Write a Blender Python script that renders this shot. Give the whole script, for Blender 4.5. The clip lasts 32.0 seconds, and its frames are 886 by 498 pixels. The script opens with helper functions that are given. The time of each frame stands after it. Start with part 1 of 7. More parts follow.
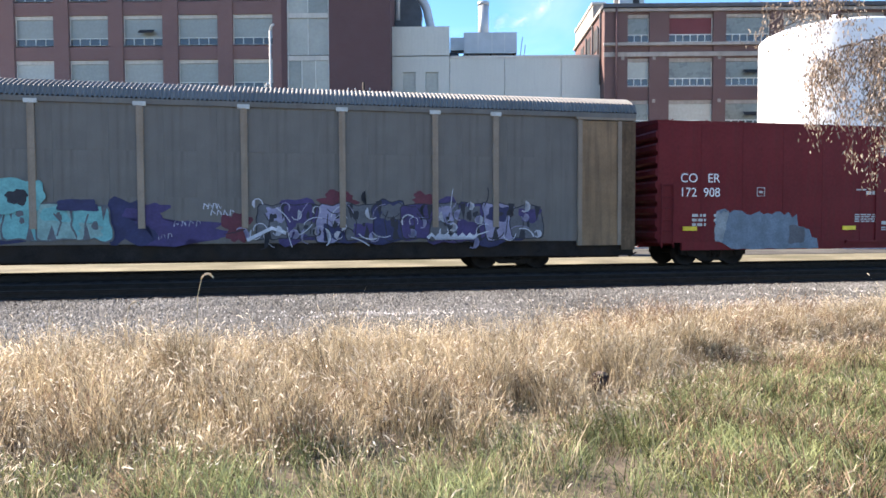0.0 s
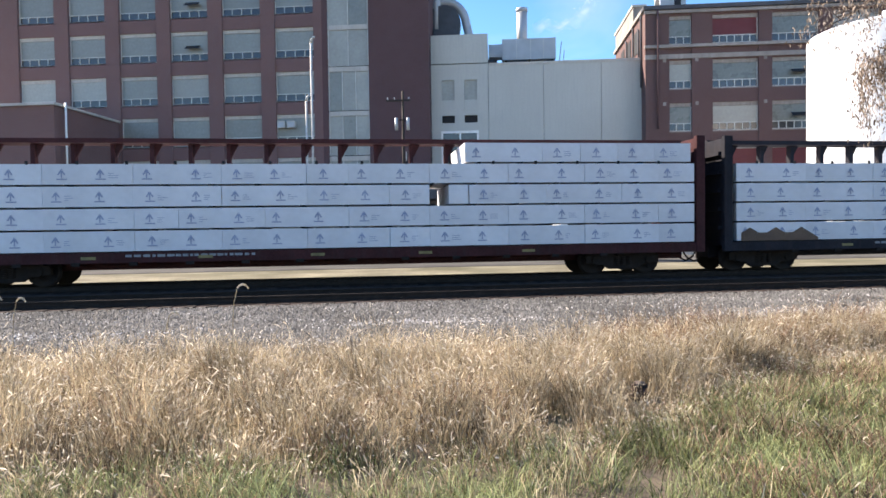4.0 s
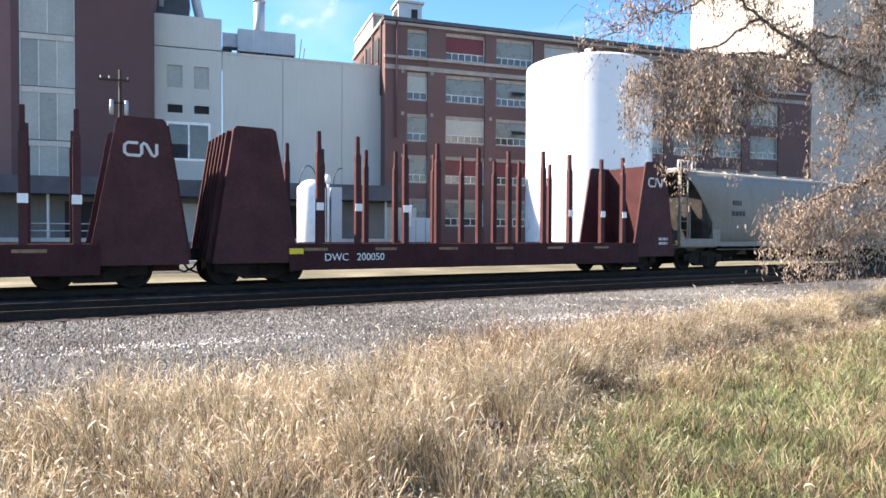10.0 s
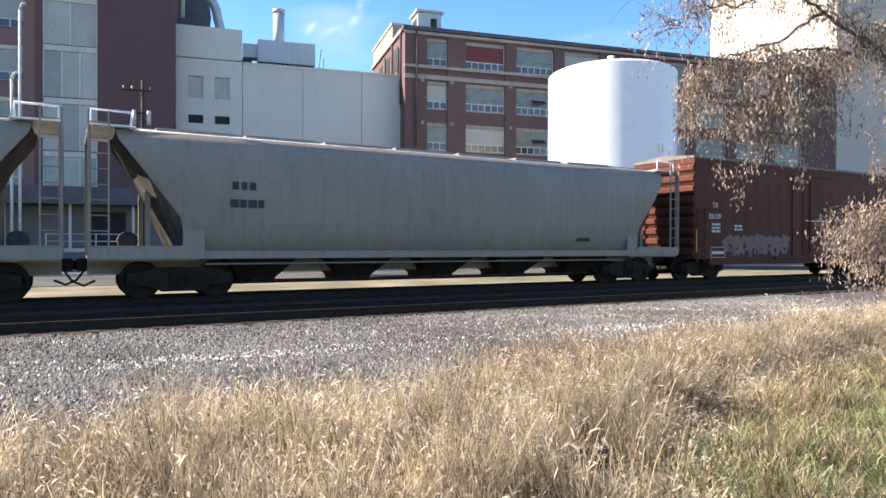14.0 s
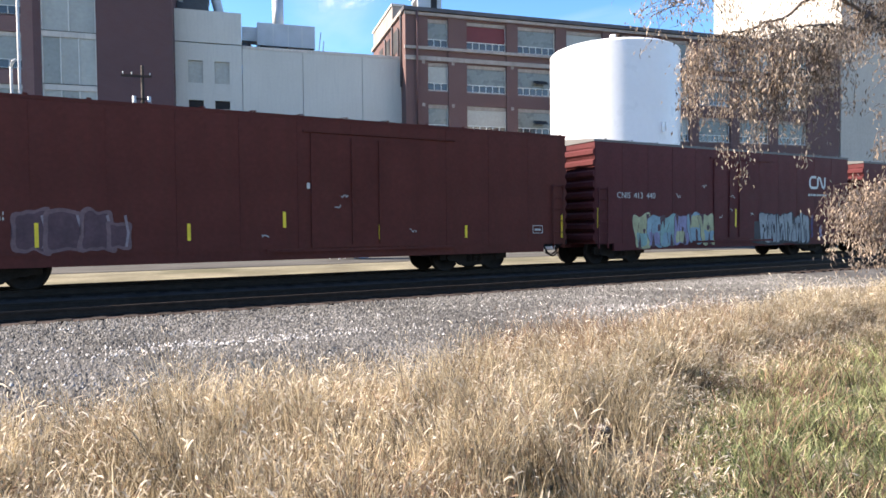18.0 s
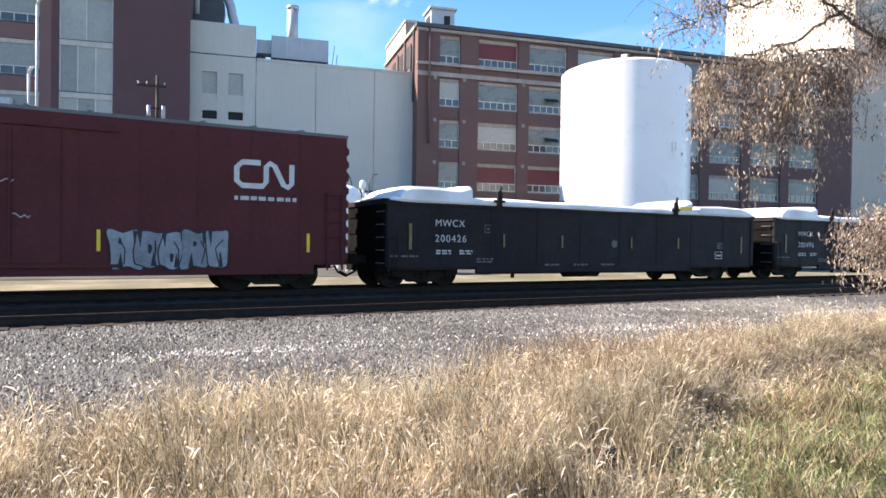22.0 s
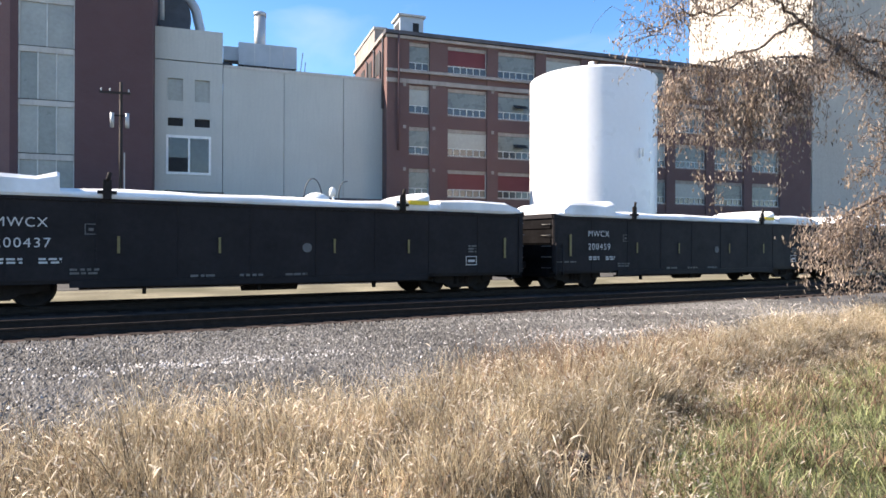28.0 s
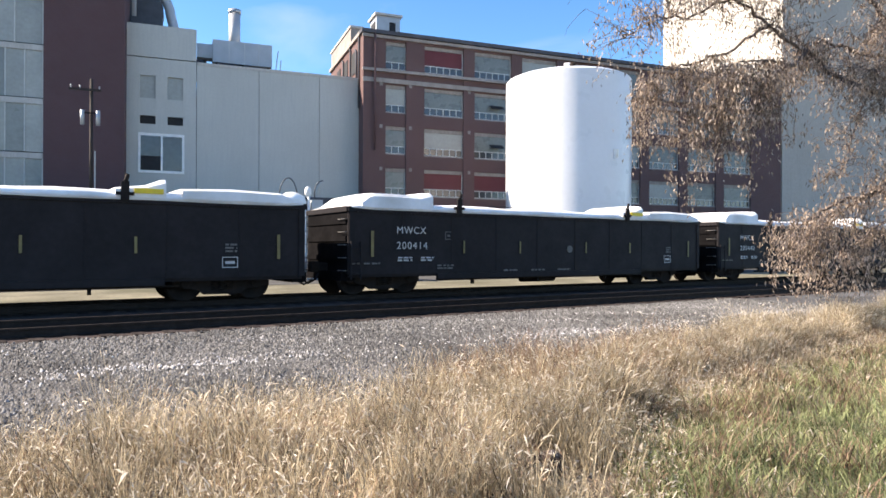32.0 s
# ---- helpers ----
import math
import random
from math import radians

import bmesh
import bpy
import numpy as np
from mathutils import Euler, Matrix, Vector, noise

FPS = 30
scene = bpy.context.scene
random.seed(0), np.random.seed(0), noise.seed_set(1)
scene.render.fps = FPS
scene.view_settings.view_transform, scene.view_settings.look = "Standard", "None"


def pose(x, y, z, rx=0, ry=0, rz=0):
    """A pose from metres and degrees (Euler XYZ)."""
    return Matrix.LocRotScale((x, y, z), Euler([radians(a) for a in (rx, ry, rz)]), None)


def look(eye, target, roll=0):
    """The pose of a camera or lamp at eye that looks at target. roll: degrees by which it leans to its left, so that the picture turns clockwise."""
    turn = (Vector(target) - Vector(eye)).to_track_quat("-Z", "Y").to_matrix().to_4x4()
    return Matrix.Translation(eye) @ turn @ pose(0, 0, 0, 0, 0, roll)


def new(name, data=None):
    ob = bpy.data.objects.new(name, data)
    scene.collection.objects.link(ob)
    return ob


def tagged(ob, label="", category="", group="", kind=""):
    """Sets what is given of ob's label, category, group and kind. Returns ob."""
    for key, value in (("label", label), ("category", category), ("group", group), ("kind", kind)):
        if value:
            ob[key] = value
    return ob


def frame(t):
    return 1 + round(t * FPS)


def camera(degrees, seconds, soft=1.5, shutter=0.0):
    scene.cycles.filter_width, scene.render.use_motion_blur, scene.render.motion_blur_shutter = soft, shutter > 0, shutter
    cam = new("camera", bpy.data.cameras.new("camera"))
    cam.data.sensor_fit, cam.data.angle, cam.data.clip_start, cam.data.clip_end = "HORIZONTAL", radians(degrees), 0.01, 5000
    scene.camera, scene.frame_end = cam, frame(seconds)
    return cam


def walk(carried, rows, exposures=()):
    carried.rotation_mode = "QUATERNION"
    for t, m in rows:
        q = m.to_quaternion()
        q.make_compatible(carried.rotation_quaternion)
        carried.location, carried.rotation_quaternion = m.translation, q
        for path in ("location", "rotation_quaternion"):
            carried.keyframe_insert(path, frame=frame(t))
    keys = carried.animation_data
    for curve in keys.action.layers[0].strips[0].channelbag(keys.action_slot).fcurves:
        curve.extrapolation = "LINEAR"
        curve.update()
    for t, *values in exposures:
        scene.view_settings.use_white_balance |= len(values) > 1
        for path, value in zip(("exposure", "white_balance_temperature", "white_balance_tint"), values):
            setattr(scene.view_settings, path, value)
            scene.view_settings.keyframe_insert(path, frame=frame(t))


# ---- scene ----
cam = camera(67.7, 32.0, soft=1.6)
# t, eye x, y, z, pitch, roll, yaw
ROWS = [
    (0.0, -0.010, 0.007, 1.657, -2.19, 0.19, 1.12), (0.5, 0.002, -0.006, 1.671, -2.31, 0.46, 1.19),
    (1.0, -0.004, 0.004, 1.664, -2.32, 0.55, 1.12), (1.5, -0.013, 0.029, 1.655, -2.59, 0.12, 1.06),
    (2.0, -0.001, 0.012, 1.668, -2.87, 0.19, 0.89), (2.5, 0.007, -0.009, 1.668, -2.54, 0.34, 0.94),
    (3.0, 0.003, -0.012, 1.669, -2.27, 0.21, 1.35), (3.5, 0.018, 0.003, 1.673, -1.97, 0.62, 2.28),
    (4.0, 0.062, 0.025, 1.671, -1.54, 0.83, 4.66), (4.5, 0.105, 0.088, 1.663, -1.30, -0.23, 9.38),
    (6.5, -0.039, 0.476, 1.693, -2.03, -0.12, 11.98), (7.0, -0.141, 0.554, 1.684, -1.26, -0.70, 11.23),
    (7.5, -0.237, 0.654, 1.701, -0.35, -0.50, 4.88), (8.0, -0.222, 0.984, 1.635, -0.78, -0.36, 0.14),
    (8.5, -0.237, 1.174, 1.711, -2.34, -0.32, -7.18), (9.0, -0.374, 1.361, 1.651, -2.03, -1.11, -11.10),
    (9.5, -0.550, 1.566, 1.650, -1.96, -0.67, -18.25), (10.0, -0.576, 1.827, 1.623, -1.24, -0.32, -18.51),
    (10.5, -0.687, 1.984, 1.621, 0.46, 0.09, -17.83), (11.0, -0.867, 2.166, 1.597, 1.20, -0.07, -21.78),
    (11.5, -0.895, 2.396, 1.564, 1.98, -1.01, -22.82), (12.0, -0.895, 2.515, 1.572, 2.73, -1.61, -21.80),
    (12.5, -0.957, 2.529, 1.575, 3.06, -0.85, -22.33), (13.0, -0.962, 2.519, 1.572, 2.88, -0.19, -18.68),
    (13.5, -0.952, 2.531, 1.560, 1.63, -0.05, -17.19), (14.0, -0.953, 2.540, 1.556, -0.33, -0.19, -17.32),
    (14.5, -0.938, 2.544, 1.552, -1.54, -0.02, -17.78), (15.0, -0.944, 2.526, 1.553, -2.18, 0.34, -18.44),
    (15.5, -0.942, 2.525, 1.558, -2.29, 0.89, -18.71), (17.5, -0.947, 2.533, 1.564, -1.95, 0.42, -17.62),
    (18.0, -0.949, 2.528, 1.563, -1.85, 0.52, -17.06), (18.5, -0.952, 2.524, 1.560, -1.41, 0.65, -16.36),
    (19.0, -0.957, 2.517, 1.559, -0.99, 0.60, -15.32), (19.5, -0.954, 2.526, 1.560, -0.79, 0.11, -14.37),
    (20.0, -0.962, 2.523, 1.559, -0.82, -0.57, -13.78), (20.5, -0.960, 2.517, 1.567, -0.94, -0.88, -13.90),
    (21.0, -0.951, 2.530, 1.561, -0.95, -1.04, -15.80), (21.5, -0.962, 2.509, 1.565, -0.85, -1.16, -16.69),
    (22.0, -0.963, 2.508, 1.566, -0.57, -0.82, -16.38), (22.5, -0.977, 2.498, 1.569, -0.25, -0.96, -13.59),
    (23.0, -0.969, 2.495, 1.571, -0.05, -0.96, -12.50), (23.5, -0.966, 2.507, 1.565, -0.04, -0.83, -11.77),
    (24.0, -0.986, 2.512, 1.567, -0.41, -0.49, -10.45), (24.5, -0.980, 2.514, 1.565, -0.83, -0.31, -9.14),
    (25.0, -0.973, 2.501, 1.566, -1.23, -0.35, -8.63), (25.5, -0.970, 2.507, 1.562, -1.50, -0.17, -8.87),
    (26.0, -0.958, 2.493, 1.566, -1.30, -0.02, -12.51), (26.5, -0.949, 2.512, 1.564, -0.86, -0.03, -16.86),
    (28.5, -0.935, 2.565, 1.572, 0.09, -0.19, -19.00), (29.0, -0.928, 2.544, 1.582, 0.07, -0.14, -19.26),
    (29.5, -0.937, 2.534, 1.576, 0.12, 0.01, -19.64), (30.0, -0.918, 2.545, 1.593, 0.21, 0.07, -20.07),
    (30.5, -0.930, 2.509, 1.576, 0.26, -0.39, -20.62), (31.0, -0.927, 2.511, 1.561, 0.21, -0.72, -20.84),
    (31.5, -0.929, 2.514, 1.581, 0.11, -0.60, -20.87), (32.0, -0.921, 2.544, 1.580, 0.01, -0.24, -20.89),
]
EXPOSURE = ((0.0, 1.91, 7100, 15), (3.0, 1.88, 7100, 15), (4.0, 1.62, 7100, 15), (7.0, 1.58, 7100, 15), (9.0, 1.82, 7100, 15), (10.0, 1.86, 7100, 15), (12.0, 1.74, 7100, 15), (15.0, 1.69, 7100, 15), (18.0, 1.74, 7100, 15), (22.0, 1.77, 7100, 15), (26.0, 1.62, 7100, 15), (32.0, 1.54, 7100, 15))
walk(cam, [(t, pose(x, y, z, 90 + pitch, roll, yaw)) for t, x, y, z, pitch, roll, yaw in ROWS], EXPOSURE)

# ---- light ----
SUN_LEFT, SUN_UP = 68.0, 35.0          # degrees left of +y, degrees above the horizon
world = bpy.data.worlds.new("world")
scene.world = world
world.use_nodes = True
wn = world.node_tree.nodes
sky = wn.new("ShaderNodeTexSky")
sky.sky_type, sky.sun_disc = "NISHITA", False
sky.sun_elevation, sky.sun_rotation = radians(SUN_UP), radians(-SUN_LEFT)
sky.altitude, sky.air_density, sky.dust_density, sky.ozone_density = 300, 0.95, 0.2, 3.5
wn["Background"].inputs["Strength"].default_value = 0.105
wl_ = world.node_tree.links
deep = wn.new("ShaderNodeHueSaturation")
deep.inputs["Saturation"].default_value = 1.22
wl_.new(sky.outputs["Color"], deep.inputs["Color"])
# thin cirrus
air = wn.new("ShaderNodeTexCoord")
spread = wn.new("ShaderNodeMapping")
spread.inputs["Scale"].default_value, spread.inputs["Rotation"].default_value = (1.6, 2.6, 7.0), (0.0, 0.35, 0.4)
wl_.new(air.outputs["Generated"], spread.inputs["Vector"])
veil = wn.new("ShaderNodeTexNoise")
veil.inputs["Scale"].default_value, veil.inputs["Detail"].default_value, veil.inputs["Distortion"].default_value = 1.5, 6.0, 0.6
wl_.new(spread.outputs["Vector"], veil.inputs["Vector"])
thin = wn.new("ShaderNodeMapRange")
for _k, _v in zip((1, 2, 3, 4), (0.52, 0.8, 0.0, 0.4)):
    thin.inputs[_k].default_value = _v
wl_.new(veil.outputs["Fac"], thin.inputs[0])
cirrus = wn.new("ShaderNodeMix")
cirrus.data_type = "RGBA"
cirrus.inputs[7].default_value = (3.6, 4.0, 4.6, 1)
wl_.new(thin.outputs[0], cirrus.inputs[0])
wl_.new(deep.outputs["Color"], cirrus.inputs[6])
wl_.new(cirrus.outputs[2], wn["Background"].inputs["Color"])
sun = new("sun", bpy.data.lights.new("sun", "SUN"))
sun.data.energy, sun.data.angle, sun.data.color = 4.9, radians(0.55), (1.0, 0.93, 0.82)
_a, _e = radians(SUN_LEFT), radians(SUN_UP)
TO_SUN = Vector((-math.sin(_a) * math.cos(_e), math.cos(_a) * math.cos(_e), math.sin(_e)))
sun.matrix_world = look(TO_SUN * 200, (0, 0, 0))


# ---- materials ----
def surf(name, base, rough=0.7, metal=0.0, var=0.15, scale=1.5, fine=25.0, bump=0.08, tint=None, streak=0.0, island=0.0, obrand=0.0, stretch=(1, 1, 1), spec=0.4, bscale=None):
    """A worn surface: large blotches, fine grain, optional vertical streaks towards the colour tint."""
    m = bpy.data.materials.new(name)
    m.use_nodes = True
    nt = m.node_tree
    nd, ln = nt.nodes, nt.links
    b = nd["Principled BSDF"]
    b.inputs["Roughness"].default_value, b.inputs["Metallic"].default_value = rough, metal
    b.inputs["Specular IOR Level"].default_value = spec
    tc = nd.new("ShaderNodeTexCoord")
    mp = nd.new("ShaderNodeMapping")
    mp.inputs["Scale"].default_value = stretch
    ln.new(tc.outputs["Object"], mp.inputs["Vector"])

    def noise_at(s, detail=4.0, vec=None):
        n = nd.new("ShaderNodeTexNoise")
        n.inputs["Scale"].default_value, n.inputs["Detail"].default_value = s, detail
        ln.new(vec or mp.outputs["Vector"], n.inputs["Vector"])
        return n.outputs["Fac"]

    def mixed(fac, a, c, kind="MIX"):
        x = nd.new("ShaderNodeMix")
        x.data_type, x.blend_type = "RGBA", kind
        for sock, v in ((x.inputs[0], fac), (x.inputs[6], a), (x.inputs[7], c)):
            if isinstance(v, (int, float)):
                sock.default_value = v
            elif isinstance(v, tuple):
                sock.default_value = (*v[:3], 1)
            else:
                ln.new(v, sock)
        return x.outputs[2]

    def ranged(fac, lo, hi, to0=0.0, to1=1.0):
        r = nd.new("ShaderNodeMapRange")
        ln.new(fac, r.inputs[0])
        for k, v in zip((1, 2, 3, 4), (lo, hi, to0, to1)):
            r.inputs[k].default_value = v
        return r.outputs[0]

    dark = tuple(c * (1 - var) for c in base)
    lite = tuple(min(1.0, c * (1 + var)) for c in base)
    col = mixed(ranged(noise_at(scale), 0.3, 0.7), dark, lite)
    grain = ranged(noise_at(fine, 3.0), 0.25, 0.75, 1 - var * 0.8, 1 + var * 0.8)
    g = nd.new("ShaderNodeVectorMath")
    g.operation = "SCALE"
    ln.new(col, g.inputs[0])
    ln.new(grain, g.inputs["Scale"])
    col = g.outputs[0]
    if streak:
        m2 = nd.new("ShaderNodeMapping")
        m2.inputs["Scale"].default_value = (3.0, 3.0, 0.18)
        ln.new(tc.outputs["Object"], m2.inputs["Vector"])
        col = mixed(ranged(noise_at(2.2, 6.0, m2.outputs["Vector"]), 0.48, 0.75, 0.0, streak), col, tint or (0.1, 0.06, 0.04))
    elif tint:
        col = mixed(ranged(noise_at(scale * 0.45, 5.0), 0.45, 0.68), col, tint)
    if island or obrand:
        src = nd.new("ShaderNodeNewGeometry").outputs["Random Per Island"] if island else nd.new("ShaderNodeObjectInfo").outputs["Random"]
        amp = island or obrand
        s = nd.new("ShaderNodeVectorMath")
        s.operation = "SCALE"
        ln.new(col, s.inputs[0])
        ln.new(ranged(src, 0, 1, 1 - amp, 1 + amp), s.inputs["Scale"])
        col = s.outputs[0]
    ln.new(col, b.inputs["Base Color"])
    ln.new(ranged(noise_at(scale * 3), 0.3, 0.7, max(0.02, rough - 0.08), min(1, rough + 0.08)), b.inputs["Roughness"])
    if bump:
        bp = nd.new("ShaderNodeBump")
        bp.inputs["Strength"].default_value, bp.inputs["Distance"].default_value = bump, 0.02
        ln.new(noise_at(bscale or fine, 4.0), bp.inputs["Height"])
        ln.new(bp.outputs[0], b.inputs["Normal"])
    return m


def brick_mat(name, c1, c2, mortar):
    m = surf(name, c1, 0.9, var=0.12, scale=0.35, bump=0)
    nd, ln = m.node_tree.nodes, m.node_tree.links
    b = nd["Principled BSDF"]
    tc = nd.new("ShaderNodeTexCoord")
    sep = nd.new("ShaderNodeSeparateXYZ")
    ln.new(tc.outputs["Object"], sep.inputs[0])
    add = nd.new("ShaderNodeMath")
    ln.new(sep.outputs[0], add.inputs[0])
    ln.new(sep.outputs[1], add.inputs[1])
    com = nd.new("ShaderNodeCombineXYZ")
    ln.new(add.outputs[0], com.inputs[0])
    ln.new(sep.outputs[2], com.inputs[1])
    br = nd.new("ShaderNodeTexBrick")
    for k, v in (("Scale", 1.0), ("Mortar Size", 0.007), ("Brick Width", 0.2), ("Row Height", 0.067), ("Bias", -0.2)):
        br.inputs[k].default_value = v
    for k, v in (("Color1", c1), ("Color2", c2), ("Mortar", mortar)):
        br.inputs[k].default_value = (*v, 1)
    ln.new(com.outputs[0], br.inputs["Vector"])
    old = b.inputs["Base Color"].links[0].from_socket
    x = nd.new("ShaderNodeMix")
    x.data_type = "RGBA"
    x.inputs[0].default_value = 0.6
    ln.new(old, x.inputs[6])
    ln.new(br.outputs["Color"], x.inputs[7])
    ln.new(x.outputs[2], b.inputs["Base Color"])
    bp = nd.new("ShaderNodeBump")
    bp.inputs["Strength"].default_value, bp.inputs["Distance"].default_value = 0.5, 0.01
    ln.new(br.outputs["Fac"], bp.inputs["Height"])
    bp.invert = True
    ln.new(bp.outputs[0], b.inputs["Normal"])
    return m


def glass_mat(name, base, rough=0.06):
    m = surf(name, base, rough, var=0.2, scale=0.4, fine=3, bump=0.02, obrand=0.25, spec=0.9)
    return m


def leafy(name, base, tip=None, trans=0.35, var=0.3, rough=0.6):
    """Thin plant matter: diffuse and translucent, varied blade by blade."""
    m = bpy.data.materials.new(name)
    m.use_nodes = True
    nd, ln = m.node_tree.nodes, m.node_tree.links
    nd.remove(nd["Principled BSDF"])
    geo = nd.new("ShaderNodeNewGeometry")
    ramp = nd.new("ShaderNodeValToRGB")
    ramp.color_ramp.elements[0].color = (*[c * (1 - var) for c in base], 1)
    ramp.color_ramp.elements[1].color = (*[c * (1 + var) for c in (tip or base)], 1)
    ln.new(geo.outputs["Random Per Island"], ramp.inputs[0])
    tc = nd.new("ShaderNodeTexCoord")
    n = nd.new("ShaderNodeTexNoise")
    n.inputs["Scale"].default_value, n.inputs["Detail"].default_value, n.inputs["Roughness"].default_value = 1.6, 3.0, 0.7
    ln.new(tc.outputs["Object"], n.inputs["Vector"])
    mr = nd.new("ShaderNodeMapRange")
    for k, v in zip((1, 2, 3, 4), (0.32, 0.68, 0.42, 1.4)):
        mr.inputs[k].default_value = v
    ln.new(n.outputs["Fac"], mr.inputs[0])
    s = nd.new("ShaderNodeVectorMath")
    s.operation = "SCALE"
    ln.new(ramp.outputs[0], s.inputs[0])
    ln.new(mr.outputs[0], s.inputs["Scale"])
    d, t, x = nd.new("ShaderNodeBsdfDiffuse"), nd.new("ShaderNodeBsdfTranslucent"), nd.new("ShaderNodeMixShader")
    ln.new(s.outputs[0], d.inputs[0])
    ln.new(s.outputs[0], t.inputs[0])
    x.inputs[0].default_value = trans
    ln.new(d.outputs[0], x.inputs[1])
    ln.new(t.outputs[0], x.inputs[2])
    ln.new(x.outputs[0], nd["Material Output"].inputs["Surface"])
    return m


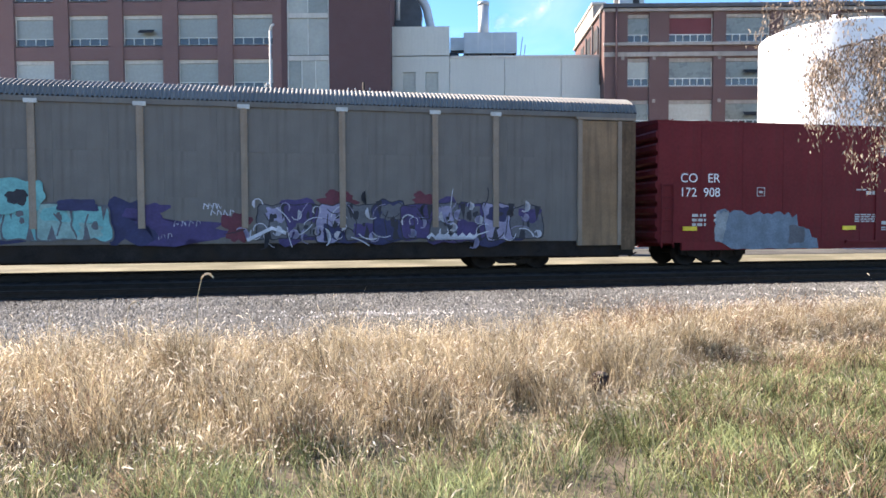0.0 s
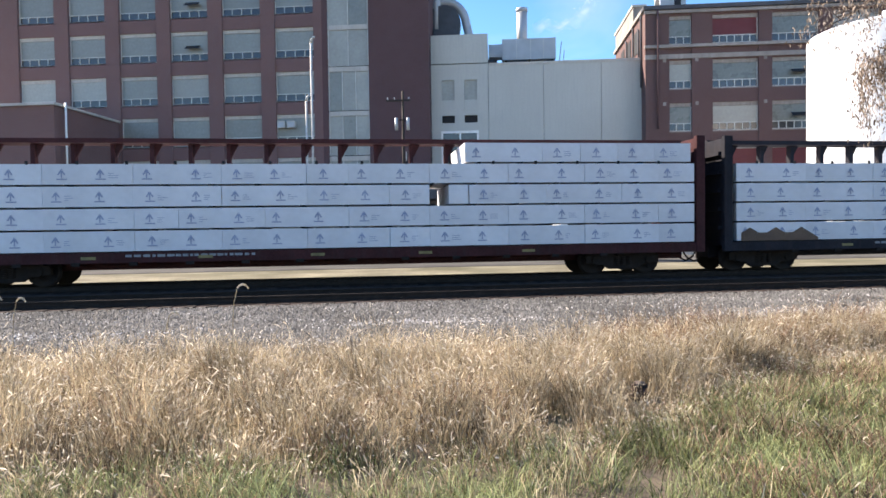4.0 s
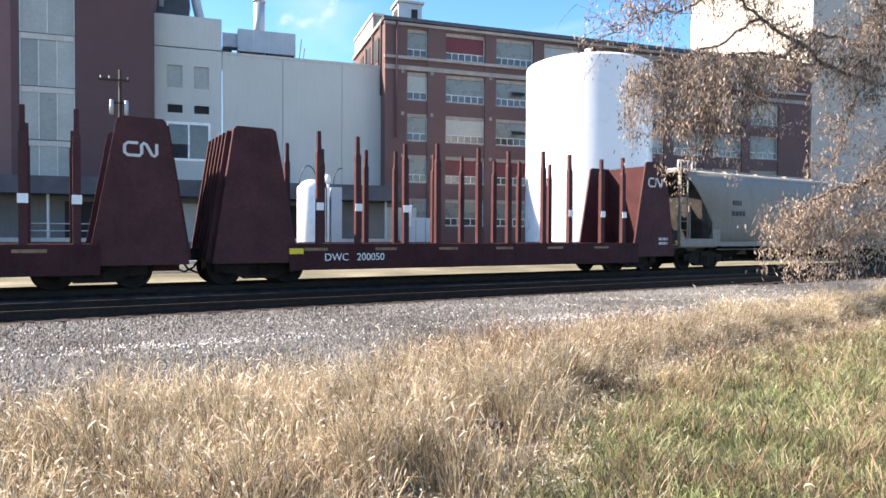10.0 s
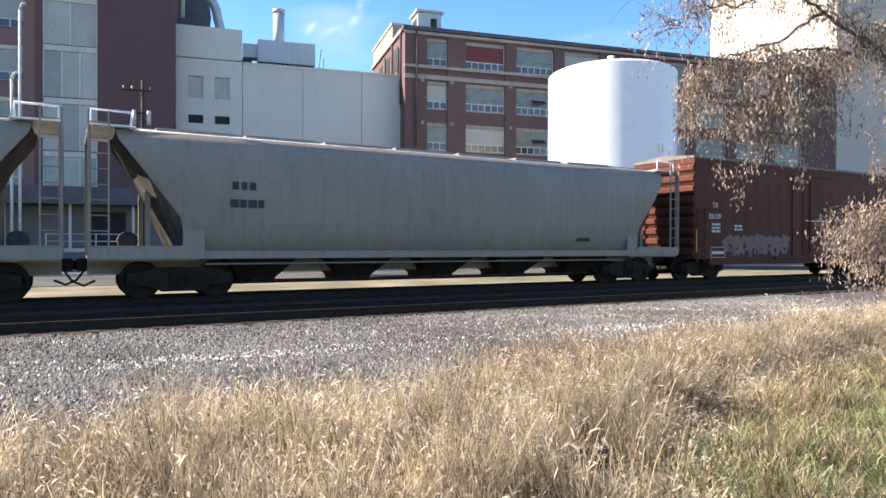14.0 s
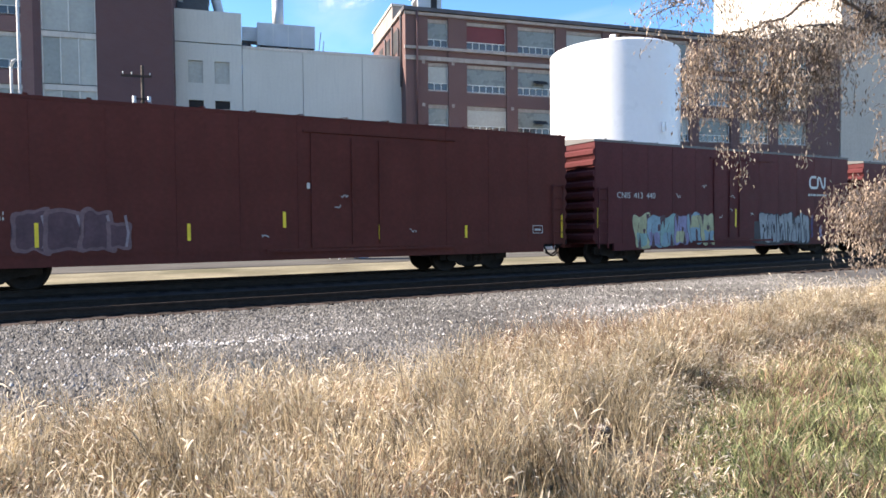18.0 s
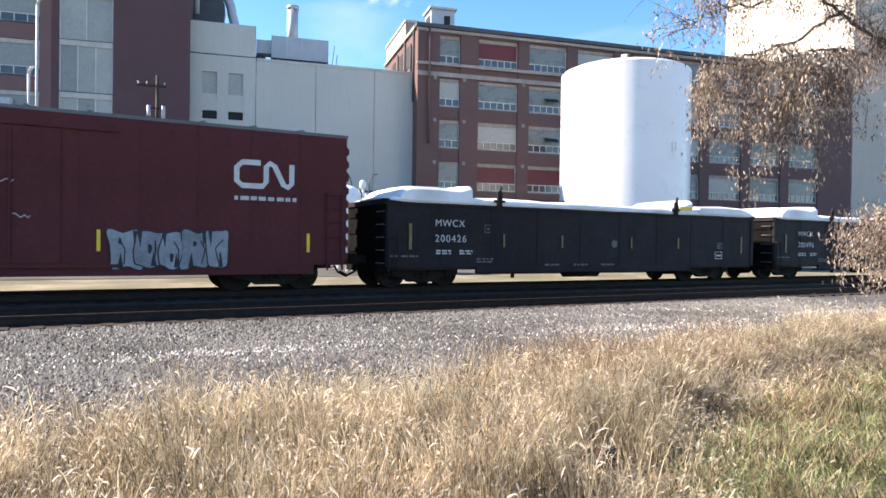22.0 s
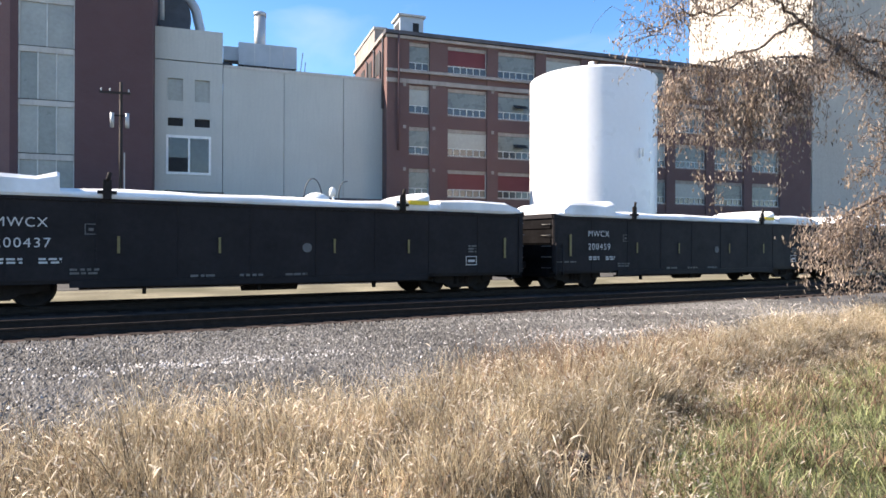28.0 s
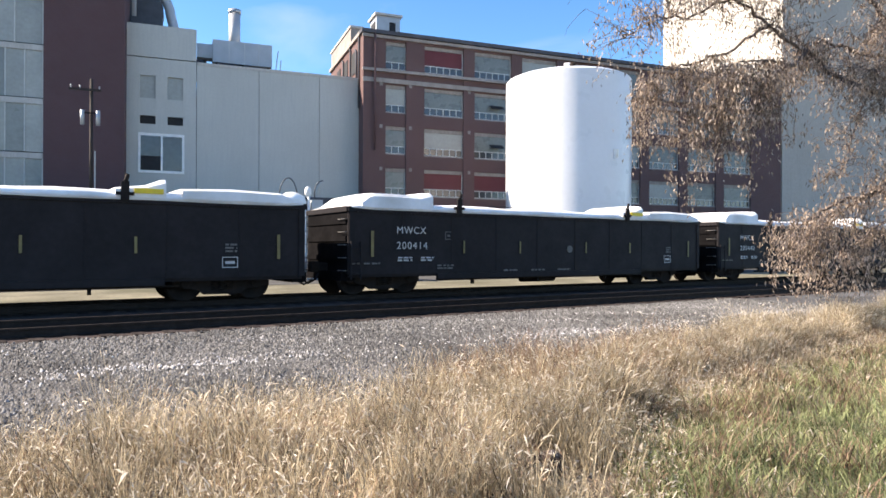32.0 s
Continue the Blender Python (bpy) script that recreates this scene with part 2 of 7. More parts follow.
M = dict(
    steel_dark=surf("dark_steel", (0.024, 0.02, 0.019), 0.8, 0.0, var=0.3, scale=3, tint=(0.03, 0.022, 0.017), spec=0.1),
    rail=surf("rail_steel", (0.034, 0.026, 0.022), 0.7, 0.2, var=0.2, scale=6, spec=0.1),
    tie=surf("tie_wood", (0.032, 0.025, 0.022), 0.95, var=0.35, scale=4, fine=30, bump=0.4, obrand=0.3, stretch=(1, 0.2, 1), spec=0.08),
    boxcar_red=surf("boxcar_red", (0.155, 0.019, 0.022), 0.6, var=0.14, scale=0.6, fine=9, bump=0.05, tint=(0.1, 0.03, 0.025), streak=0.35, spec=0.12),
    boxcar_brown=surf("boxcar_brown", (0.092, 0.031, 0.022), 0.65, var=0.16, scale=0.6, fine=9, bump=0.05, tint=(0.07, 0.03, 0.022), streak=0.5, spec=0.12),
    boxcar_oxide=surf("boxcar_oxide", (0.098, 0.026, 0.021), 0.62, var=0.14, scale=0.6, fine=9, bump=0.05, tint=(0.08, 0.028, 0.02), streak=0.4, spec=0.12),
    boxcar_maroon=surf("boxcar_maroon", (0.092, 0.0235, 0.0255), 0.6, var=0.14, scale=0.6, fine=9, bump=0.05, tint=(0.075, 0.025, 0.022), streak=0.4, spec=0.12),
    flat_brown=surf("flatcar_brown", (0.07, 0.0265, 0.0275), 0.65, var=0.2, scale=1.2, fine=12, bump=0.08, tint=(0.055, 0.034, 0.03), streak=0.4, spec=0.12),
    beam_maroon=surf("centrebeam_maroon", (0.05, 0.017, 0.018), 0.7, var=0.25, scale=1.2, fine=12, tint=(0.04, 0.03, 0.03), streak=0.4, spec=0.12),
    beam_blue=surf("centrebeam_dark", (0.019, 0.019, 0.025), 0.7, var=0.25, scale=1.2, fine=12, tint=(0.04, 0.03, 0.03), streak=0.4, spec=0.12),
    galv=surf("galvanised_panel", (0.158, 0.143, 0.132), 0.7, 0.0, var=0.14, scale=0.8, fine=60, bump=0.1, tint=(0.1, 0.084, 0.072), streak=0.5, spec=0.2),
    galv_roof=surf("galvanised_roof", (0.14, 0.138, 0.136), 0.6, 0.1, var=0.12, scale=1, fine=14, tint=(0.12, 0.115, 0.11), spec=0.3),
    post_tan=surf("rack_post_tan", (0.25, 0.19, 0.145), 0.7, var=0.15, scale=1.2, tint=(0.2, 0.12, 0.07), streak=0.5),
    door_ochre=surf("end_door_ochre", (0.24, 0.145, 0.08), 0.7, var=0.18, scale=1.0, tint=(0.09, 0.055, 0.035), streak=0.75),
    wrap=surf("lumber_wrap", (0.62, 0.62, 0.645), 0.55, var=0.05, scale=1.6, fine=6, bump=0.18, bscale=5, obrand=0.05),
    print=surf("wrap_print", (0.27, 0.31, 0.43), 0.6, var=0.1, bump=0),
    tarp=surf("brown_paper", (0.13, 0.085, 0.06), 0.9, var=0.2, bump=0.3),
    tank_black=surf("tank_black", (0.0125, 0.012, 0.013), 0.95, var=0.2, scale=0.8, fine=8, bump=0.03, tint=(0.017, 0.016, 0.0155), streak=0.3, spec=0.03),
    gon_black=surf("gondola_black", (0.0205, 0.018, 0.0195), 0.6, var=0.2, scale=0.8, fine=8, bump=0.04, tint=(0.02, 0.018, 0.018), streak=0.35, spec=0.12),
    # streaked hopper grey, darkened for the shade at the car ends
    hop_shade=surf("hopper_end_shade", (0.06, 0.056, 0.052), 0.9, var=0.3, scale=1.5, fine=8, bump=0.06, tint=(0.04, 0.037, 0.034), streak=0.4, spec=0.05),
    # gondola black darkened further: shade between the cars put into the colour
    gon_end_shade=surf("gondola_end_shade", (0.0085, 0.008, 0.0085), 0.95, var=0.3, scale=1.5, fine=8, bump=0.05, spec=0.02),
    hop_grey=surf("hopper_grey", (0.24, 0.212, 0.178), 0.55, var=0.08, scale=0.5, fine=8, bump=0.03, tint=(0.17, 0.145, 0.115), streak=0.45, spec=0.2),
    cover=surf("white_cover", (0.82, 0.82, 0.82), 0.5, var=0.05, scale=1.5, fine=8, bump=0.12, bscale=3, tint=(0.6, 0.59, 0.57)),
    faded=surf("faded_stencil_paint", (0.55, 0.54, 0.52), 0.6, var=0.15, scale=3, bump=0.02),
    white=surf("white_paint", (0.8, 0.8, 0.78), 0.55, var=0.08, scale=3, bump=0.02),
    dull_white=surf("faded_white_paint", (0.5, 0.49, 0.47), 0.65, var=0.15, scale=4, bump=0.02),
    worn_grey=surf("worn_grey_stencil", (0.13, 0.125, 0.12), 0.7, var=0.25, scale=5, bump=0.02),
    dull_yellow=surf("faded_yellow_reflector", (0.19, 0.155, 0.06), 0.5, var=0.2, scale=4, bump=0.02),
    yellow=surf("yellow_reflector", (0.78, 0.55, 0.03), 0.4, var=0.12, scale=4, bump=0.02),
    ballast=surf("ballast_grey", (0.113, 0.108, 0.1), 0.9, var=0.25, scale=0.6, fine=45, bump=0.5, island=0.75, tint=(0.163, 0.156, 0.147)),
    gravel_base=surf("gravel_base", (0.055, 0.051, 0.047), 0.98, var=0.4, scale=1.2, fine=38, bump=1.0, tint=(0.13, 0.122, 0.115)),
    pale_stone=surf("pale_limestone", (0.4, 0.385, 0.37), 0.95, var=0.2, scale=0.8, fine=40, bump=0.4, island=0.5),
    ballast_dark=surf("track_ballast_dark", (0.066, 0.05, 0.044), 0.98, var=0.35, scale=2, fine=30, bump=0.9, spec=0.08),
    brick=brick_mat("brick_red_brown", (0.2, 0.107, 0.1), (0.162, 0.086, 0.083), (0.2, 0.165, 0.155)),
    brick_right=brick_mat("brick_old_red", (0.128, 0.07, 0.066), (0.106, 0.058, 0.056), (0.15, 0.118, 0.108)),
    brick_dark=brick_mat("brick_dark", (0.115, 0.06, 0.062), (0.096, 0.05, 0.053), (0.12, 0.092, 0.088)),
    panel=surf("cladding_panel", (0.48, 0.48, 0.445), 0.7, var=0.05, scale=0.25, fine=6, bump=0.04, tint=(0.41, 0.415, 0.4), streak=0.5),
    stone=surf("weathered_stone", (0.3, 0.265, 0.24), 0.9, var=0.18, scale=0.8, fine=10, bump=0.15, tint=(0.18, 0.15, 0.135), streak=0.5),
    concrete=surf("light_concrete", (0.5, 0.47, 0.43), 0.85, var=0.12, scale=0.7, fine=12, bump=0.15, tint=(0.3, 0.27, 0.24), streak=0.4),
    frame=surf("window_frame", (0.55, 0.55, 0.52), 0.6, var=0.1, bump=0),
    blind=surf("window_infill", (0.24, 0.252, 0.232), 0.35, var=0.12, scale=0.5, fine=4, bump=0.02, obrand=0.12, spec=0.6),
    blind_dim=surf("dim_window_infill", (0.145, 0.158, 0.145), 0.3, var=0.18, scale=0.5, fine=4, bump=0.02, obrand=0.2, spec=0.6),
    blind_pale=surf("pale_window_blind", (0.34, 0.345, 0.315), 0.4, var=0.1, scale=0.5, fine=4, bump=0.02, obrand=0.1, spec=0.6),
    pane=glass_mat("window_glass", (0.05, 0.05, 0.05), 0.15),
    red_infill=surf("red_panel", (0.13, 0.026, 0.03), 0.6, var=0.12, scale=0.6, bump=0.03),
    tank_white=surf("storage_tank_white", (0.7, 0.71, 0.73), 0.32, var=0.03, scale=0.25, fine=3, bump=0.03, bscale=0.8, tint=(0.62, 0.64, 0.67)),
    tower=surf("tower_concrete", (0.42, 0.39, 0.345), 0.85, var=0.08, scale=0.15, fine=4, bump=0.06, tint=(0.34, 0.32, 0.285), streak=0.4),
    # near-black: shade of rooms and openings is in the colour; also small dark parts
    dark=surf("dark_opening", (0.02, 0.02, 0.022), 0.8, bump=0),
    roof_dark=surf("dark_fascia", (0.075, 0.075, 0.085), 0.8, var=0.2, scale=0.8),
    dock=surf("dock_wall", (0.16, 0.155, 0.15), 0.85, var=0.12, scale=0.5, tint=(0.1, 0.09, 0.085), streak=0.4),
    duct=surf("duct_dark", (0.07, 0.075, 0.085), 0.55, 0.3, var=0.2, scale=1),
    hvac=surf("hvac_metal", (0.42, 0.44, 0.46), 0.5, 0.3, var=0.08, scale=1),
    wood=surf("pole_wood", (0.04, 0.031, 0.026), 0.9, var=0.25, scale=3, stretch=(4, 4, 0.3)),
    soil=surf("soil", (0.13, 0.1, 0.07), 0.98, var=0.3, scale=1.0, fine=18, bump=0.6, tint=(0.1, 0.11, 0.045)),
    yard=surf("yard_ground", (0.19, 0.172, 0.122), 0.95, var=0.35, scale=0.5, fine=10, bump=0.6, tint=(0.105, 0.1, 0.064), spec=0.1),
    steam=leafy("steam_droplets", (0.8, 0.82, 0.85), (0.85, 0.87, 0.9), 0.5, 0.05),
    asphalt=surf("service_asphalt", (0.075, 0.072, 0.068), 0.95, var=0.25, scale=0.4, fine=20, bump=0.3, tint=(0.11, 0.105, 0.095), spec=0.1),
    rust_panel=surf("rusty_panel", (0.13, 0.083, 0.052), 0.85, var=0.3, scale=1.2, fine=10, tint=(0.06, 0.035, 0.025), streak=0.6, spec=0.1),
    hollow_dark=surf("stub_dark", (0.05, 0.036, 0.03), 0.95, var=0.4, scale=8, fine=40, bump=0.8, stretch=(3, 3, 0.4), spec=0.1),
    bark=surf("bark", (0.13, 0.1, 0.085), 0.95, var=0.3, scale=6, fine=30, bump=0.6),
    dry=leafy("dry_grass", (0.18, 0.131, 0.084), (0.445, 0.365, 0.25), 0.28, 0.58),
    straw=leafy("straw_grass", (0.35, 0.285, 0.18), (0.6, 0.505, 0.355), 0.38),
    rust=leafy("rusty_weed", (0.13, 0.083, 0.058), (0.31, 0.21, 0.145), 0.3, 0.4),
    plume=leafy("seed_head", (0.7, 0.6, 0.47), (0.84, 0.77, 0.66), 0.5, 0.1),
    green=leafy("green_grass", (0.082, 0.11, 0.046), (0.3, 0.33, 0.17), 0.36, 0.45),
    lawn=leafy("lawn_grass", (0.1, 0.126, 0.05), (0.33, 0.345, 0.175), 0.36, 0.4),
    leaf=leafy("brown_leaf", (0.24, 0.182, 0.14), (0.48, 0.385, 0.31), 0.45),
)
for _k, _c in dict(gpurple=(0.05, 0.034, 0.12), gblue=(0.024, 0.026, 0.085), gteal=(0.13, 0.36, 0.36), gwhite=(0.5, 0.5, 0.56), gsky=(0.135, 0.175, 0.225), ggrey=(0.2, 0.215, 0.235), gblack=(0.02, 0.02, 0.03), gred=(0.11, 0.02, 0.035), glilac=(0.26, 0.24, 0.36), gsilver=(0.25, 0.27, 0.285), gcream=(0.36, 0.35, 0.2), gmint=(0.2, 0.33, 0.31), gsteel=(0.1, 0.1, 0.115), gpale=(0.19, 0.29, 0.34), gfog=(0.22, 0.2, 0.32), gghost=(0.15, 0.085, 0.09), gdusk=(0.082, 0.038, 0.048), gfaint=(0.155, 0.085, 0.08), grose=(0.25, 0.19, 0.205)).items():
    M[_k] = surf("spray_" + _k[1:], _c, 0.6, var=0.22, scale=2.5, fine=14, bump=0.0)


# ---- building blocks ----
def box(bm, x0, x1, y0, y1, z0, z1):
    v = [bm.verts.new((x, y, z)) for z in (z0, z1) for x, y in ((x0, y0), (x1, y0), (x1, y1), (x0, y1))]
    for f in ((3, 2, 1, 0), (4, 5, 6, 7), (0, 1, 5, 4), (1, 2, 6, 5), (2, 3, 7, 6), (3, 0, 4, 7)):
        bm.faces.new([v[i] for i in f])
    return bm


def rod(bm, a, b, r, seg=8, r2=None):
    a, b = Vector(a), Vector(b)
    d = (b - a).normalized()
    u = d.orthogonal().normalized()
    w = d.cross(u)
    r2 = r if r2 is None else r2
    ra = [bm.verts.new(a + (u * math.cos(k) + w * math.sin(k)) * r) for k in [2 * math.pi * i / seg for i in range(seg)]]
    rb = [bm.verts.new(b + (u * math.cos(k) + w * math.sin(k)) * r2) for k in [2 * math.pi * i / seg for i in range(seg)]]
    for i in range(seg):
        bm.faces.new((ra[i], ra[(i + 1) % seg], rb[(i + 1) % seg], rb[i])).smooth = seg > 6
    bm.faces.new(ra[::-1])
    bm.faces.new(rb)
    return bm


def tube(bm, pts, r, seg=7):
    """A bent round bar along pts, one piece."""
    ps = [Vector(p) for p in pts]
    rings = []
    u = (ps[1] - ps[0]).orthogonal().normalized()
    for i, p in enumerate(ps):
        d = (ps[min(i + 1, len(ps) - 1)] - ps[max(i - 1, 0)]).normalized()
        u = (u - d * u.dot(d)).normalized()
        w = d.cross(u)
        rings.append([bm.verts.new(p + (u * math.cos(k) + w * math.sin(k)) * r) for k in [2 * math.pi * j / seg for j in range(seg)]])
    for a, b in zip(rings, rings[1:]):
        for j in range(seg):
            bm.faces.new((a[j], a[(j + 1) % seg], b[(j + 1) % seg], b[j])).smooth = True
    bm.faces.new(rings[0][::-1])
    bm.faces.new(rings[-1])
    return bm


def prism(bm, outline, y0, y1):
    """A flat outline in x, z pushed from y0 to y1."""
    a = [bm.verts.new((x, y0, z)) for x, z in outline]
    b = [bm.verts.new((x, y1, z)) for x, z in outline]
    n = len(outline)
    for i in range(n):
        bm.faces.new((a[i], a[(i + 1) % n], b[(i + 1) % n], b[i]))
    bm.faces.new(a[::-1])
    bm.faces.new(b)
    return bm


def loft(bm, rings, cap=True, smooth=True):
    vs = [[bm.verts.new(p) for p in ring] for ring in rings]
    n = len(vs[0])
    for a, b in zip(vs, vs[1:]):
        for i in range(n):
            bm.faces.new((a[i], a[(i + 1) % n], b[(i + 1) % n], b[i])).smooth = smooth
    if cap:
        bm.faces.new(vs[0][::-1])
        bm.faces.new(vs[-1])
    return bm


def soften(bm, w=0.015, seg=1):
    edges = [e for e in bm.edges if len(e.link_faces) == 2 and e.calc_face_angle(0) > 0.6]
    bmesh.ops.bevel(bm, geom=edges, offset=w, segments=seg, affect="EDGES", clamp_overlap=True)
    return bm


def mesh_of(name, bm, mat):
    me = bpy.data.meshes.new(name)
    bmesh.ops.recalc_face_normals(bm, faces=bm.faces[:])
    bm.to_mesh(me)
    bm.free()
    me.materials.append(mat)
    return me


def part(name, bm, mat, parent=None, label="", at=None):
    me = bm if isinstance(bm, bpy.types.Mesh) else mesh_of(name, bm, mat)
    ob = new(name, me)
    if parent:
        ob.parent = parent
    if at is not None:
        ob.matrix_basis = at
    if label:
        ob["label"] = label
    return ob


def B(*boxes, soft=0.0):
    bm = bmesh.new()
    for b in boxes:
        box(bm, *b)
    return soften(bm, soft) if soft else bm


def letters(text, size, x, y, z, mat, parent, name="lettering", label="", rz=0, gap=1.0):
    cu = bpy.data.curves.new(name, "FONT")
    cu.body, cu.size, cu.extrude, cu.space_character, cu.offset = text, size, 0.002, gap, 0.0
    cu.materials.append(mat)
    ob = new(name, cu)
    ob.parent = parent
    ob.matrix_basis = pose(x, y, z, 90, 0, rz)
    if label:
        ob["label"] = label
    return ob


def stack_mesh(name, verts, faces, mat):
    """A mesh from numpy arrays of vertices (n, 3) and faces (m, k)."""
    me = bpy.data.meshes.new(name)
    m, k = faces.shape
    me.vertices.add(len(verts))
    me.vertices.foreach_set("co", verts.astype(np.float32).ravel())
    me.loops.add(m * k)
    me.loops.foreach_set("vertex_index", faces.astype(np.int32).ravel())
    me.polygons.add(m)
    me.polygons.foreach_set("loop_start", np.arange(0, m * k, k, dtype=np.int32))
    me.update(calc_edges=True)
    me.materials.append(mat)
    return me

# ---- plan ----
ALPHA = 12.2                                   # the tracks' turn from the factory's front
DX, DY = math.cos(radians(ALPHA)), math.sin(radians(ALPHA))
TRACK, NEAR_TRACK, RAIL_TOP = 21.47, 16.83, 0.2


def on_track(s, n, z=0.0):
    """The place s metres along the tracks and n metres across from the origin."""
    return Vector((s * DX - n * DY, s * DY + n * DX, z))


def ground_height(s, n):
    return 0.03 * math.sin(s * 0.9 + 1.0) + 0.03 * math.sin(n * 1.3) if n < 7 else 0.0


# ---- ground and tracks ----
bm = bmesh.new()
R = 2500.0
ys = [-R, -60, -5, 60, 200, R]
xs = [-R, -200, -60, 60, 200, R]
gv = [[bm.verts.new((x, y, -0.06)) for x in xs] for y in ys]
for j in range(5):
    for i in range(5):
        bm.faces.new((gv[j][i], gv[j][i + 1], gv[j + 1][i + 1], gv[j + 1][i]))
tagged(part("ground", bm, M["yard"]), "dry tan yard ground beyond the railway", "ground", kind="structure")


def strip(name, n_z, s0, s1, mat, label, step=4.0):
    """A long strip along the tracks with the cross section n_z, (n, z) pairs."""
    b = bmesh.new()
    rows, s = [], s0
    while s <= s1 + 1e-6:
        rows.append([b.verts.new(on_track(s, n, z)) for n, z in n_z])
        s += step
    for p, q in zip(rows, rows[1:]):
        for i in range(len(n_z) - 1):
            b.faces.new((p[i], q[i], q[i + 1], p[i + 1]))
    return tagged(part(name, b, mat), label, name.replace("_", " "), kind="structure")


strip("verge", [(-40, -0.05), (-6, -0.02), (2, 0.0), (5, 0.01), (7.4, -0.02)], -160, 240, M["soil"], "rough grassy soil beside the railway")
strip("gravel", [(7.2, -0.035), (8.5, 0.0), (11, 0.035), (13.5, 0.03), (15.4, 0.0)], -160, 240, M["gravel_base"], "pale grey crushed stone beside the tracks")
strip("trackbed", [(15.35, -0.03), (15.7, 0.02), (18.2, 0.02), (19.2, 0.0), (20.0, 0.03), (23.2, 0.03), (25.6, -0.03)], -160, 240, M["ballast_dark"], "dark oil-stained track ballast")

strip("service_road", [(31.4, -0.05), (31.5, -0.02), (38.6, -0.02), (38.7, -0.05)], -160, 240, M["asphalt"], "grey service road behind the tracks")
strip("kerb", [(40.0, -0.06), (40.0, 0.12), (40.3, 0.12), (40.3, -0.06)], -160, 240, M["concrete"], "pale concrete kerb along the service road")


def rail_mesh(s0, s1):
    b = bmesh.new()
    prof = ((-0.07, 0.0), (0.07, 0.0), (0.07, 0.012), (0.012, 0.03), (0.012, 0.12), (0.036, 0.13), (0.036, 0.165), (-0.036, 0.165), (-0.036, 0.13), (-0.012, 0.12), (-0.012, 0.03), (-0.07, 0.012))
    loft(b, [[(x, y, z) for y, z in prof] for x in (s0, s1)], smooth=False)
    return mesh_of("rail", b, M["rail"])


rails = rail_mesh(-160, 240)
tie_me = mesh_of("tie", soften(B((-0.115, 0.115, -1.3, 1.3, -0.14, 0.035)), 0.012), M["tie"])
for nm, n in (("railway_track", TRACK), ("railway_track", NEAR_TRACK)):
    tr = new(nm)
    tr.matrix_basis = Matrix.Translation(on_track(0, n)) @ pose(0, 0, 0, 0, 0, ALPHA)
    tagged(tr, "steel railway track on dark wooden ties", "railway track", "parallel tracks", "structure")
    for side in (-0.755, 0.755):
        part("rail", rails, None, tr, "worn steel rail", pose(0, side, 0.035))
    for i in range(110):
        part("tie", tie_me, None, tr, at=pose(-26 + i * 0.53 + random.uniform(-0.02, 0.02), random.uniform(-0.03, 0.03), 0, 0, 0, random.uniform(-1, 1)))
    b = bmesh.new()
    for i in range(-250, 430):
        if not -26.2 < i * 0.53 < 32.2:
            box(b, i * 0.53 - 0.115, i * 0.53 + 0.115, -1.3, 1.3, -0.14, 0.035)
    tagged(part("far_ties", b, M["tie"], tr), kind="stuff")

# ---- factory ----
YL, YA, YR = 58.5, 60.0, 58.5


def grid_wall(owner, x0, x1, z0, z1, cols, rows, y0, y1, mat, proud=0.1):
    """A wall with openings: cols are x ranges, rows z ranges. Piers stand proud of the spandrels."""
    edges = [x0] + [v for c in cols for v in c] + [x1]
    for a, b in zip(edges[::2], edges[1::2]):
        if b - a > 0.01:
            part("pier", B((a, b, y0 - proud, y1, z0, z1)), mat, owner)
    for a, b in cols:
        zs = [z0] + [v for r in rows for v in r] + [z1]
        for c, d in zip(zs[::2], zs[1::2]):
            if d - c > 0.01:
                part("spandrel", B((a, b, y0, y1, c, d)), mat, owner)


def window_meshes(w, h, small, infill, trim="concrete"):
    """A steel window: frame and mullions, a big infilled light, a row of small panes under it, a sill and a pale head."""
    t = 0.07
    head, low = 0.32, 0.62
    fr = bmesh.new()
    box(fr, -w / 2, -w / 2 + t, 0, 0.12, 0, h - head)
    box(fr, w / 2 - t, w / 2, 0, 0.12, 0, h - head)
    box(fr, -w / 2 + t, w / 2 - t, 0, 0.12, 0, t)
    box(fr, -w / 2 + t, w / 2 - t, 0, 0.12, low, low + t)
    for i in range(1, small):
        x = -w / 2 + w * i / small
        box(fr, x - t / 2, x + t / 2, 0.0, 0.1, t, low)
    pw = w / small
    return dict(
        frame=mesh_of("window_frame", fr, M["frame"]),
        infill=mesh_of("infill", B((-w / 2 + t, w / 2 - t, 0.04, 0.09, low + t, h - head)), M[infill]),
        pane=mesh_of("pane", B((-pw / 2 + t / 2, pw / 2 - t / 2, 0.05, 0.07, t, low)), M["pane"]),
        head=mesh_of("window_head", soften(B((-w / 2, w / 2, -0.04, 0.12, h - head, h - 0.002)), 0.01), M[trim]),
        sill=mesh_of("window_sill", soften(B((-w / 2 - 0.05, w / 2 + 0.05, -0.16, 0.1, -0.1, 0.0)), 0.01), M[trim]),
        small=[(-w / 2 + pw * (i + 0.5)) for i in range(small)])


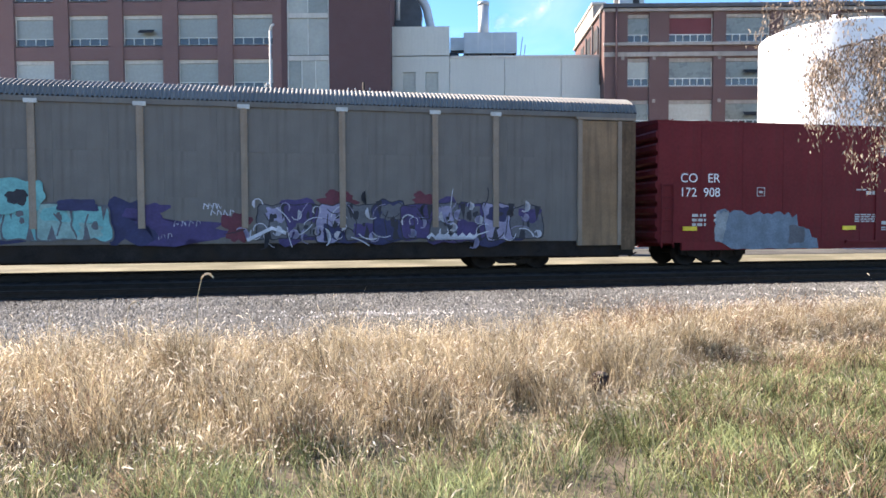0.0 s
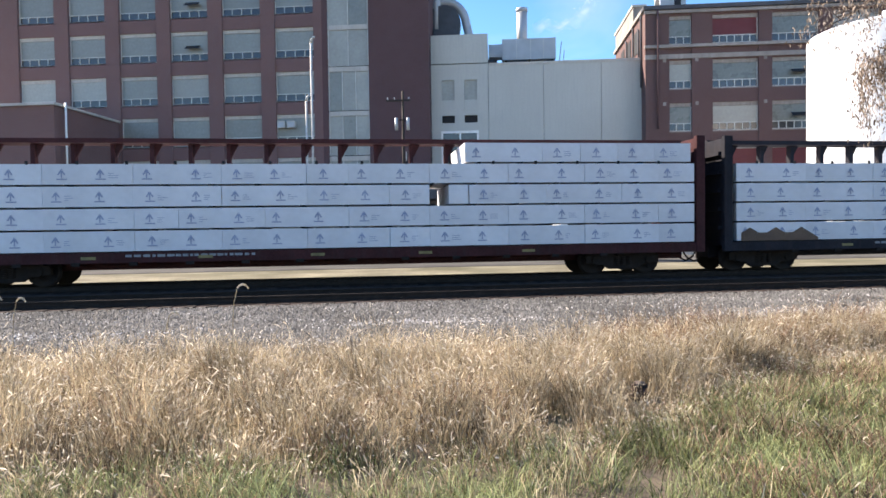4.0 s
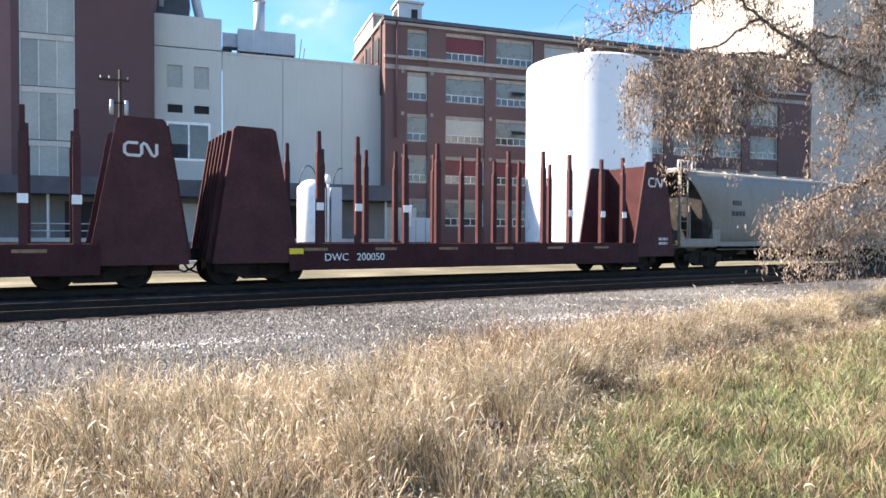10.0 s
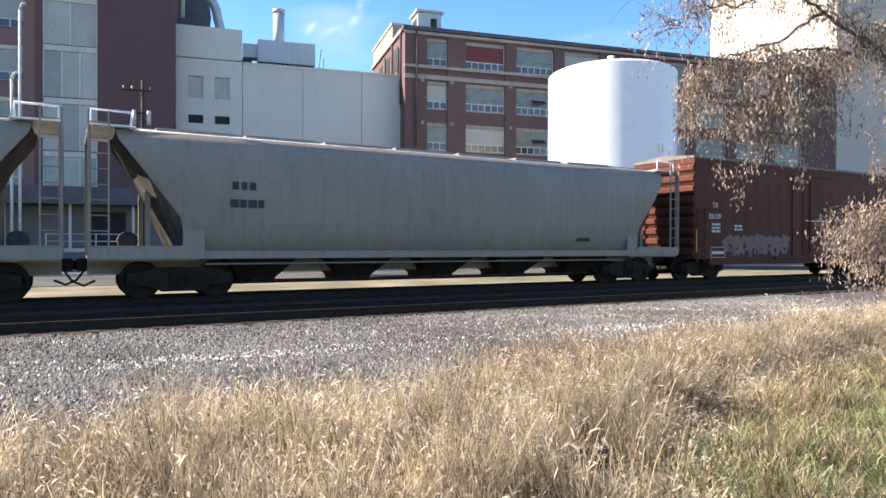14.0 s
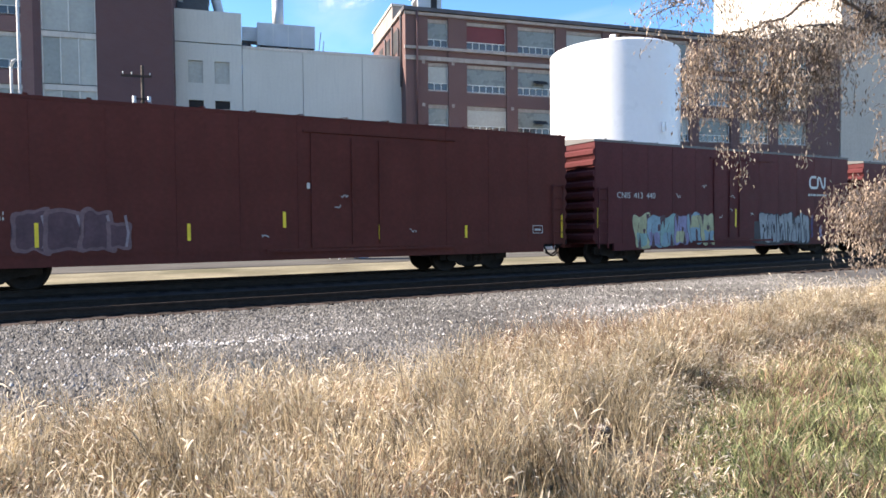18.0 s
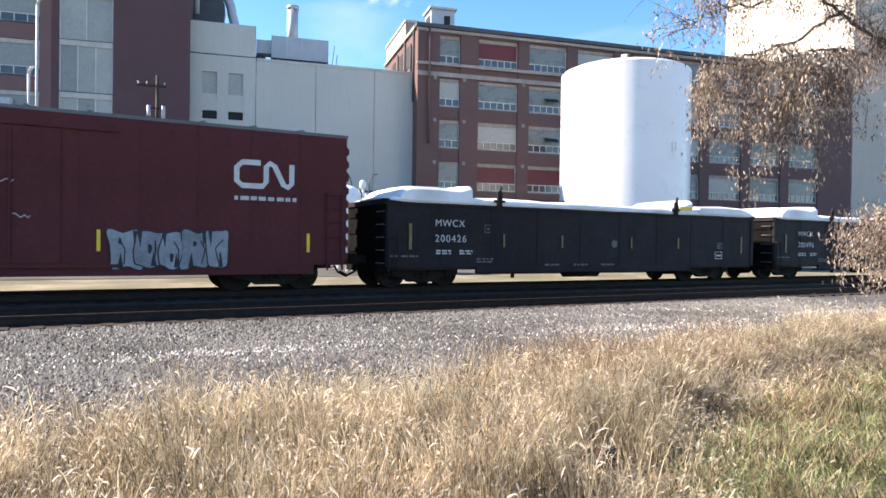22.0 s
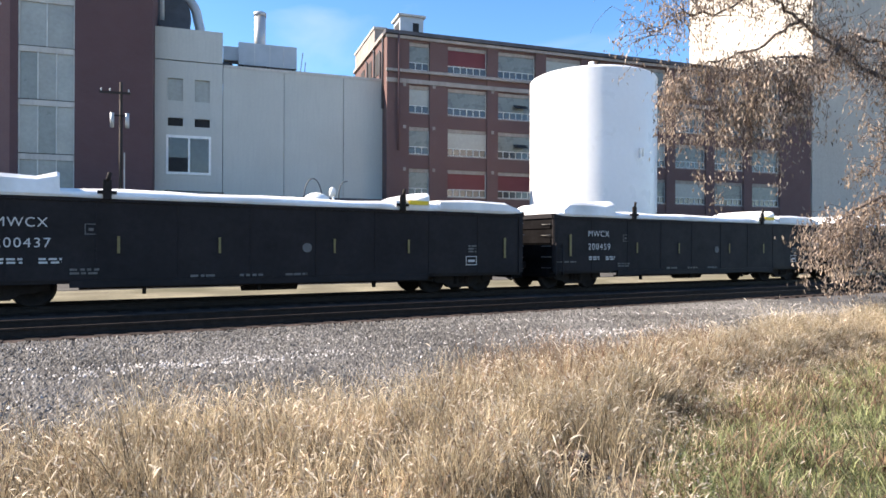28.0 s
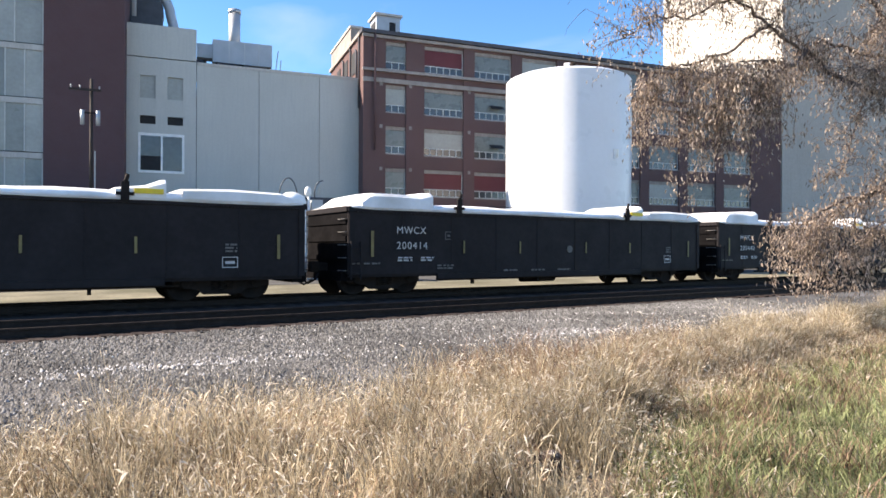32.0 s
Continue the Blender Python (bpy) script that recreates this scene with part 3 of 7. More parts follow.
def put_window(ms, parent, x, y, z, open_sash=False, infill=None):
    w = part("window", ms["frame"], None, parent, at=pose(x, y, z))
    inf = part("infill", ms["infill"], None, w)
    if infill:
        inf.data = inf.data.copy()
        inf.data.materials[0] = M[infill]
    part("window_head", ms["head"], None, w)
    part("window_sill", ms["sill"], None, w)
    for sx in ms["small"]:
        part("pane", ms["pane"], None, w, at=pose(sx, 0, 0))
    if open_sash:
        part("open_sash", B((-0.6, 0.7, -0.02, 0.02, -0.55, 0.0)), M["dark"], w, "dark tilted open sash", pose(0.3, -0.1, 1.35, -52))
    return w


wl = window_meshes(3.55, 2.65, 4, "blind")
LCOLS = [(x - 1.775, x + 1.775) for x in (-42.2, -37.3, -32.43, -27.59, -22.7, -17.84)]
LROWS = [(z, z + 2.65) for z in (1.95, 5.85, 9.75, 13.58, 17.5, 21.4)]
left = tagged(new("factory_building"), "tall dark red brick factory with rows of steel windows", "building")
grid_wall(left, -51.3, -15.3, 0, 26.6, LCOLS, LROWS, YL, YL + 0.5, M["brick"], 0.14)
for a, b, y, z in ((-15.3, -14.8, YL - 0.14, 0), (-14.8, -11.1, YL, 24.3), (-11.1, -5.72, YL - 0.14, 0)):
    part("stair_wall", B((a, b, y, YL + 0.5, z, 26.6)), M["brick_dark"], left, "plain dark brick stair tower wall")
part("wall", B((-51.3, -50.8, YL + 0.5, 80, 0, 26.6)), M["brick"], left)
part("wall", B((-6.2, -5.72, YL + 0.5, 80, 0, 26.6)), M["brick_dark"], left)
part("wall", B((-51.3, -5.72, 80, 80.5, 0, 26.6)), M["brick"], left)
part("roof", B((-50.8, -6.2, YL + 0.5, 80, 26.0, 26.4)), M["roof_dark"], left)
# upright dark sheet: the shade of the rooms is in its colour
part("floor_slab", B(*[(-50.8, -6.2, YL + 3.0, YL + 3.2, 0, 26.0)]), M["dark"], left, "dark sheet painted as the shade of the rooms behind the windows")
for i, (a, b) in enumerate(LCOLS):
    for j, (c, d) in enumerate(LROWS):
        put_window(wl, left, (a + b) / 2, YL + 0.16, c, (i, j) in ((3, 4), (3, 5)), "blind_pale" if (i, j) in ((3, 3), (1, 3), (0, 3)) else None)
for x, z in ((-19.1, 11.15), (-18.2, 11.15)):
    ac = part("window_air_conditioner", soften(B((x - 0.36, x + 0.36, YL - 0.35, YL + 0.15, z, z + 0.6)), 0.03), M["concrete"], left, "pale boxy window air conditioner")
    part("grille", B((x - 0.3, x + 0.3, YL - 0.36, YL - 0.351, z + 0.08, z + 0.5)), M["hvac"], ac)
# stair window: storeys of tall panes between pale bands
stair = part("stair_window", B((-14.8, -11.1, YL + 0.2, YL + 0.3, 0, 24.3)), M["dark"], left, "tall stairwell glazing with pale bands")
for z in (0.1, 4.1, 8.1, 12.1, 16.05, 19.75, 23.9):
    part("band", soften(B((-14.8, -11.1, YL - 0.02, YL + 0.16, z, z + 0.42)), 0.01), M["concrete"], stair)
for k, z in enumerate((0.6, 4.6, 8.6, 12.6, 16.55, 20.2)):
    h = (3.5, 3.5, 3.5, 3.45, 3.2, 3.7)[k]
    for i, (a, b) in enumerate(((-14.7, -13.58), (-13.5, -12.36), (-12.28, -11.2)) if k < 4 else ((-14.7, -13.0), (-12.92, -11.2))):
        part("pane", B((a, b, YL + 0.08, YL + 0.12, z, z + h)), M["blind_pale" if (k + i) % 3 else "blind"], stair)
    for a in (-14.8, -13.58, -12.36, -11.2) if k < 4 else (-14.8, -13.0, -11.2):
        part("mullion", B((a, a + (0.1 if a in (-14.8, -11.2) else 0.08), YL, YL + 0.14, z, z + h)), M["frame"], stair)

# white clad annex and its tower
annex = tagged(new("factory_annex"), "pale grey panel-clad annex with a taller white tower", "building")
for a, b in ((-0.52, 4.37), (4.41, 9.44), (9.48, 13.36)):
    part("cladding_panel", soften(B((a, b, YA, YA + 0.4, 0, 16.5)), 0.02), M["panel"], annex)
part("backing_wall", B((-0.5, 13.3, YA + 0.4, 74, 0, 16.2)), M["roof_dark"], annex)
part("coping", soften(B((-0.5, 13.38, YA - 0.06, YA + 0.5, 16.5, 16.72)), 0.02), M["concrete"], annex)
grid_wall(annex, -5.7, -0.56, 0, 16.7, [(-4.75, -3.6), (-2.72, -1.55)], [(7.65, 10.62), (11.45, 12.12), (13.5, 15.3)], YA, YA + 0.4, M["panel"], 0.03)
part("tower_wall", soften(B((-5.7, -0.56, YA - 0.05, YA + 0.4, 16.78, 19.35)), 0.03), M["panel"], annex, "upper pale panel")
part("tower_core", B((-5.68, -0.58, YA + 0.4, 74, 0, 19.2)), M["panel"], annex)
for a, b in ((-4.75, -3.6), (-2.72, -1.55)):
    part("window", B((a, b, YA + 0.18, YA + 0.22, 13.5, 15.3)), M["blind_pale"], annex)
    # near-black plate paints the shade inside the louvre
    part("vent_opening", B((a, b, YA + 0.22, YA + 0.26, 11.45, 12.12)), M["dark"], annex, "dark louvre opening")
big = part("window", B((-4.85, -1.45, YA - 0.09, YA - 0.02, 10.5, 10.72), (-4.85, -1.45, YA - 0.09, YA - 0.02, 7.55, 7.75), (-4.85, -4.68, YA - 0.09, YA - 0.02, 7.75, 10.5), (-1.62, -1.45, YA - 0.09, YA - 0.02, 7.75, 10.5), (-3.2, -3.06, YA - 0.09, YA - 0.02, 7.75, 10.5), soft=0.01), M["white"], annex, "large white-framed double window")
part("pane", B((-4.68, -3.2, YA - 0.06, YA - 0.04, 7.75, 10.5)), M["pane"], big)
part("pane", B((-3.06, -1.62, YA - 0.06, YA - 0.04, 7.75, 10.5)), M["pane"], big)
part("lower_sash", B((-4.65, -3.22, YA - 0.12, YA - 0.1, 7.8, 8.9)), M["dark"], big, "dark lower sash")

hv = tagged(part("rooftop_unit", soften(B((0.77, 5.76, 63, 66, 17.7, 19.65)), 0.04), M["hvac"]), "grey sheet-metal air handling unit on the annex roof", "air handler")
for x in (2.1, 3.4, 4.6):
    part("seam", B((x, x + 0.05, 62.97, 63.0, 17.75, 19.6)), M["frame"], hv)
for x in (1.0, 3.2, 5.4):
    part("stand", B((x, x + 0.2, 63.2, 65.8, 16.72, 17.7)), M["steel_dark"], hv)
part("ladder", tube(tube(bmesh.new(), [(6.0, 63, 16.7), (6.3, 63, 19.2)], 0.04), [(6.4, 63, 16.7), (6.55, 63, 18.4)], 0.04), M["hvac"], hv)
part("duct", B((-0.5, 0.77, 63.4, 64.6, 18.1, 19.3)), M["hvac"], hv)
part("elbow", rod(bmesh.new(), (-0.3, 64, 16.2), (-0.3, 64, 17.9), 0.6, 14), M["duct"], hv)
stk = bmesh.new()
rod(stk, (2.8, 67, 19.2), (2.8, 67, 23.7), 0.52, 18)
rod(stk, (2.8, 67, 23.4), (2.8, 67, 23.75), 0.58, 18)
tagged(part("exhaust_chimney", rod(stk, (2.8, 67, 16.0), (2.8, 67, 19.3), 0.62, 18), M["hvac"]), "tall grey metal exhaust stack behind the roof unit", "chimney")
# a thin drifting plume of steam over the stack
STEAM = new("steam_plume")
tagged(STEAM, "thin white steam drifting from the exhaust stack", "steam")
puff_rng = np.random.default_rng(31)
for px, pz, rx, rz, count in ((2.0, -1.6, 0.9, 0.7, 1500), (4.0, -1.6, 1.3, 0.5, 1300), (6.3, -0.3, 0.9, 1.0, 1300), (7.0, 1.4, 0.7, 0.9, 700)):
    r = puff_rng.normal(0, 0.5, (count, 3)) * (rx, 0.6, rz)
    mid = np.array((px, 0, pz)) + r + np.stack([0.4 * r[:, 2], 0 * r[:, 0], 0.15 * np.sin(3 * r[:, 0])], 1)
    u, w = puff_rng.normal(0, 0.011, (2, count, 3))
    v = np.stack([mid - u, mid + w, mid + u, mid - w], 1).reshape(-1, 3)
    puff = new("puff", stack_mesh("puff", v, np.arange(4 * count).reshape(-1, 4), M["steam"]))
    puff.parent = STEAM
    tagged(puff, "wisp of steam droplets", kind="stuff")
dk = tagged(new("roof_ductwork"), "dark curved ventilation ducts on the white tower", "duct")
arc = [(-4.6 + 2.0 * math.sin(k), 63.5, 21.2 + 2.3 * math.cos(k)) for k in [radians(a) for a in range(-40, 100, 14)]]
part("curved_duct", tube(bmesh.new(), arc + [(-2.3, 63.4, 20.1), (-1.95, 63.3, 19.2)], 0.4, 14), M["hvac"], dk)
part("fan_housing", soften(rod(bmesh.new(), (-4.7, 62.9, 21.5), (-4.7, 64.6, 21.5), 1.55, 22), 0.04), M["duct"], dk)
part("fan_base", soften(B((-5.6, -3.2, 62.2, 65, 19.2, 20.6)), 0.05), M["duct"], dk)
part("upright_duct", rod(bmesh.new(), (-5.4, 63.3, 19.2), (-5.4, 63.3, 27), 0.45, 12), M["hvac"], dk)

# right-hand brick building
ws, wr = window_meshes(1.88, 2.4, 3, "blind_dim", "stone"), window_meshes(3.8, 2.4, 6, "blind_dim", "stone")
RROWS = [(z, z + 2.4) for z in (2.45, 6.3, 9.98, 13.62, 17.4)]
RCOLS = [(14.96, 16.84)] + [(18.55 + 4.9 * k, 22.35 + 4.9 * k) for k in range(8)]
right = tagged(new("warehouse_building"), "four-storey red brick warehouse with pale stone bands", "building")
grid_wall(right, 12.95, 61.0, 0, 20.3, RCOLS, RROWS, YR, YR + 0.5, M["brick_right"], 0.12)
part("side_wall", B((12.95, 13.5, YR + 0.5, 72, 0, 20.3)), M["brick_right"], right)
part("back_wall", B((12.95, 61, 72, 72.5, 0, 20.3)), M["brick_right"], right)
part("roof", B((13.9, 61, YR + 0.5, 70, 19.9, 20.2)), M["roof_dark"], right)
# near-black sheet paints the unlit rooms behind these windows
part("interior", B((14, 60.9, YR + 3.0, YR + 3.2, 0, 19.9)), M["dark"], right, "dark sheet painted as the shade of the rooms behind the windows")
part("stone_band", soften(B((12.85, 61, YR - 0.34, YR - 0.125, 17.05, 17.3)), 0.03), M["stone"], right, "projecting stone ledge")
part("stone_band", soften(B((12.9, 61, YR - 0.2, YR - 0.125, 16.12, 16.5)), 0.02), M["stone"], right, "pale stone band")
part("coping", soften(B((12.75, 61, YR - 0.4, YR + 0.7, 20.3, 20.62)), 0.03), M["roof_dark"], right, "dark metal coping")
part("cornice", soften(B((12.85, 61, YR - 0.26, YR - 0.125, 19.98, 20.24)), 0.02), M["stone"], right, "weathered stone cornice")
part("coping", soften(B((12.75, 14.1, YR + 0.71, 72.6, 20.3, 20.62)), 0.03), M["stone"], right)
part("side_parapet", soften(B((12.8, 13.9, 62.6, 71.6, 20.63, 22.0)), 0.05), M["stone"], right, "raised pale parapet on the sunlit side")
part("parapet_cap", soften(B((12.7, 14.0, 62.5, 71.7, 22.0, 22.2)), 0.03), M["concrete"], right)
for y, z in ((59.6, 20.2), (60.6, 19.2), (63.0, 20.0), (66.0, 19.6)):
    part("conduit", tube(bmesh.new(), [(12.84, y, 14.0), (12.84, y, z), (12.84, y + 0.4, z + 0.3)], 0.09, 8), M["roof_dark"], right, "dark wall conduit")
for y in (61.2, 64.4, 67.6):
    part("side_window", soften(B((12.9, 12.949, y, y + 1.6, 17.5, 19.5)), 0.01), M["dark"], right, "dark side window")
for i, (a, b) in enumerate(RCOLS):
    for j, (c, d) in enumerate(RROWS):
        red = "red_infill" if (i == 1 and j in (4, 1)) or (i == 2 and j == 1) else "blind_pale" if (i + j) % 4 == 3 else None
        put_window(ws if i == 0 else wr, right, (a + b) / 2, YR + 0.14, c, i == 2 and j in (2, 3), red)
part("downpipe", rod(bmesh.new(), (13.95, YR - 0.32, 10.2), (13.95, YR - 0.32, 20.5), 0.09, 8), M["brick_dark"], right, "rusty downpipe")
for x in (14.55, 17.25, 22.9):
    for z in (16.0, 12.3, 8.6):
        part("anchor_plate", B((x - 0.13, x + 0.13, YR - 0.16, YR - 0.121, z - 0.15, z + 0.15)), M["stone"], right)
pent = tagged(part("roof_penthouse", soften(B((15.35, 17.65, 63, 65.3, 20.2, 23.65)), 0.04), M["hvac"]), "small pale metal penthouse on the warehouse roof", "penthouse")
part("door", B((16.6, 17.2, 62.96, 63.0, 20.9, 23.1)), M["dark"], pent)
part("side_louvre", B((15.3, 15.35, 63.4, 64.9, 21.4, 23.2)), M["dark"], pent)
part("cap", soften(B((15.15, 17.85, 62.8, 65.5, 23.65, 23.85)), 0.02), M["concrete"], pent)

tw = tagged(new("concrete_tower"), "very tall pale concrete tower block beside the warehouse", "tower")
part("wall", soften(B((61.2, 82, 58.4, 78.5, 0, 46)), 0.05), M["tower"], tw)
part("parapet", B((61.0, 82.2, 58.2, 78.7, 46, 46.8)), M["concrete"], tw)
low = tagged(new("brick_outbuilding"), "low brown brick building with pale coping", "building")
part("wall", B((-90, -34.4, 49.4, 58.3, 0, 12.0)), M["brick"], low)
part("coping", soften(B((-90.2, -34.2, 49.2, 58.3, 12.0, 12.2)), 0.03), M["concrete"], low, "pale coping")
part("vent_pipe", rod(bmesh.new(), (-33.9, 50.1, 6), (-33.9, 50.1, 12.3), 0.08, 8), M["white"], low)

# loading dock under a dark canopy
dock = tagged(new("loading_dock"), "long loading dock wall under a dark flat canopy", "loading dock")
part("canopy", soften(B((-33, 13, 53.2, 58.2, 4.3, 5.5)), 0.05), M["roof_dark"], dock, "dark flat canopy")
part("wall", B((-33, 13, 56.2, 56.5, 0, 4.3)), M["dock"], dock)
for i, x in enumerate(range(-32, 13, 4)):
    part("post", B((x - 0.08, x + 0.08, 53.95, 54.11, 1.251, 4.3)), M["dull_white"], dock)
    if i % 2:
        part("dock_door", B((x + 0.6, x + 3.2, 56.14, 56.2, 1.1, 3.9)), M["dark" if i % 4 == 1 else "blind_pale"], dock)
part("platform", soften(B((-33, 13, 54.05, 56.2, 0, 0.98)), 0.03), M["dock"], dock)
part("platform_edge", soften(B((-33, 13, 53.9, 56.2, 0.981, 1.25)), 0.03), M["concrete"], dock, "pale concrete platform edge")
for z in (1.75, 2.25):
    part("guard_rail", tube(bmesh.new(), [(-13.5, 54.03, z), (-7.5, 54.03, z)], 0.035, 6), M["dull_white"], dock, "pale pipe guard rail")
for x in (-13.5, -10.4, -7.5):
    part("rail_post", rod(bmesh.new(), (x, 54.03, 1.251), (x, 54.03, 2.3), 0.045, 8), M["dull_white"], dock)

# storage tank
tc0, tr0 = Vector((26.06, 46.5, 0)), 4.72
tank = tagged(new("storage_tank"), "large white painted steel storage tank with a low domed roof", "storage tank")
tank.location = tc0
bm = bmesh.new()
loft(bm, [[(r * math.cos(a), r * math.sin(a), z) for a in [2 * math.pi * i / 96 for i in range(96)]] for r, z in ((tr0, 0), (tr0, 2.4), (tr0, 4.8), (tr0, 7.2), (tr0, 9.6), (tr0, 12), (tr0, 14.25))], cap=False)
part("shell", bm, M["tank_white"], tank)
bm = bmesh.new()
loft(bm, [[(r * math.cos(a), r * math.sin(a), z) for a in [2 * math.pi * i / 96 for i in range(96)]] for r, z in ((tr0, 14.255), (tr0 - 0.06, 14.34), (4.3, 14.5), (3.4, 14.72), (2.2, 14.95), (0.8, 15.1), (0.05, 15.12))], cap=False)
part("roof", bm, M["tank_white"], tank)
part("vent", rod(rod(bmesh.new(), (0, 0, 15.2), (0, 0, 15.6), 0.18, 12), (0, 0, 15.55), (0, 0, 15.85), 0.32, 12), M["tank_white"], tank)
part("manway", rod(bmesh.new(), (-0.7, -1.8, 15.0), (-0.7, -1.8, 15.35), 0.22, 12), M["steel_dark"], tank)
part("bracket", B((0.9, 1.0, -4.85, -4.6, 8.0, 8.7), (1.1, 1.2, -4.85, -4.6, 8.1, 8.7)), M["white"], tank, "small white bracket")
for i, (x, y) in enumerate(((3.9, 37.0),)):
    v = tagged(new("gas_cylinder_tank"), "slim white upright gas tank beside the dock", "gas tank")
    v.location = (x, y, 0)
    part("shell", loft(bmesh.new(), [[(r * math.cos(a), r * math.sin(a), z) for a in [2 * math.pi * k / 28 for k in range(28)]] for r, z in ((0.3, 0.6), (0.66, 0.75), (0.75, 1.0), (0.75, 4.0), (0.64, 4.26), (0.28, 4.44), (0.02, 4.49))]), M["white"], v)
    for a in (0.5, 2.6, 4.7):
        part("leg", rod(bmesh.new(), (0.45 * math.cos(a), 0.45 * math.sin(a), 0), (0.45 * math.cos(a), 0.45 * math.sin(a), 0.9), 0.05, 6), M["white"], v)
    part("pipework", tube(bmesh.new(), [(0.84, -0.2, 0.0), (0.84, -0.2, 4.3)], 0.07), M["white"], v)
    part("valve_cap", loft(bmesh.new(), [[(0.8 + r * math.cos(q), -0.2 + r * math.sin(q), z) for q in [2 * math.pi * k / 14 for k in range(14)]] for r, z in ((0.06, 4.28), (0.16, 4.34), (0.18, 4.52), (0.14, 4.7), (0.04, 4.76))]), M["white"], v, "rounded white cap")
    part("hose_loop", tube(bmesh.new(), [(-0.2 + 0.46 * math.cos(q), -0.2, 4.1 + 1.08 * math.sin(q)) for q in [math.pi * k / 14 for k in range(15)]], 0.035, 6), M["duct"], v, "thin grey looped hose")
    part("hose", tube(bmesh.new(), [(1.15, -0.1, 4.0), (1.15, -0.1, 4.5), (1.22, -0.1, 4.85), (1.38, -0.1, 5.06), (1.6, -0.1, 5.12)], 0.035, 6), M["duct"], v, "thin grey hose end")
    part("control_box", soften(B((1.0, 1.55, -0.3, 0.5, 0.0, 4.1)), 0.03), M["hvac"], v, "tall pale grey control cabinet")

cab = tagged(new("equipment_cabinet"), "pale grey steel equipment cabinet with a white vent pipe", "cabinet")
part("body", soften(B((12.6, 14.9, 50.0, 51.6, 0, 2.9)), 0.04), M["hvac"], cab)
for x in (13.36, 14.13):
    part("door_seam", B((x, x + 0.03, 49.985, 49.999, 0.15, 2.75)), M["duct"], cab)
part("vent", tube(bmesh.new(), [(12.9, 49.9, 2.2), (12.9, 49.9, 3.7), (13.0, 49.9, 3.85)], 0.1), M["white"], cab, "white vent pipe")

# poles
up = tagged(new("utility_pole"), "weathered utility pole with crossarm and two transformers", "utility pole")
up.location = (-6.65, 48, 0)
part("pole", rod(bmesh.new(), (0, 0, 0), (0, 0, 11.9), 0.12, 10, 0.09), M["wood"], up)
part("crossarm", B((-1.2, 0.55, -0.16, -0.05, 11.15, 11.28)), M["wood"], up)
for x in (-1.1, -0.6, 0.45):
    part("insulator", rod(bmesh.new(), (x, -0.1, 11.28), (x, -0.1, 11.46), 0.04, 8), M["dull_white"], up)
for x in (-0.55, 0.45):
    part("transformer", rod(bmesh.new(), (x * 0.85, -0.15, 9.05), (x * 0.85, -0.15, 9.95), 0.12, 12), M["hvac"], up, "grey can transformer")
    part("bracket", B((min(x, 0), max(x, 0), -0.2, -0.1, 9.75, 9.83)), M["steel_dark"], up)
part("conduit", rod(bmesh.new(), (0.22, -0.1, 0), (0.22, -0.1, 7.5), 0.04, 6), M["dull_white"], up)
for x, h in ((-13.95, 16.2), (-14.4, 11.8)):
    vp = tagged(new("vent_pipe"), "slim white vertical steam pipe in front of the factory", "pipe", "white steam pipes")
    vp.location = (x, 50, 0)
    part("pipe", rod(bmesh.new(), (0, 0, 0), (0, 0, h), 0.085, 10), M["dull_white"], vp)
    part("bent_top", tube(bmesh.new(), [(0, 0, h), (0.1, 0, h + 0.35), (0.3, 0, h + 0.5)], 0.085, 10), M["dull_white"], vp)

# ---- train ----
# Each car stands in its own space: x along the track, -y towards the lineside path, z up from the rail top.
TRAIN = []                                     # (car, place of its middle along the track at 0 s)
WHEELS = {-1: [], 1: []}
WHEEL_R = 0.457
HW = 1.55                                      # half a car's width


def travelled(t):
    return 10.45 * t if t < 9 else 94.05 + 10.3 * (t - 9)


def make_wheelset():
    b = bmesh.new()
    for s in (-1, 1):
        ring = [(WHEEL_R + 0.03, 0.0), (WHEEL_R + 0.02, 0.03), (WHEEL_R, 0.04), (WHEEL_R, 0.13), (WHEEL_R - 0.05, 0.135), (WHEEL_R - 0.07, 0.1), (0.16, 0.07), (0.14, 0.16), (0.05, 0.17), (0.02, 0.17)]
        loft(b, [[(r * math.cos(a), s * (0.68 + w), r * math.sin(a)) for a in [2 * math.pi * i / 32 for i in range(32)]] for r, w in ring], cap=True)
        box(b, -0.03, 0.03, s * 0.82 - 0.01, s * 0.82 + 0.01, 0.2, 0.3)
    rod(b, (0, -1.02, 0), (0, 1.02, 0), 0.085, 12)
    return mesh_of("wheelset", b, M["steel_dark"])


def make_side_frame():
    b = bmesh.new()
    out = ((-1.22, 0.62), (-1.05, 0.66), (-0.5, 0.78), (0.5, 0.78), (1.05, 0.66), (1.22, 0.62), (1.22, 0.38), (0.98, 0.36), (0.62, 0.3), (0.45, 0.18), (-0.45, 0.18), (-0.62, 0.3), (-0.98, 0.36), (-1.22, 0.38))
    prism(b, out, -0.09, 0.09)
    for x in (-0.89, 0.89):
        rod(b, (x, -0.15, 0.457), (x, 0.1, 0.457), 0.13, 12)
    return mesh_of("side_frame", soften(b, 0.015), M["steel_dark"])


def make_springs():
    b = bmesh.new()
    for x in (-0.2, 0.0, 0.2):
        for k in range(5):
            rod(b, (x, -1.09, 0.3 + k * 0.06), (x, -1.09, 0.335 + k * 0.06), 0.085, 10)
    box(b, -0.22, 0.22, -1.15, 1.15, 0.6, 0.76)
    return mesh_of("bolster", b, M["steel_dark"])


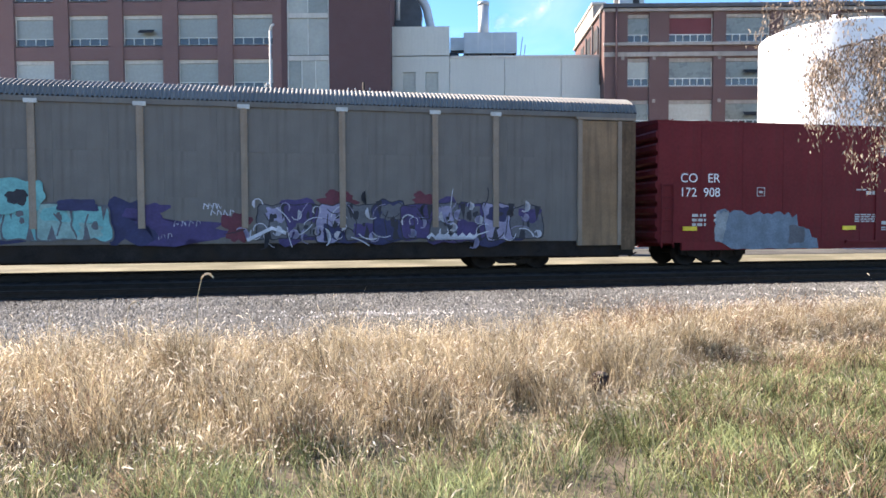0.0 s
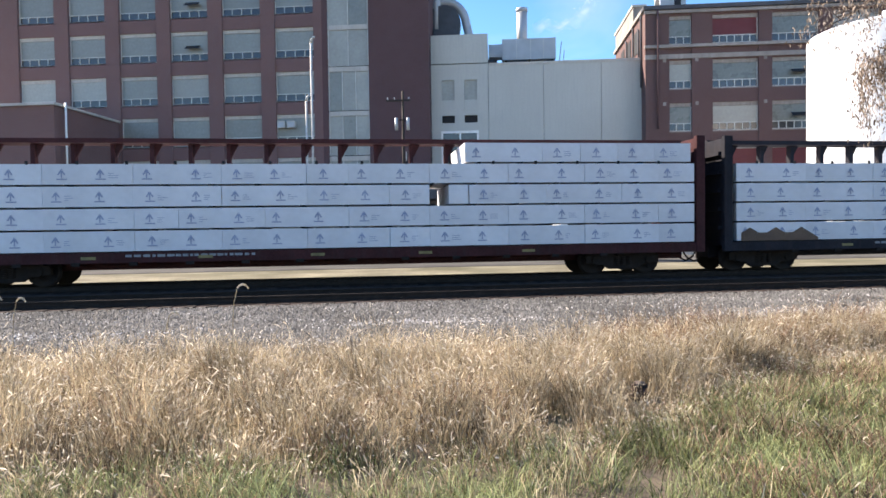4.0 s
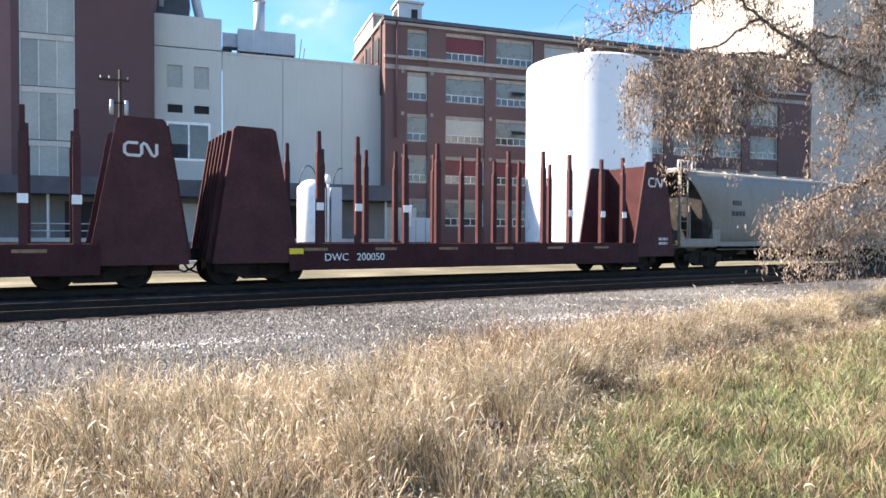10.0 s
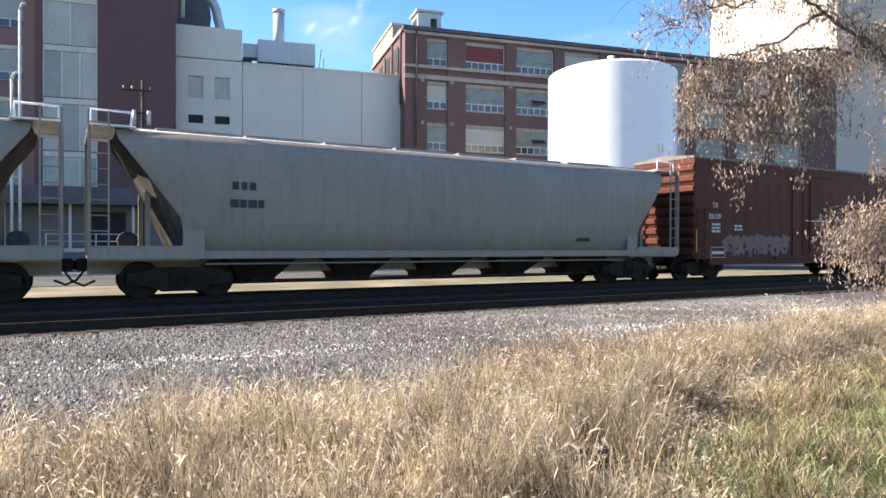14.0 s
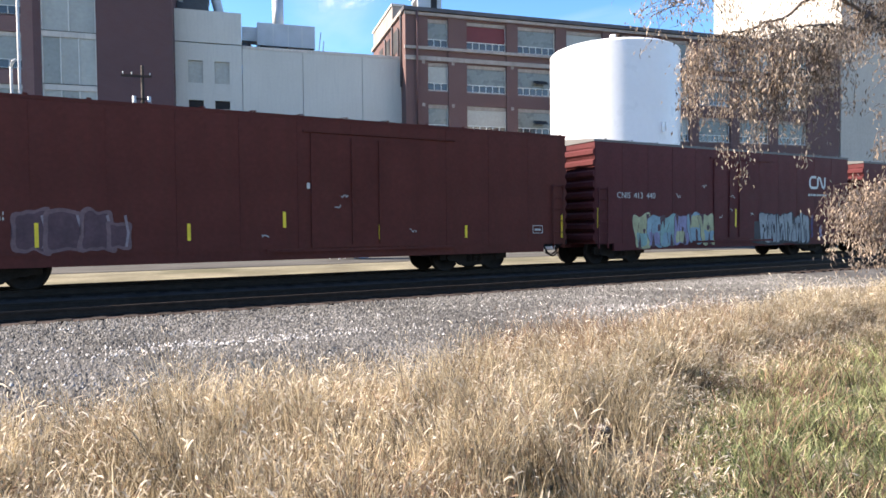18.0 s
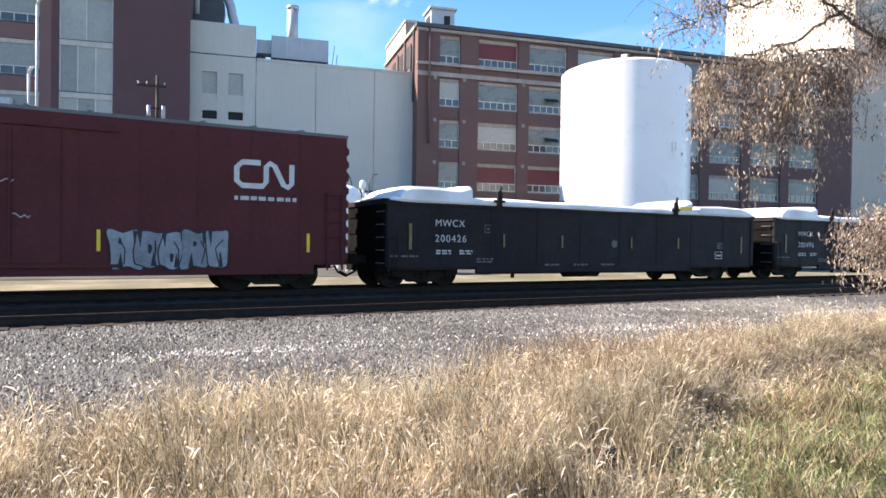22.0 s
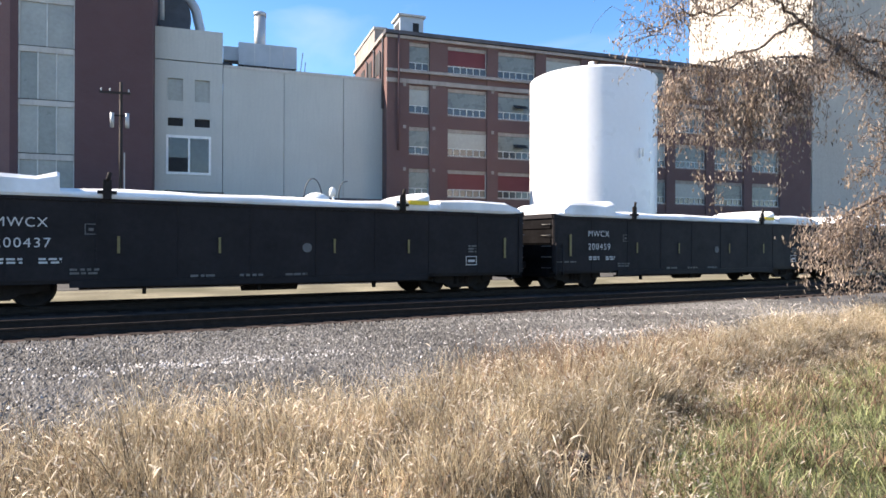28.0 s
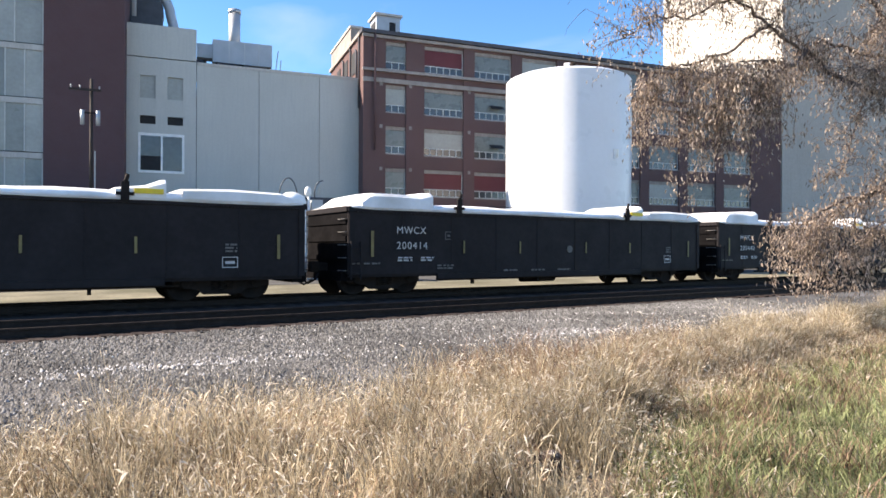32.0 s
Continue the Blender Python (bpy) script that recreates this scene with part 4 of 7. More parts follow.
WHEELSET, SIDE_FRAME, BOLSTER = make_wheelset(), make_side_frame(), make_springs()


def truck(car, x):
    tr = part("truck", BOLSTER, None, car, "dark cast-steel four-wheel truck", pose(x, 0, 0))
    for y in (-1.0, 1.0):
        part("side_frame", SIDE_FRAME, None, tr, at=pose(0, y, 0))
    for s in (-1, 1):
        w = part("wheelset", WHEELSET, None, tr, at=pose(0.89 * s, 0, WHEEL_R))
        WHEELS[s].append(w)
    return tr


def coupler_mesh():
    b = B((-0.45, 0.2, -0.09, 0.09, 0.72, 0.95), (0.2, 0.42, -0.16, 0.12, 0.68, 1.0), soft=0.02)
    tube(b, [(-0.1, -0.3, 0.75), (0.1, -0.32, 0.45), (0.35, -0.3, 0.33), (0.6, -0.28, 0.45)], 0.03, 6)
    return mesh_of("coupler", b, M["steel_dark"])


COUPLER = coupler_mesh()


def new_car(name, a, b, label, category, trucks, group=""):
    """An empty car between a and b metres of the train; trucks are places along the train."""
    car = tagged(new(name), label, category, group)
    c = (a + b) / 2
    TRAIN.append((car, c))
    for t in trucks:
        truck(car, t - c)
    part("coupler", COUPLER, None, car, at=pose((b - a) / 2 + 0.12, 0, 0))
    part("coupler", COUPLER, None, car, at=pose(-(b - a) / 2 - 0.12, 0, 0, 0, 0, 180))
    return car, c, (b - a) / 2


def blob(cx, cz, rx, rz, seed, spikes=0.25, n=40):
    rnd = random.Random(seed)
    ph = [rnd.uniform(0, 6.3) for _ in range(4)]
    pts = []
    for i in range(n):
        a = 2 * math.pi * i / n
        k = 1 + spikes * (0.5 * math.sin(3 * a + ph[0]) + 0.4 * math.sin(5 * a + ph[1]) + 0.35 * math.sin(9 * a + ph[2])) * 0.7
        # squarer than an ellipse
        c, s = math.cos(a), math.sin(a)
        q = (abs(c) ** 3 + abs(s) ** 3) ** (-1 / 3)
        pts.append((cx + rx * c * q * k, cz + rz * s * q * k))
    return pts


def ribbons(b, lines, w):
    """Flat strokes of half width w along several lines, each piece a hair over the one before."""
    lift = 0.0
    for pts in lines:
        for (x0, z0), (x1, z1) in zip(pts, pts[1:]):
            d = math.hypot(x1 - x0, z1 - z0) or 1
            ux, uz = (x1 - x0) / d * w, (z1 - z0) / d * w
            o = [(x0 - uz - ux * 0.6, z0 + ux - uz * 0.6), (x0 + uz - ux * 0.6, z0 - ux - uz * 0.6), (x1 + uz + ux * 0.6, z1 - ux + uz * 0.6), (x1 - uz + ux * 0.6, z1 + ux + uz * 0.6)]
            b.faces.new([b.verts.new((x, lift, z)) for x, z in o])
            lift -= 0.00004
    return b


HOOKS = (
    ((0.0, 0.9), (0.55, 1.0), (0.25, 0.45), (0.9, 0.6), (0.5, 0.0)),
    ((0.95, 0.75), (0.5, 1.05), (0.1, 0.6), (0.6, 0.35), (0.15, 0.0), (0.9, 0.12)),
    ((0.0, 0.1), (0.35, 0.95), (0.5, 0.3), (0.85, 1.0), (1.1, 0.2)),
    ((0.1, 1.0), (0.0, 0.3), (0.45, -0.05), (0.95, 0.25), (0.7, 0.7), (0.35, 0.5)),
    ((0.2, -0.05), (0.05, 0.75), (0.6, 0.95), (1.05, 0.7), (0.75, 0.1)),
    ((-0.1, 0.55), (0.4, 0.75), (0.3, 0.05), (0.8, 0.4), (1.1, 1.0)))


def strip_line(b, pts, w):
    """One unbroken flat line of half width w."""
    out = stroke(pts, w)
    n = len(pts)
    vs = [b.verts.new((x, 0, z)) for x, z in out]
    for i in range(n - 1):
        b.faces.new((vs[i], vs[i + 1], vs[2 * n - 2 - i], vs[2 * n - 1 - i]))
    return b


def scribble(car, x, z, w, h, y, seed, mat="dull_white"):
    """A thin hand-drawn chalk squiggle."""
    rnd = random.Random(seed)
    pts = [(x + w * i / 6 + rnd.uniform(-0.03, 0.03), z + h * rnd.random()) for i in range(7)]
    return part("chalk_mark", strip_line(bmesh.new(), pts, 0.011), M[mat], car, "thin chalk squiggle", pose(0, y, 0))


def spray(car, shapes, y=-HW):
    """Painted shapes on a car's side: (material, outline), each a hair over the one before."""
    step = min(0.0022, 0.06 / len(shapes))
    for i, (mat, outline, *wide) in enumerate(shapes):
        b = bmesh.new()
        if wide:
            ribbons(b, outline, wide[0])
        else:
            b.faces.new([b.verts.new((x, 0, z)) for x, z in outline])
            bmesh.ops.triangulate(b, faces=b.faces[:])
        ob = part("graffiti", b, M[mat], car, "spray-painted graffiti", pose(0, y - 0.004 - step * i, 0))
        if wide:
            tagged(ob, kind="stuff")


def stroke(pts, w):
    """A brush stroke's outline along pts."""
    left, right = [], []
    for i, p in enumerate(pts):
        a, b = pts[max(i - 1, 0)], pts[min(i + 1, len(pts) - 1)]
        dx, dz = b[0] - a[0], b[1] - a[1]
        d = math.hypot(dx, dz) or 1
        left.append((p[0] - dz / d * w, p[1] + dx / d * w))
        right.append((p[0] + dz / d * w, p[1] - dx / d * w))
    return left + right[::-1]


def wild_letters(x0, x1, z0, z1, n, fill, edge, seed, shade=None):
    """Fat interlocked hooks and arrows, filled and outlined one over the other, that spell nothing."""
    rnd = random.Random(seed)
    n += 2
    w, h = (x1 - x0) / n, z1 - z0
    fat = min(w, h) * 0.14
    rim = max(0.02, fat * 0.24)
    fill = fill if isinstance(fill, tuple) else (fill,)
    out = [(shade or edge, blob((x0 + x1) / 2, (z0 + z1) / 2, (x1 - x0) * 0.5, h * 0.42, seed, 0.3))] if shade else []
    for i in range(n):
        k = rnd.uniform(1.25, 1.75)
        hook, flip, lift = rnd.choice(HOOKS), rnd.choice((0, 1)), rnd.uniform(-0.06, 0.06) * h
        line = [(x0 + w * (i + 0.5 + ((1 - u if flip else u) - 0.5) * k) + rnd.uniform(-0.06, 0.06) * w, z0 + lift + h * (0.1 + 0.8 * v) + rnd.uniform(-0.05, 0.05) * h) for u, v in hook]
        cross = [(x0 + w * (i + 0.5 + (v - 0.5) * k) + rnd.uniform(-0.1, 0.1) * w, z0 + h * (0.15 + 0.7 * (1 - u if flip else u))) for u, v in rnd.choice(HOOKS)]
        out += [(edge, [cross], fat * 0.6 + rim), (fill[(i + 1) % len(fill)], [cross], fat * 0.6)]
        out += [(edge, [line], fat + rim), (fill[i % len(fill)], [line], fat), (edge, [[(x + fat * 0.3, z - fat * 0.3) for x, z in line[1:4]]], rim * 0.35)]
    return out


def slab(cx, cz, rx, rz, seed, rough=0.16):
    """A fat block with bowed sides and rounded corners."""
    rnd = random.Random(seed)
    lean, pts = rnd.uniform(-0.25, 0.25), []
    waves = [(rnd.uniform(0, 6.3), rnd.choice((3, 4, 7))) for _ in range(3)]
    for i in range(44):
        a = 2 * math.pi * i / 44
        c, s = math.cos(a), math.sin(a)
        q = (abs(c) ** 12 + abs(s) ** 12) ** (-1 / 12)
        q *= 1 + rough * sum(math.sin(m * a + ph) for ph, m in waves) / 3
        pts.append((cx + rx * c * q + lean * rz * s, cz + rz * s * q))
    return pts


def block_letters(x0, x1, z0, z1, n, fills, edge, seed, rim=0.03, holes=1):
    """A row of fat overlapping blocks with patches of a second colour, dark rims and slits, that spells nothing."""
    rnd = random.Random(seed)
    w, hz, mid = (x1 - x0) / n, (z1 - z0) / 2, (z0 + z1) / 2
    out = []
    for i in range(n):
        cx, cz = x0 + w * (i + 0.5), mid + rnd.uniform(-0.08, 0.08) * hz
        rx, rz, k = w * rnd.uniform(0.48, 0.62), hz * rnd.uniform(0.8, 1.0), seed * 50 + i
        out += [(edge, slab(cx, cz, rx + rim, rz + rim, k)), (fills[i % len(fills)], slab(cx, cz, rx, rz, k))]
        out.append((fills[(i + 2) % len(fills)], slab(cx + rnd.uniform(-0.3, 0.3) * rx, cz + rnd.choice((-0.5, 0.45)) * rz, rx * 0.62, rz * 0.4, k + 20, 0.3)))
        bite = rnd.choice((-1, 1))
        out.append((edge, [(cx + rx * 0.5 * bite, cz + rz * 1.04), (cx + rx * 0.62 * bite, cz + rz * 0.1), (cx + rx * 0.9 * bite, cz + rz * 1.02)]))
        out.append((edge, [(cx - rx * 0.1 * bite, cz - rz * 1.02), (cx - rx * 0.3 * bite, cz - rz * 0.15), (cx - rx * 0.55 * bite, cz - rz * 1.02)]))
        for _ in range(holes):
            hx, hh = cx + rnd.uniform(-0.4, 0.4) * rx, cz + rnd.uniform(-0.5, 0.5) * rz
            out.append((edge, blob(hx, hh, rx * rnd.uniform(0.07, 0.2), rz * rnd.uniform(0.1, 0.3), k + 9, 0.3, 20)))
        u = cx + rnd.uniform(-0.5, 0.5) * rx
        out.append((edge, stroke([(u, cz - rz * 0.8), (u + rnd.uniform(-0.12, 0.12), cz), (u + rnd.uniform(-0.12, 0.12), cz + rz * 0.5)], rim * 0.5)))
    return out


def bars(car, x, z, w, h, rows, mat="dull_white", y=-HW, seed=1, name="stencil_block"):
    """Small illegible stencilled lines."""
    rnd = random.Random(seed)
    b = bmesh.new()
    for r in range(rows):
        xx = x
        while xx < x + w:
            ww = rnd.uniform(0.08, 0.22)
            box(b, xx, min(xx + ww, x + w), y - 0.005, y - 0.001, z - r * h * 1.7 - h, z - r * h * 1.7)
            xx += ww + rnd.uniform(0.03, 0.07)
    return tagged(part(name, b, M[mat], car, "small stencilled lines"), kind="stuff")


def plate(car, x, z, w, h, mat="dull_white", y=-HW):
    t = 0.02
    return part("data_plate", B((x, x + w, y - 0.006, y - 0.001, z, z + t), (x, x + w, y - 0.006, y - 0.001, z + h - t, z + h), (x, x + t, y - 0.006, y - 0.001, z + t, z + h - t), (x + w - t, x + w, y - 0.006, y - 0.001, z + t, z + h - t), (x + 0.08, x + w - 0.08, y - 0.006, y - 0.001, z + h * 0.35, z + h * 0.6)), M[mat], car, "white outlined data plate")


def stripe(car, x, z, h=0.45, w=0.08, y=-HW, mat="yellow"):
    return part("reflector", B((x - w / 2, x + w / 2, y - 0.008, y - 0.001, z, z + h)), M[mat], car, "yellow reflective stripe")


def box_mark(car, x, z, s=1.0, y=-HW, mat="white"):
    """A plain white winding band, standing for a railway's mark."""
    k = 0.058 * s
    c_shape = [(x + 0.5 * s, z + 0.5 * s), (x + 0.12 * s, z + 0.5 * s), (x, z + 0.38 * s), (x, z + 0.1 * s), (x + 0.12 * s, z), (x + 0.55 * s, z), (x + 0.62 * s, z + 0.1 * s), (x + 0.62 * s, z + 0.42 * s), (x + 0.7 * s, z + 0.5 * s), (x + 0.8 * s, z + 0.45 * s), (x + 1.0 * s, z + 0.05 * s), (x + 1.1 * s, z), (x + 1.18 * s, z + 0.08 * s), (x + 1.18 * s, z + 0.5 * s)]
    out = stroke(c_shape, k)
    b = bmesh.new()
    n = len(c_shape)
    vs = [b.verts.new((px, y - 0.006, pz)) for px, pz in out]
    for i in range(n - 1):
        b.faces.new((vs[i], vs[i + 1], vs[2 * n - 2 - i], vs[2 * n - 1 - i]))
    return part("painted_mark", b, M[mat], car, "white winding painted band")


def ladder(car, x, z0, z1, mat, y=-HW, w=0.42):
    b = bmesh.new()
    for dx in (0, w):
        box(b, x + dx - 0.02, x + dx + 0.02, y - 0.09, y - 0.05, z0, z1)
    z = z0 + 0.15
    while z < z1:
        rod(b, (x, y - 0.07, z), (x + w, y - 0.07, z), 0.014, 6)
        z += 0.38
    for z in (z0 + 0.1, z1 - 0.1):
        for dx in (0, w):
            box(b, x + dx - 0.02, x + dx + 0.02, y - 0.05, y + 0.01, z - 0.02, z + 0.02)
    return part("ladder", b, mat, car)


def end_wall(car, xe, sgn, z0, z1, mat, ribs):
    """A car's end with horizontal pressed ribs."""
    b = bmesh.new()
    prof = [(0.0, z0)]
    for i in range(ribs):
        c, h = z0 + (z1 - z0) * (i + 0.5) / ribs, (z1 - z0) / ribs
        prof += [(0.0, c - h * 0.36), (0.07, c - h * 0.18), (0.07, c + h * 0.18), (0.0, c + h * 0.36)]
    prof.append((0.0, z1))
    rings = [[(xe + sgn * d, y, z) for d, z in prof] + [(xe - sgn * 0.05, y, z1), (xe - sgn * 0.05, y, z0)] for y in (-HW + 0.02, HW - 0.02)]
    loft(b, rings, smooth=False)
    return part("end_wall", b, mat, car, "pressed steel end wall with ribs")


def boxcar(a, b, top, bot, mat, label, trucks, door=(0.42, 0.62), seams=1.2, ribs=9):
    car, c, h = new_car("boxcar", a, b, label, "boxcar", trucks, "train cars")
    bm = B((-h, h, -HW + 0.01, HW - 0.01, bot + 0.25, top - 0.12))
    part("body", bm, mat, car)
    # side sheets with shallow pressed posts
    count = round((2 * h - 0.04) / seams)
    wide = (2 * h - 0.04) / count
    sheet = mesh_of("side_sheet", B((0.005, wide - 0.005, -0.0045, 0.0045, bot + 0.27, top - 0.14)), mat)
    for k in range(count):
        for y in (-1, 1):
            part("side_sheet", sheet, None, car, at=pose(-h + 0.02 + k * wide, y * (HW - 0.0045), 0))
    for s in (-1, 1):
        part("side_sill", soften(B((-h + 0.9, h - 0.9, min(s * (HW - 0.02), s * (HW - 0.12)), max(s * (HW - 0.02), s * (HW - 0.12)), bot, bot + 0.27)), 0.01), mat, car)
    part("centre_sill", soften(B((-h, h, -0.3, 0.3, bot + 0.1, bot + 0.24)), 0.01), mat, car)
    roof = bmesh.new()
    ring = [(-HW, top - 0.12), (-HW, top - 0.04), (0, top + 0.1), (HW, top - 0.04), (HW, top - 0.12)]
    loft(roof, [[(x, y, z) for y, z in ring] for x in (-h - 0.03, h + 0.03)], smooth=False)
    x = -h + 0.5
    while x < h:
        for s in (-1, 1):
            v = [roof.verts.new(p) for p in ((x - 0.05, s * HW, top - 0.035), (x + 0.05, s * HW, top - 0.035), (x + 0.05, 0, top + 0.14), (x - 0.05, 0, top + 0.14), (x - 0.05, s * HW, top + 0.0), (x + 0.05, s * HW, top + 0.0))]
            roof.faces.new((v[4], v[5], v[2], v[3]))
            roof.faces.new((v[0], v[1], v[5], v[4]))
        x += 1.25
    part("roof", roof, M["galv"] if mat is M["boxcar_brown"] else M["galv_roof"] if mat is M["boxcar_maroon"] else mat, car, "low-pitched ribbed steel roof")
    if door:
        d0, d1 = -h + 2 * h * door[0], -h + 2 * h * door[1]
        dr = part("door", soften(B((d0, d1, -HW - 0.045, -HW - 0.002, bot + 0.3, top - 0.5)), 0.01), mat, car, "sliding plug door")
        part("door_rail", B((d0 - 1.2, d1 + 1.2, -HW - 0.07, -HW - 0.002, bot + 0.2, bot + 0.28)), mat, car)
        part("door_rail", B((d0 - 0.2, d1 + 1.2, -HW - 0.06, -HW - 0.002, top - 0.47, top - 0.42)), mat, car)
        for f in (0.35, 0.6):
            x = d0 + (d1 - d0) * f
            part("lock_bar", B((x, x + 0.05, -HW - 0.09, -HW - 0.046, bot + 0.4, top - 0.6)), mat, dr)
    for s in (-1, 1):
        end_wall(car, s * h, s, bot + 0.3, top - 0.3, mat, ribs)
    ladder(car, -h + 0.12, bot + 0.1, bot + 2.2, mat)
    ladder(car, h - 0.55, bot + 0.1, bot + 2.2, mat)
    return car, c, h


# covered car carrier
car, c, h = new_car("car_carrier", -17.3, 10.25, "long grey car carrier with ribbed roof and graffiti", "rail car", (-14.0, 6.27), "train cars")
part("floor_frame", soften(B((-h, h, -1.45, 1.45, 0.42, 0.9), (-h, h, -0.4, 0.4, 0.3, 0.5)), 0.02), M["steel_dark"], car)
panels = mesh_of("side_panel", B((0.002, 1.438, -0.02, 0.0, 0.0, 1.306), soft=0.002), M["galv"])
for i in range(18):
    x = -h + 0.2 + i * 1.44
    if x + 1.44 < h - 1.9:
        for k in range(3):
            part("side_panel", panels, None, car, at=pose(x, -HW + 0.03, 0.92 + k * 1.31))
part("far_side", B((-h, h, HW - 0.05, HW - 0.02, 0.9, 4.85)), M["galv"], car)
part("inner_wall", B((-h + 0.05, h - 1.7, -HW + 0.035, -HW + 0.05, 0.9, 4.85)), M["galv"], car)
for px in (-15.9, -13.1, -10.3, -7.52, -4.75, -1.95, 0.85, 3.65, 5.56):
    part("post", soften(B((px - c - 0.09, px - c + 0.09, -HW - 0.07, -HW + 0.03, 1.35, 4.88)), 0.01), M["post_tan"], car, "tan side post")
    part("bracket", B((px - c - 0.17, px - c + 0.17, -HW - 0.075, -HW + 0.03, 4.78, 4.9)), M["dull_white"], car)
part("top_rail", soften(B((-h, h, -HW - 0.05, -HW + 0.05, 4.83, 4.98)), 0.01), M["galv"], car)
roof = bmesh.new()
n = 2 * int(2 * h / 0.25)
rings = []
for i in range(n * 2 + 1):
    up_ = 0.045 if i % 2 else 0.0
    for dx in (0.0, 0.03):
        xx = -h + i * h / n + dx
        rings.append([(xx, y, z + up_) for y, z in ((-HW - 0.05, 4.98), (-HW + 0.1, 5.28), (-1.0, 5.5), (0, 5.62), (1.0, 5.5), (HW, 5.2), (HW, 4.9))])
vs = [[roof.verts.new(p) for p in r] for r in rings]
for p, q in zip(vs, vs[1:]):
    for i in range(6):
        roof.faces.new((p[i], p[i + 1], q[i + 1], q[i]))
roof.faces.new(vs[0])
roof.faces.new(vs[-1])
part("roof", roof, M["galv_roof"], car, "corrugated galvanised roof")
dr = part("end_door", soften(B((h - 1.83, h - 0.505, -HW - 0.03, -HW + 0.1, 0.75, 4.72)), 0.02), M["door_ochre"], car, "rust-stained ochre corner door")
part("door_edge", soften(B((h - 1.98, h - 1.84, -HW - 0.06, -HW + 0.1, 0.75, 4.75)), 0.02), M["post_tan"], dr)
part("door_edge", soften(B((h - 0.63, h - 0.5, -HW - 0.06, -HW - 0.031, 0.75, 4.74)), 0.01), M["post_tan"], dr)
part("corner_panel", soften(B((h - 0.495, h - 0.02, -HW - 0.05, HW - 0.05, 0.6, 4.72)), 0.02), M["rust_panel"], dr, "rusty brown corner panel")
part("head_rail", soften(B((h - 2.05, h - 0.02, -HW - 0.07, -HW + 0.1, 4.752, 4.83)), 0.01), M["post_tan"], dr)
for z in (1.2, 2.2, 3.2, 4.2):
    part("hinge", B((h - 1.2, h - 0.6, -HW - 0.045, -HW - 0.03, z, z + 0.05)), M["door_ochre"], dr)
part("end_panel", B((h - 0.5, h - 0.03, -HW + 0.1, HW - 0.1, 4.73, 5.25)), M["galv_roof"], car)
g = -c


sh = [("gpurple", blob(g - 3.9, 1.25, 1.3, 0.35, 3, 0.5)), ("gblue", blob(g - 5.3, 1.5, 0.8, 0.6, 5, 0.5)), ("gpurple", blob(g - 4.6, 1.75, 0.5, 0.3, 6, 0.6)), ("gpurple", blob(g - 0.2, 1.55, 1.0, 0.6, 8, 0.4)), ("gblue", blob(g + 1.6, 1.35, 1.3, 0.5, 9, 0.4)), ("gpurple", blob(g + 3.6, 1.5, 1.0, 0.65, 10, 0.4)), ("gred", blob(g + 0.7, 2.2, 0.5, 0.22, 12, 0.5)), ("gred", blob(g + 3.3, 2.2, 0.35, 0.2, 13, 0.5)), ("gred", blob(g - 2.2, 1.4, 0.35, 0.4, 15, 0.5)), ("gblue", blob(g + 5.6, 1.35, 1.3, 0.5, 14, 0.35))]
sh += block_letters(g - 1.6, g + 7.0, 0.95, 2.12, 10, ("gsteel", "gpurple", "glilac", "gsteel", "gblue", "gpurple"), "gblack", 41, 0.03, 2)
rg = random.Random(4)
for k in range(70):
    x, z = g + rg.uniform(-2.0, 6.9), rg.uniform(0.98, 2.05)
    turn, step, pts = rg.uniform(0, 6.3), rg.uniform(-0.9, 0.9), [(x, z)]
    for j in range(6):
        pts.append((pts[-1][0] + 0.1 * math.cos(turn + step * j), pts[-1][1] + 0.1 * math.sin(turn + step * j)))
    sh.append((rg.choice(("gwhite", "gwhite", "glilac", "gblack")), stroke(pts, rg.uniform(0.007, 0.018))))
spray(car, sh)
spray(car, [("gwhite", stroke([(g + 3.4 + j * 0.12, 1.02 + 0.12 * (j % 2)) for j in range(14)], 0.05)), ("gwhite", stroke([(g - 1.9, 1.0), (g - 1.2, 1.35), (g - 0.8, 1.2)], 0.05))], -HW - 0.09)
spray(car, [("gblue", blob(g - 7.6, 1.5, 2.2, 0.5, 71, 0.3))] + block_letters(g - 10.8, g - 5.6, 0.95, 2.1, 6, ("gteal", "gmint", "gteal"), "gsteel", 5, 0.045, 2) + [("gteal", slab(g - 7.9, 2.25, 0.62, 0.45, 77)), ("gblack", blob(g - 7.9, 2.22, 0.26, 0.2, 78, 0.3)), ("gblue", slab(g - 6.4, 2.0, 0.5, 0.16, 79))])
for k, (x, z, w) in enumerate(((-4.6, 1.05, 0.7), (-3.9, 1.4, 0.8), (-3.1, 1.9, 0.5), (-2.9, 1.72, 0.7))):
    for q in range(4):
        xx = g + x + q * w / 4
        spray(car, [("gwhite", stroke([(xx, z), (xx + 0.03, z + 0.16), (xx + 0.09, z + rg.uniform(0, 0.16)), (xx + 0.12, z + rg.uniform(-0.02, 0.1))], 0.016))])

# red boxcar
car, c, h = boxcar(11.05, 29.55, 4.86, 0.55, M["boxcar_red"], "bright red boxcar with white numbers and silver graffiti", (13.4, 26.6), (0.45, 0.6), 1.55)
letters("CO   ER", 0.42, 11.85 - c, -HW - 0.012, 2.8, M["white"], car, label="white stencilled letters")
letters("172  908", 0.42, 11.83 - c, -HW - 0.012, 2.33, M["white"], car, label="white stencilled numbers")
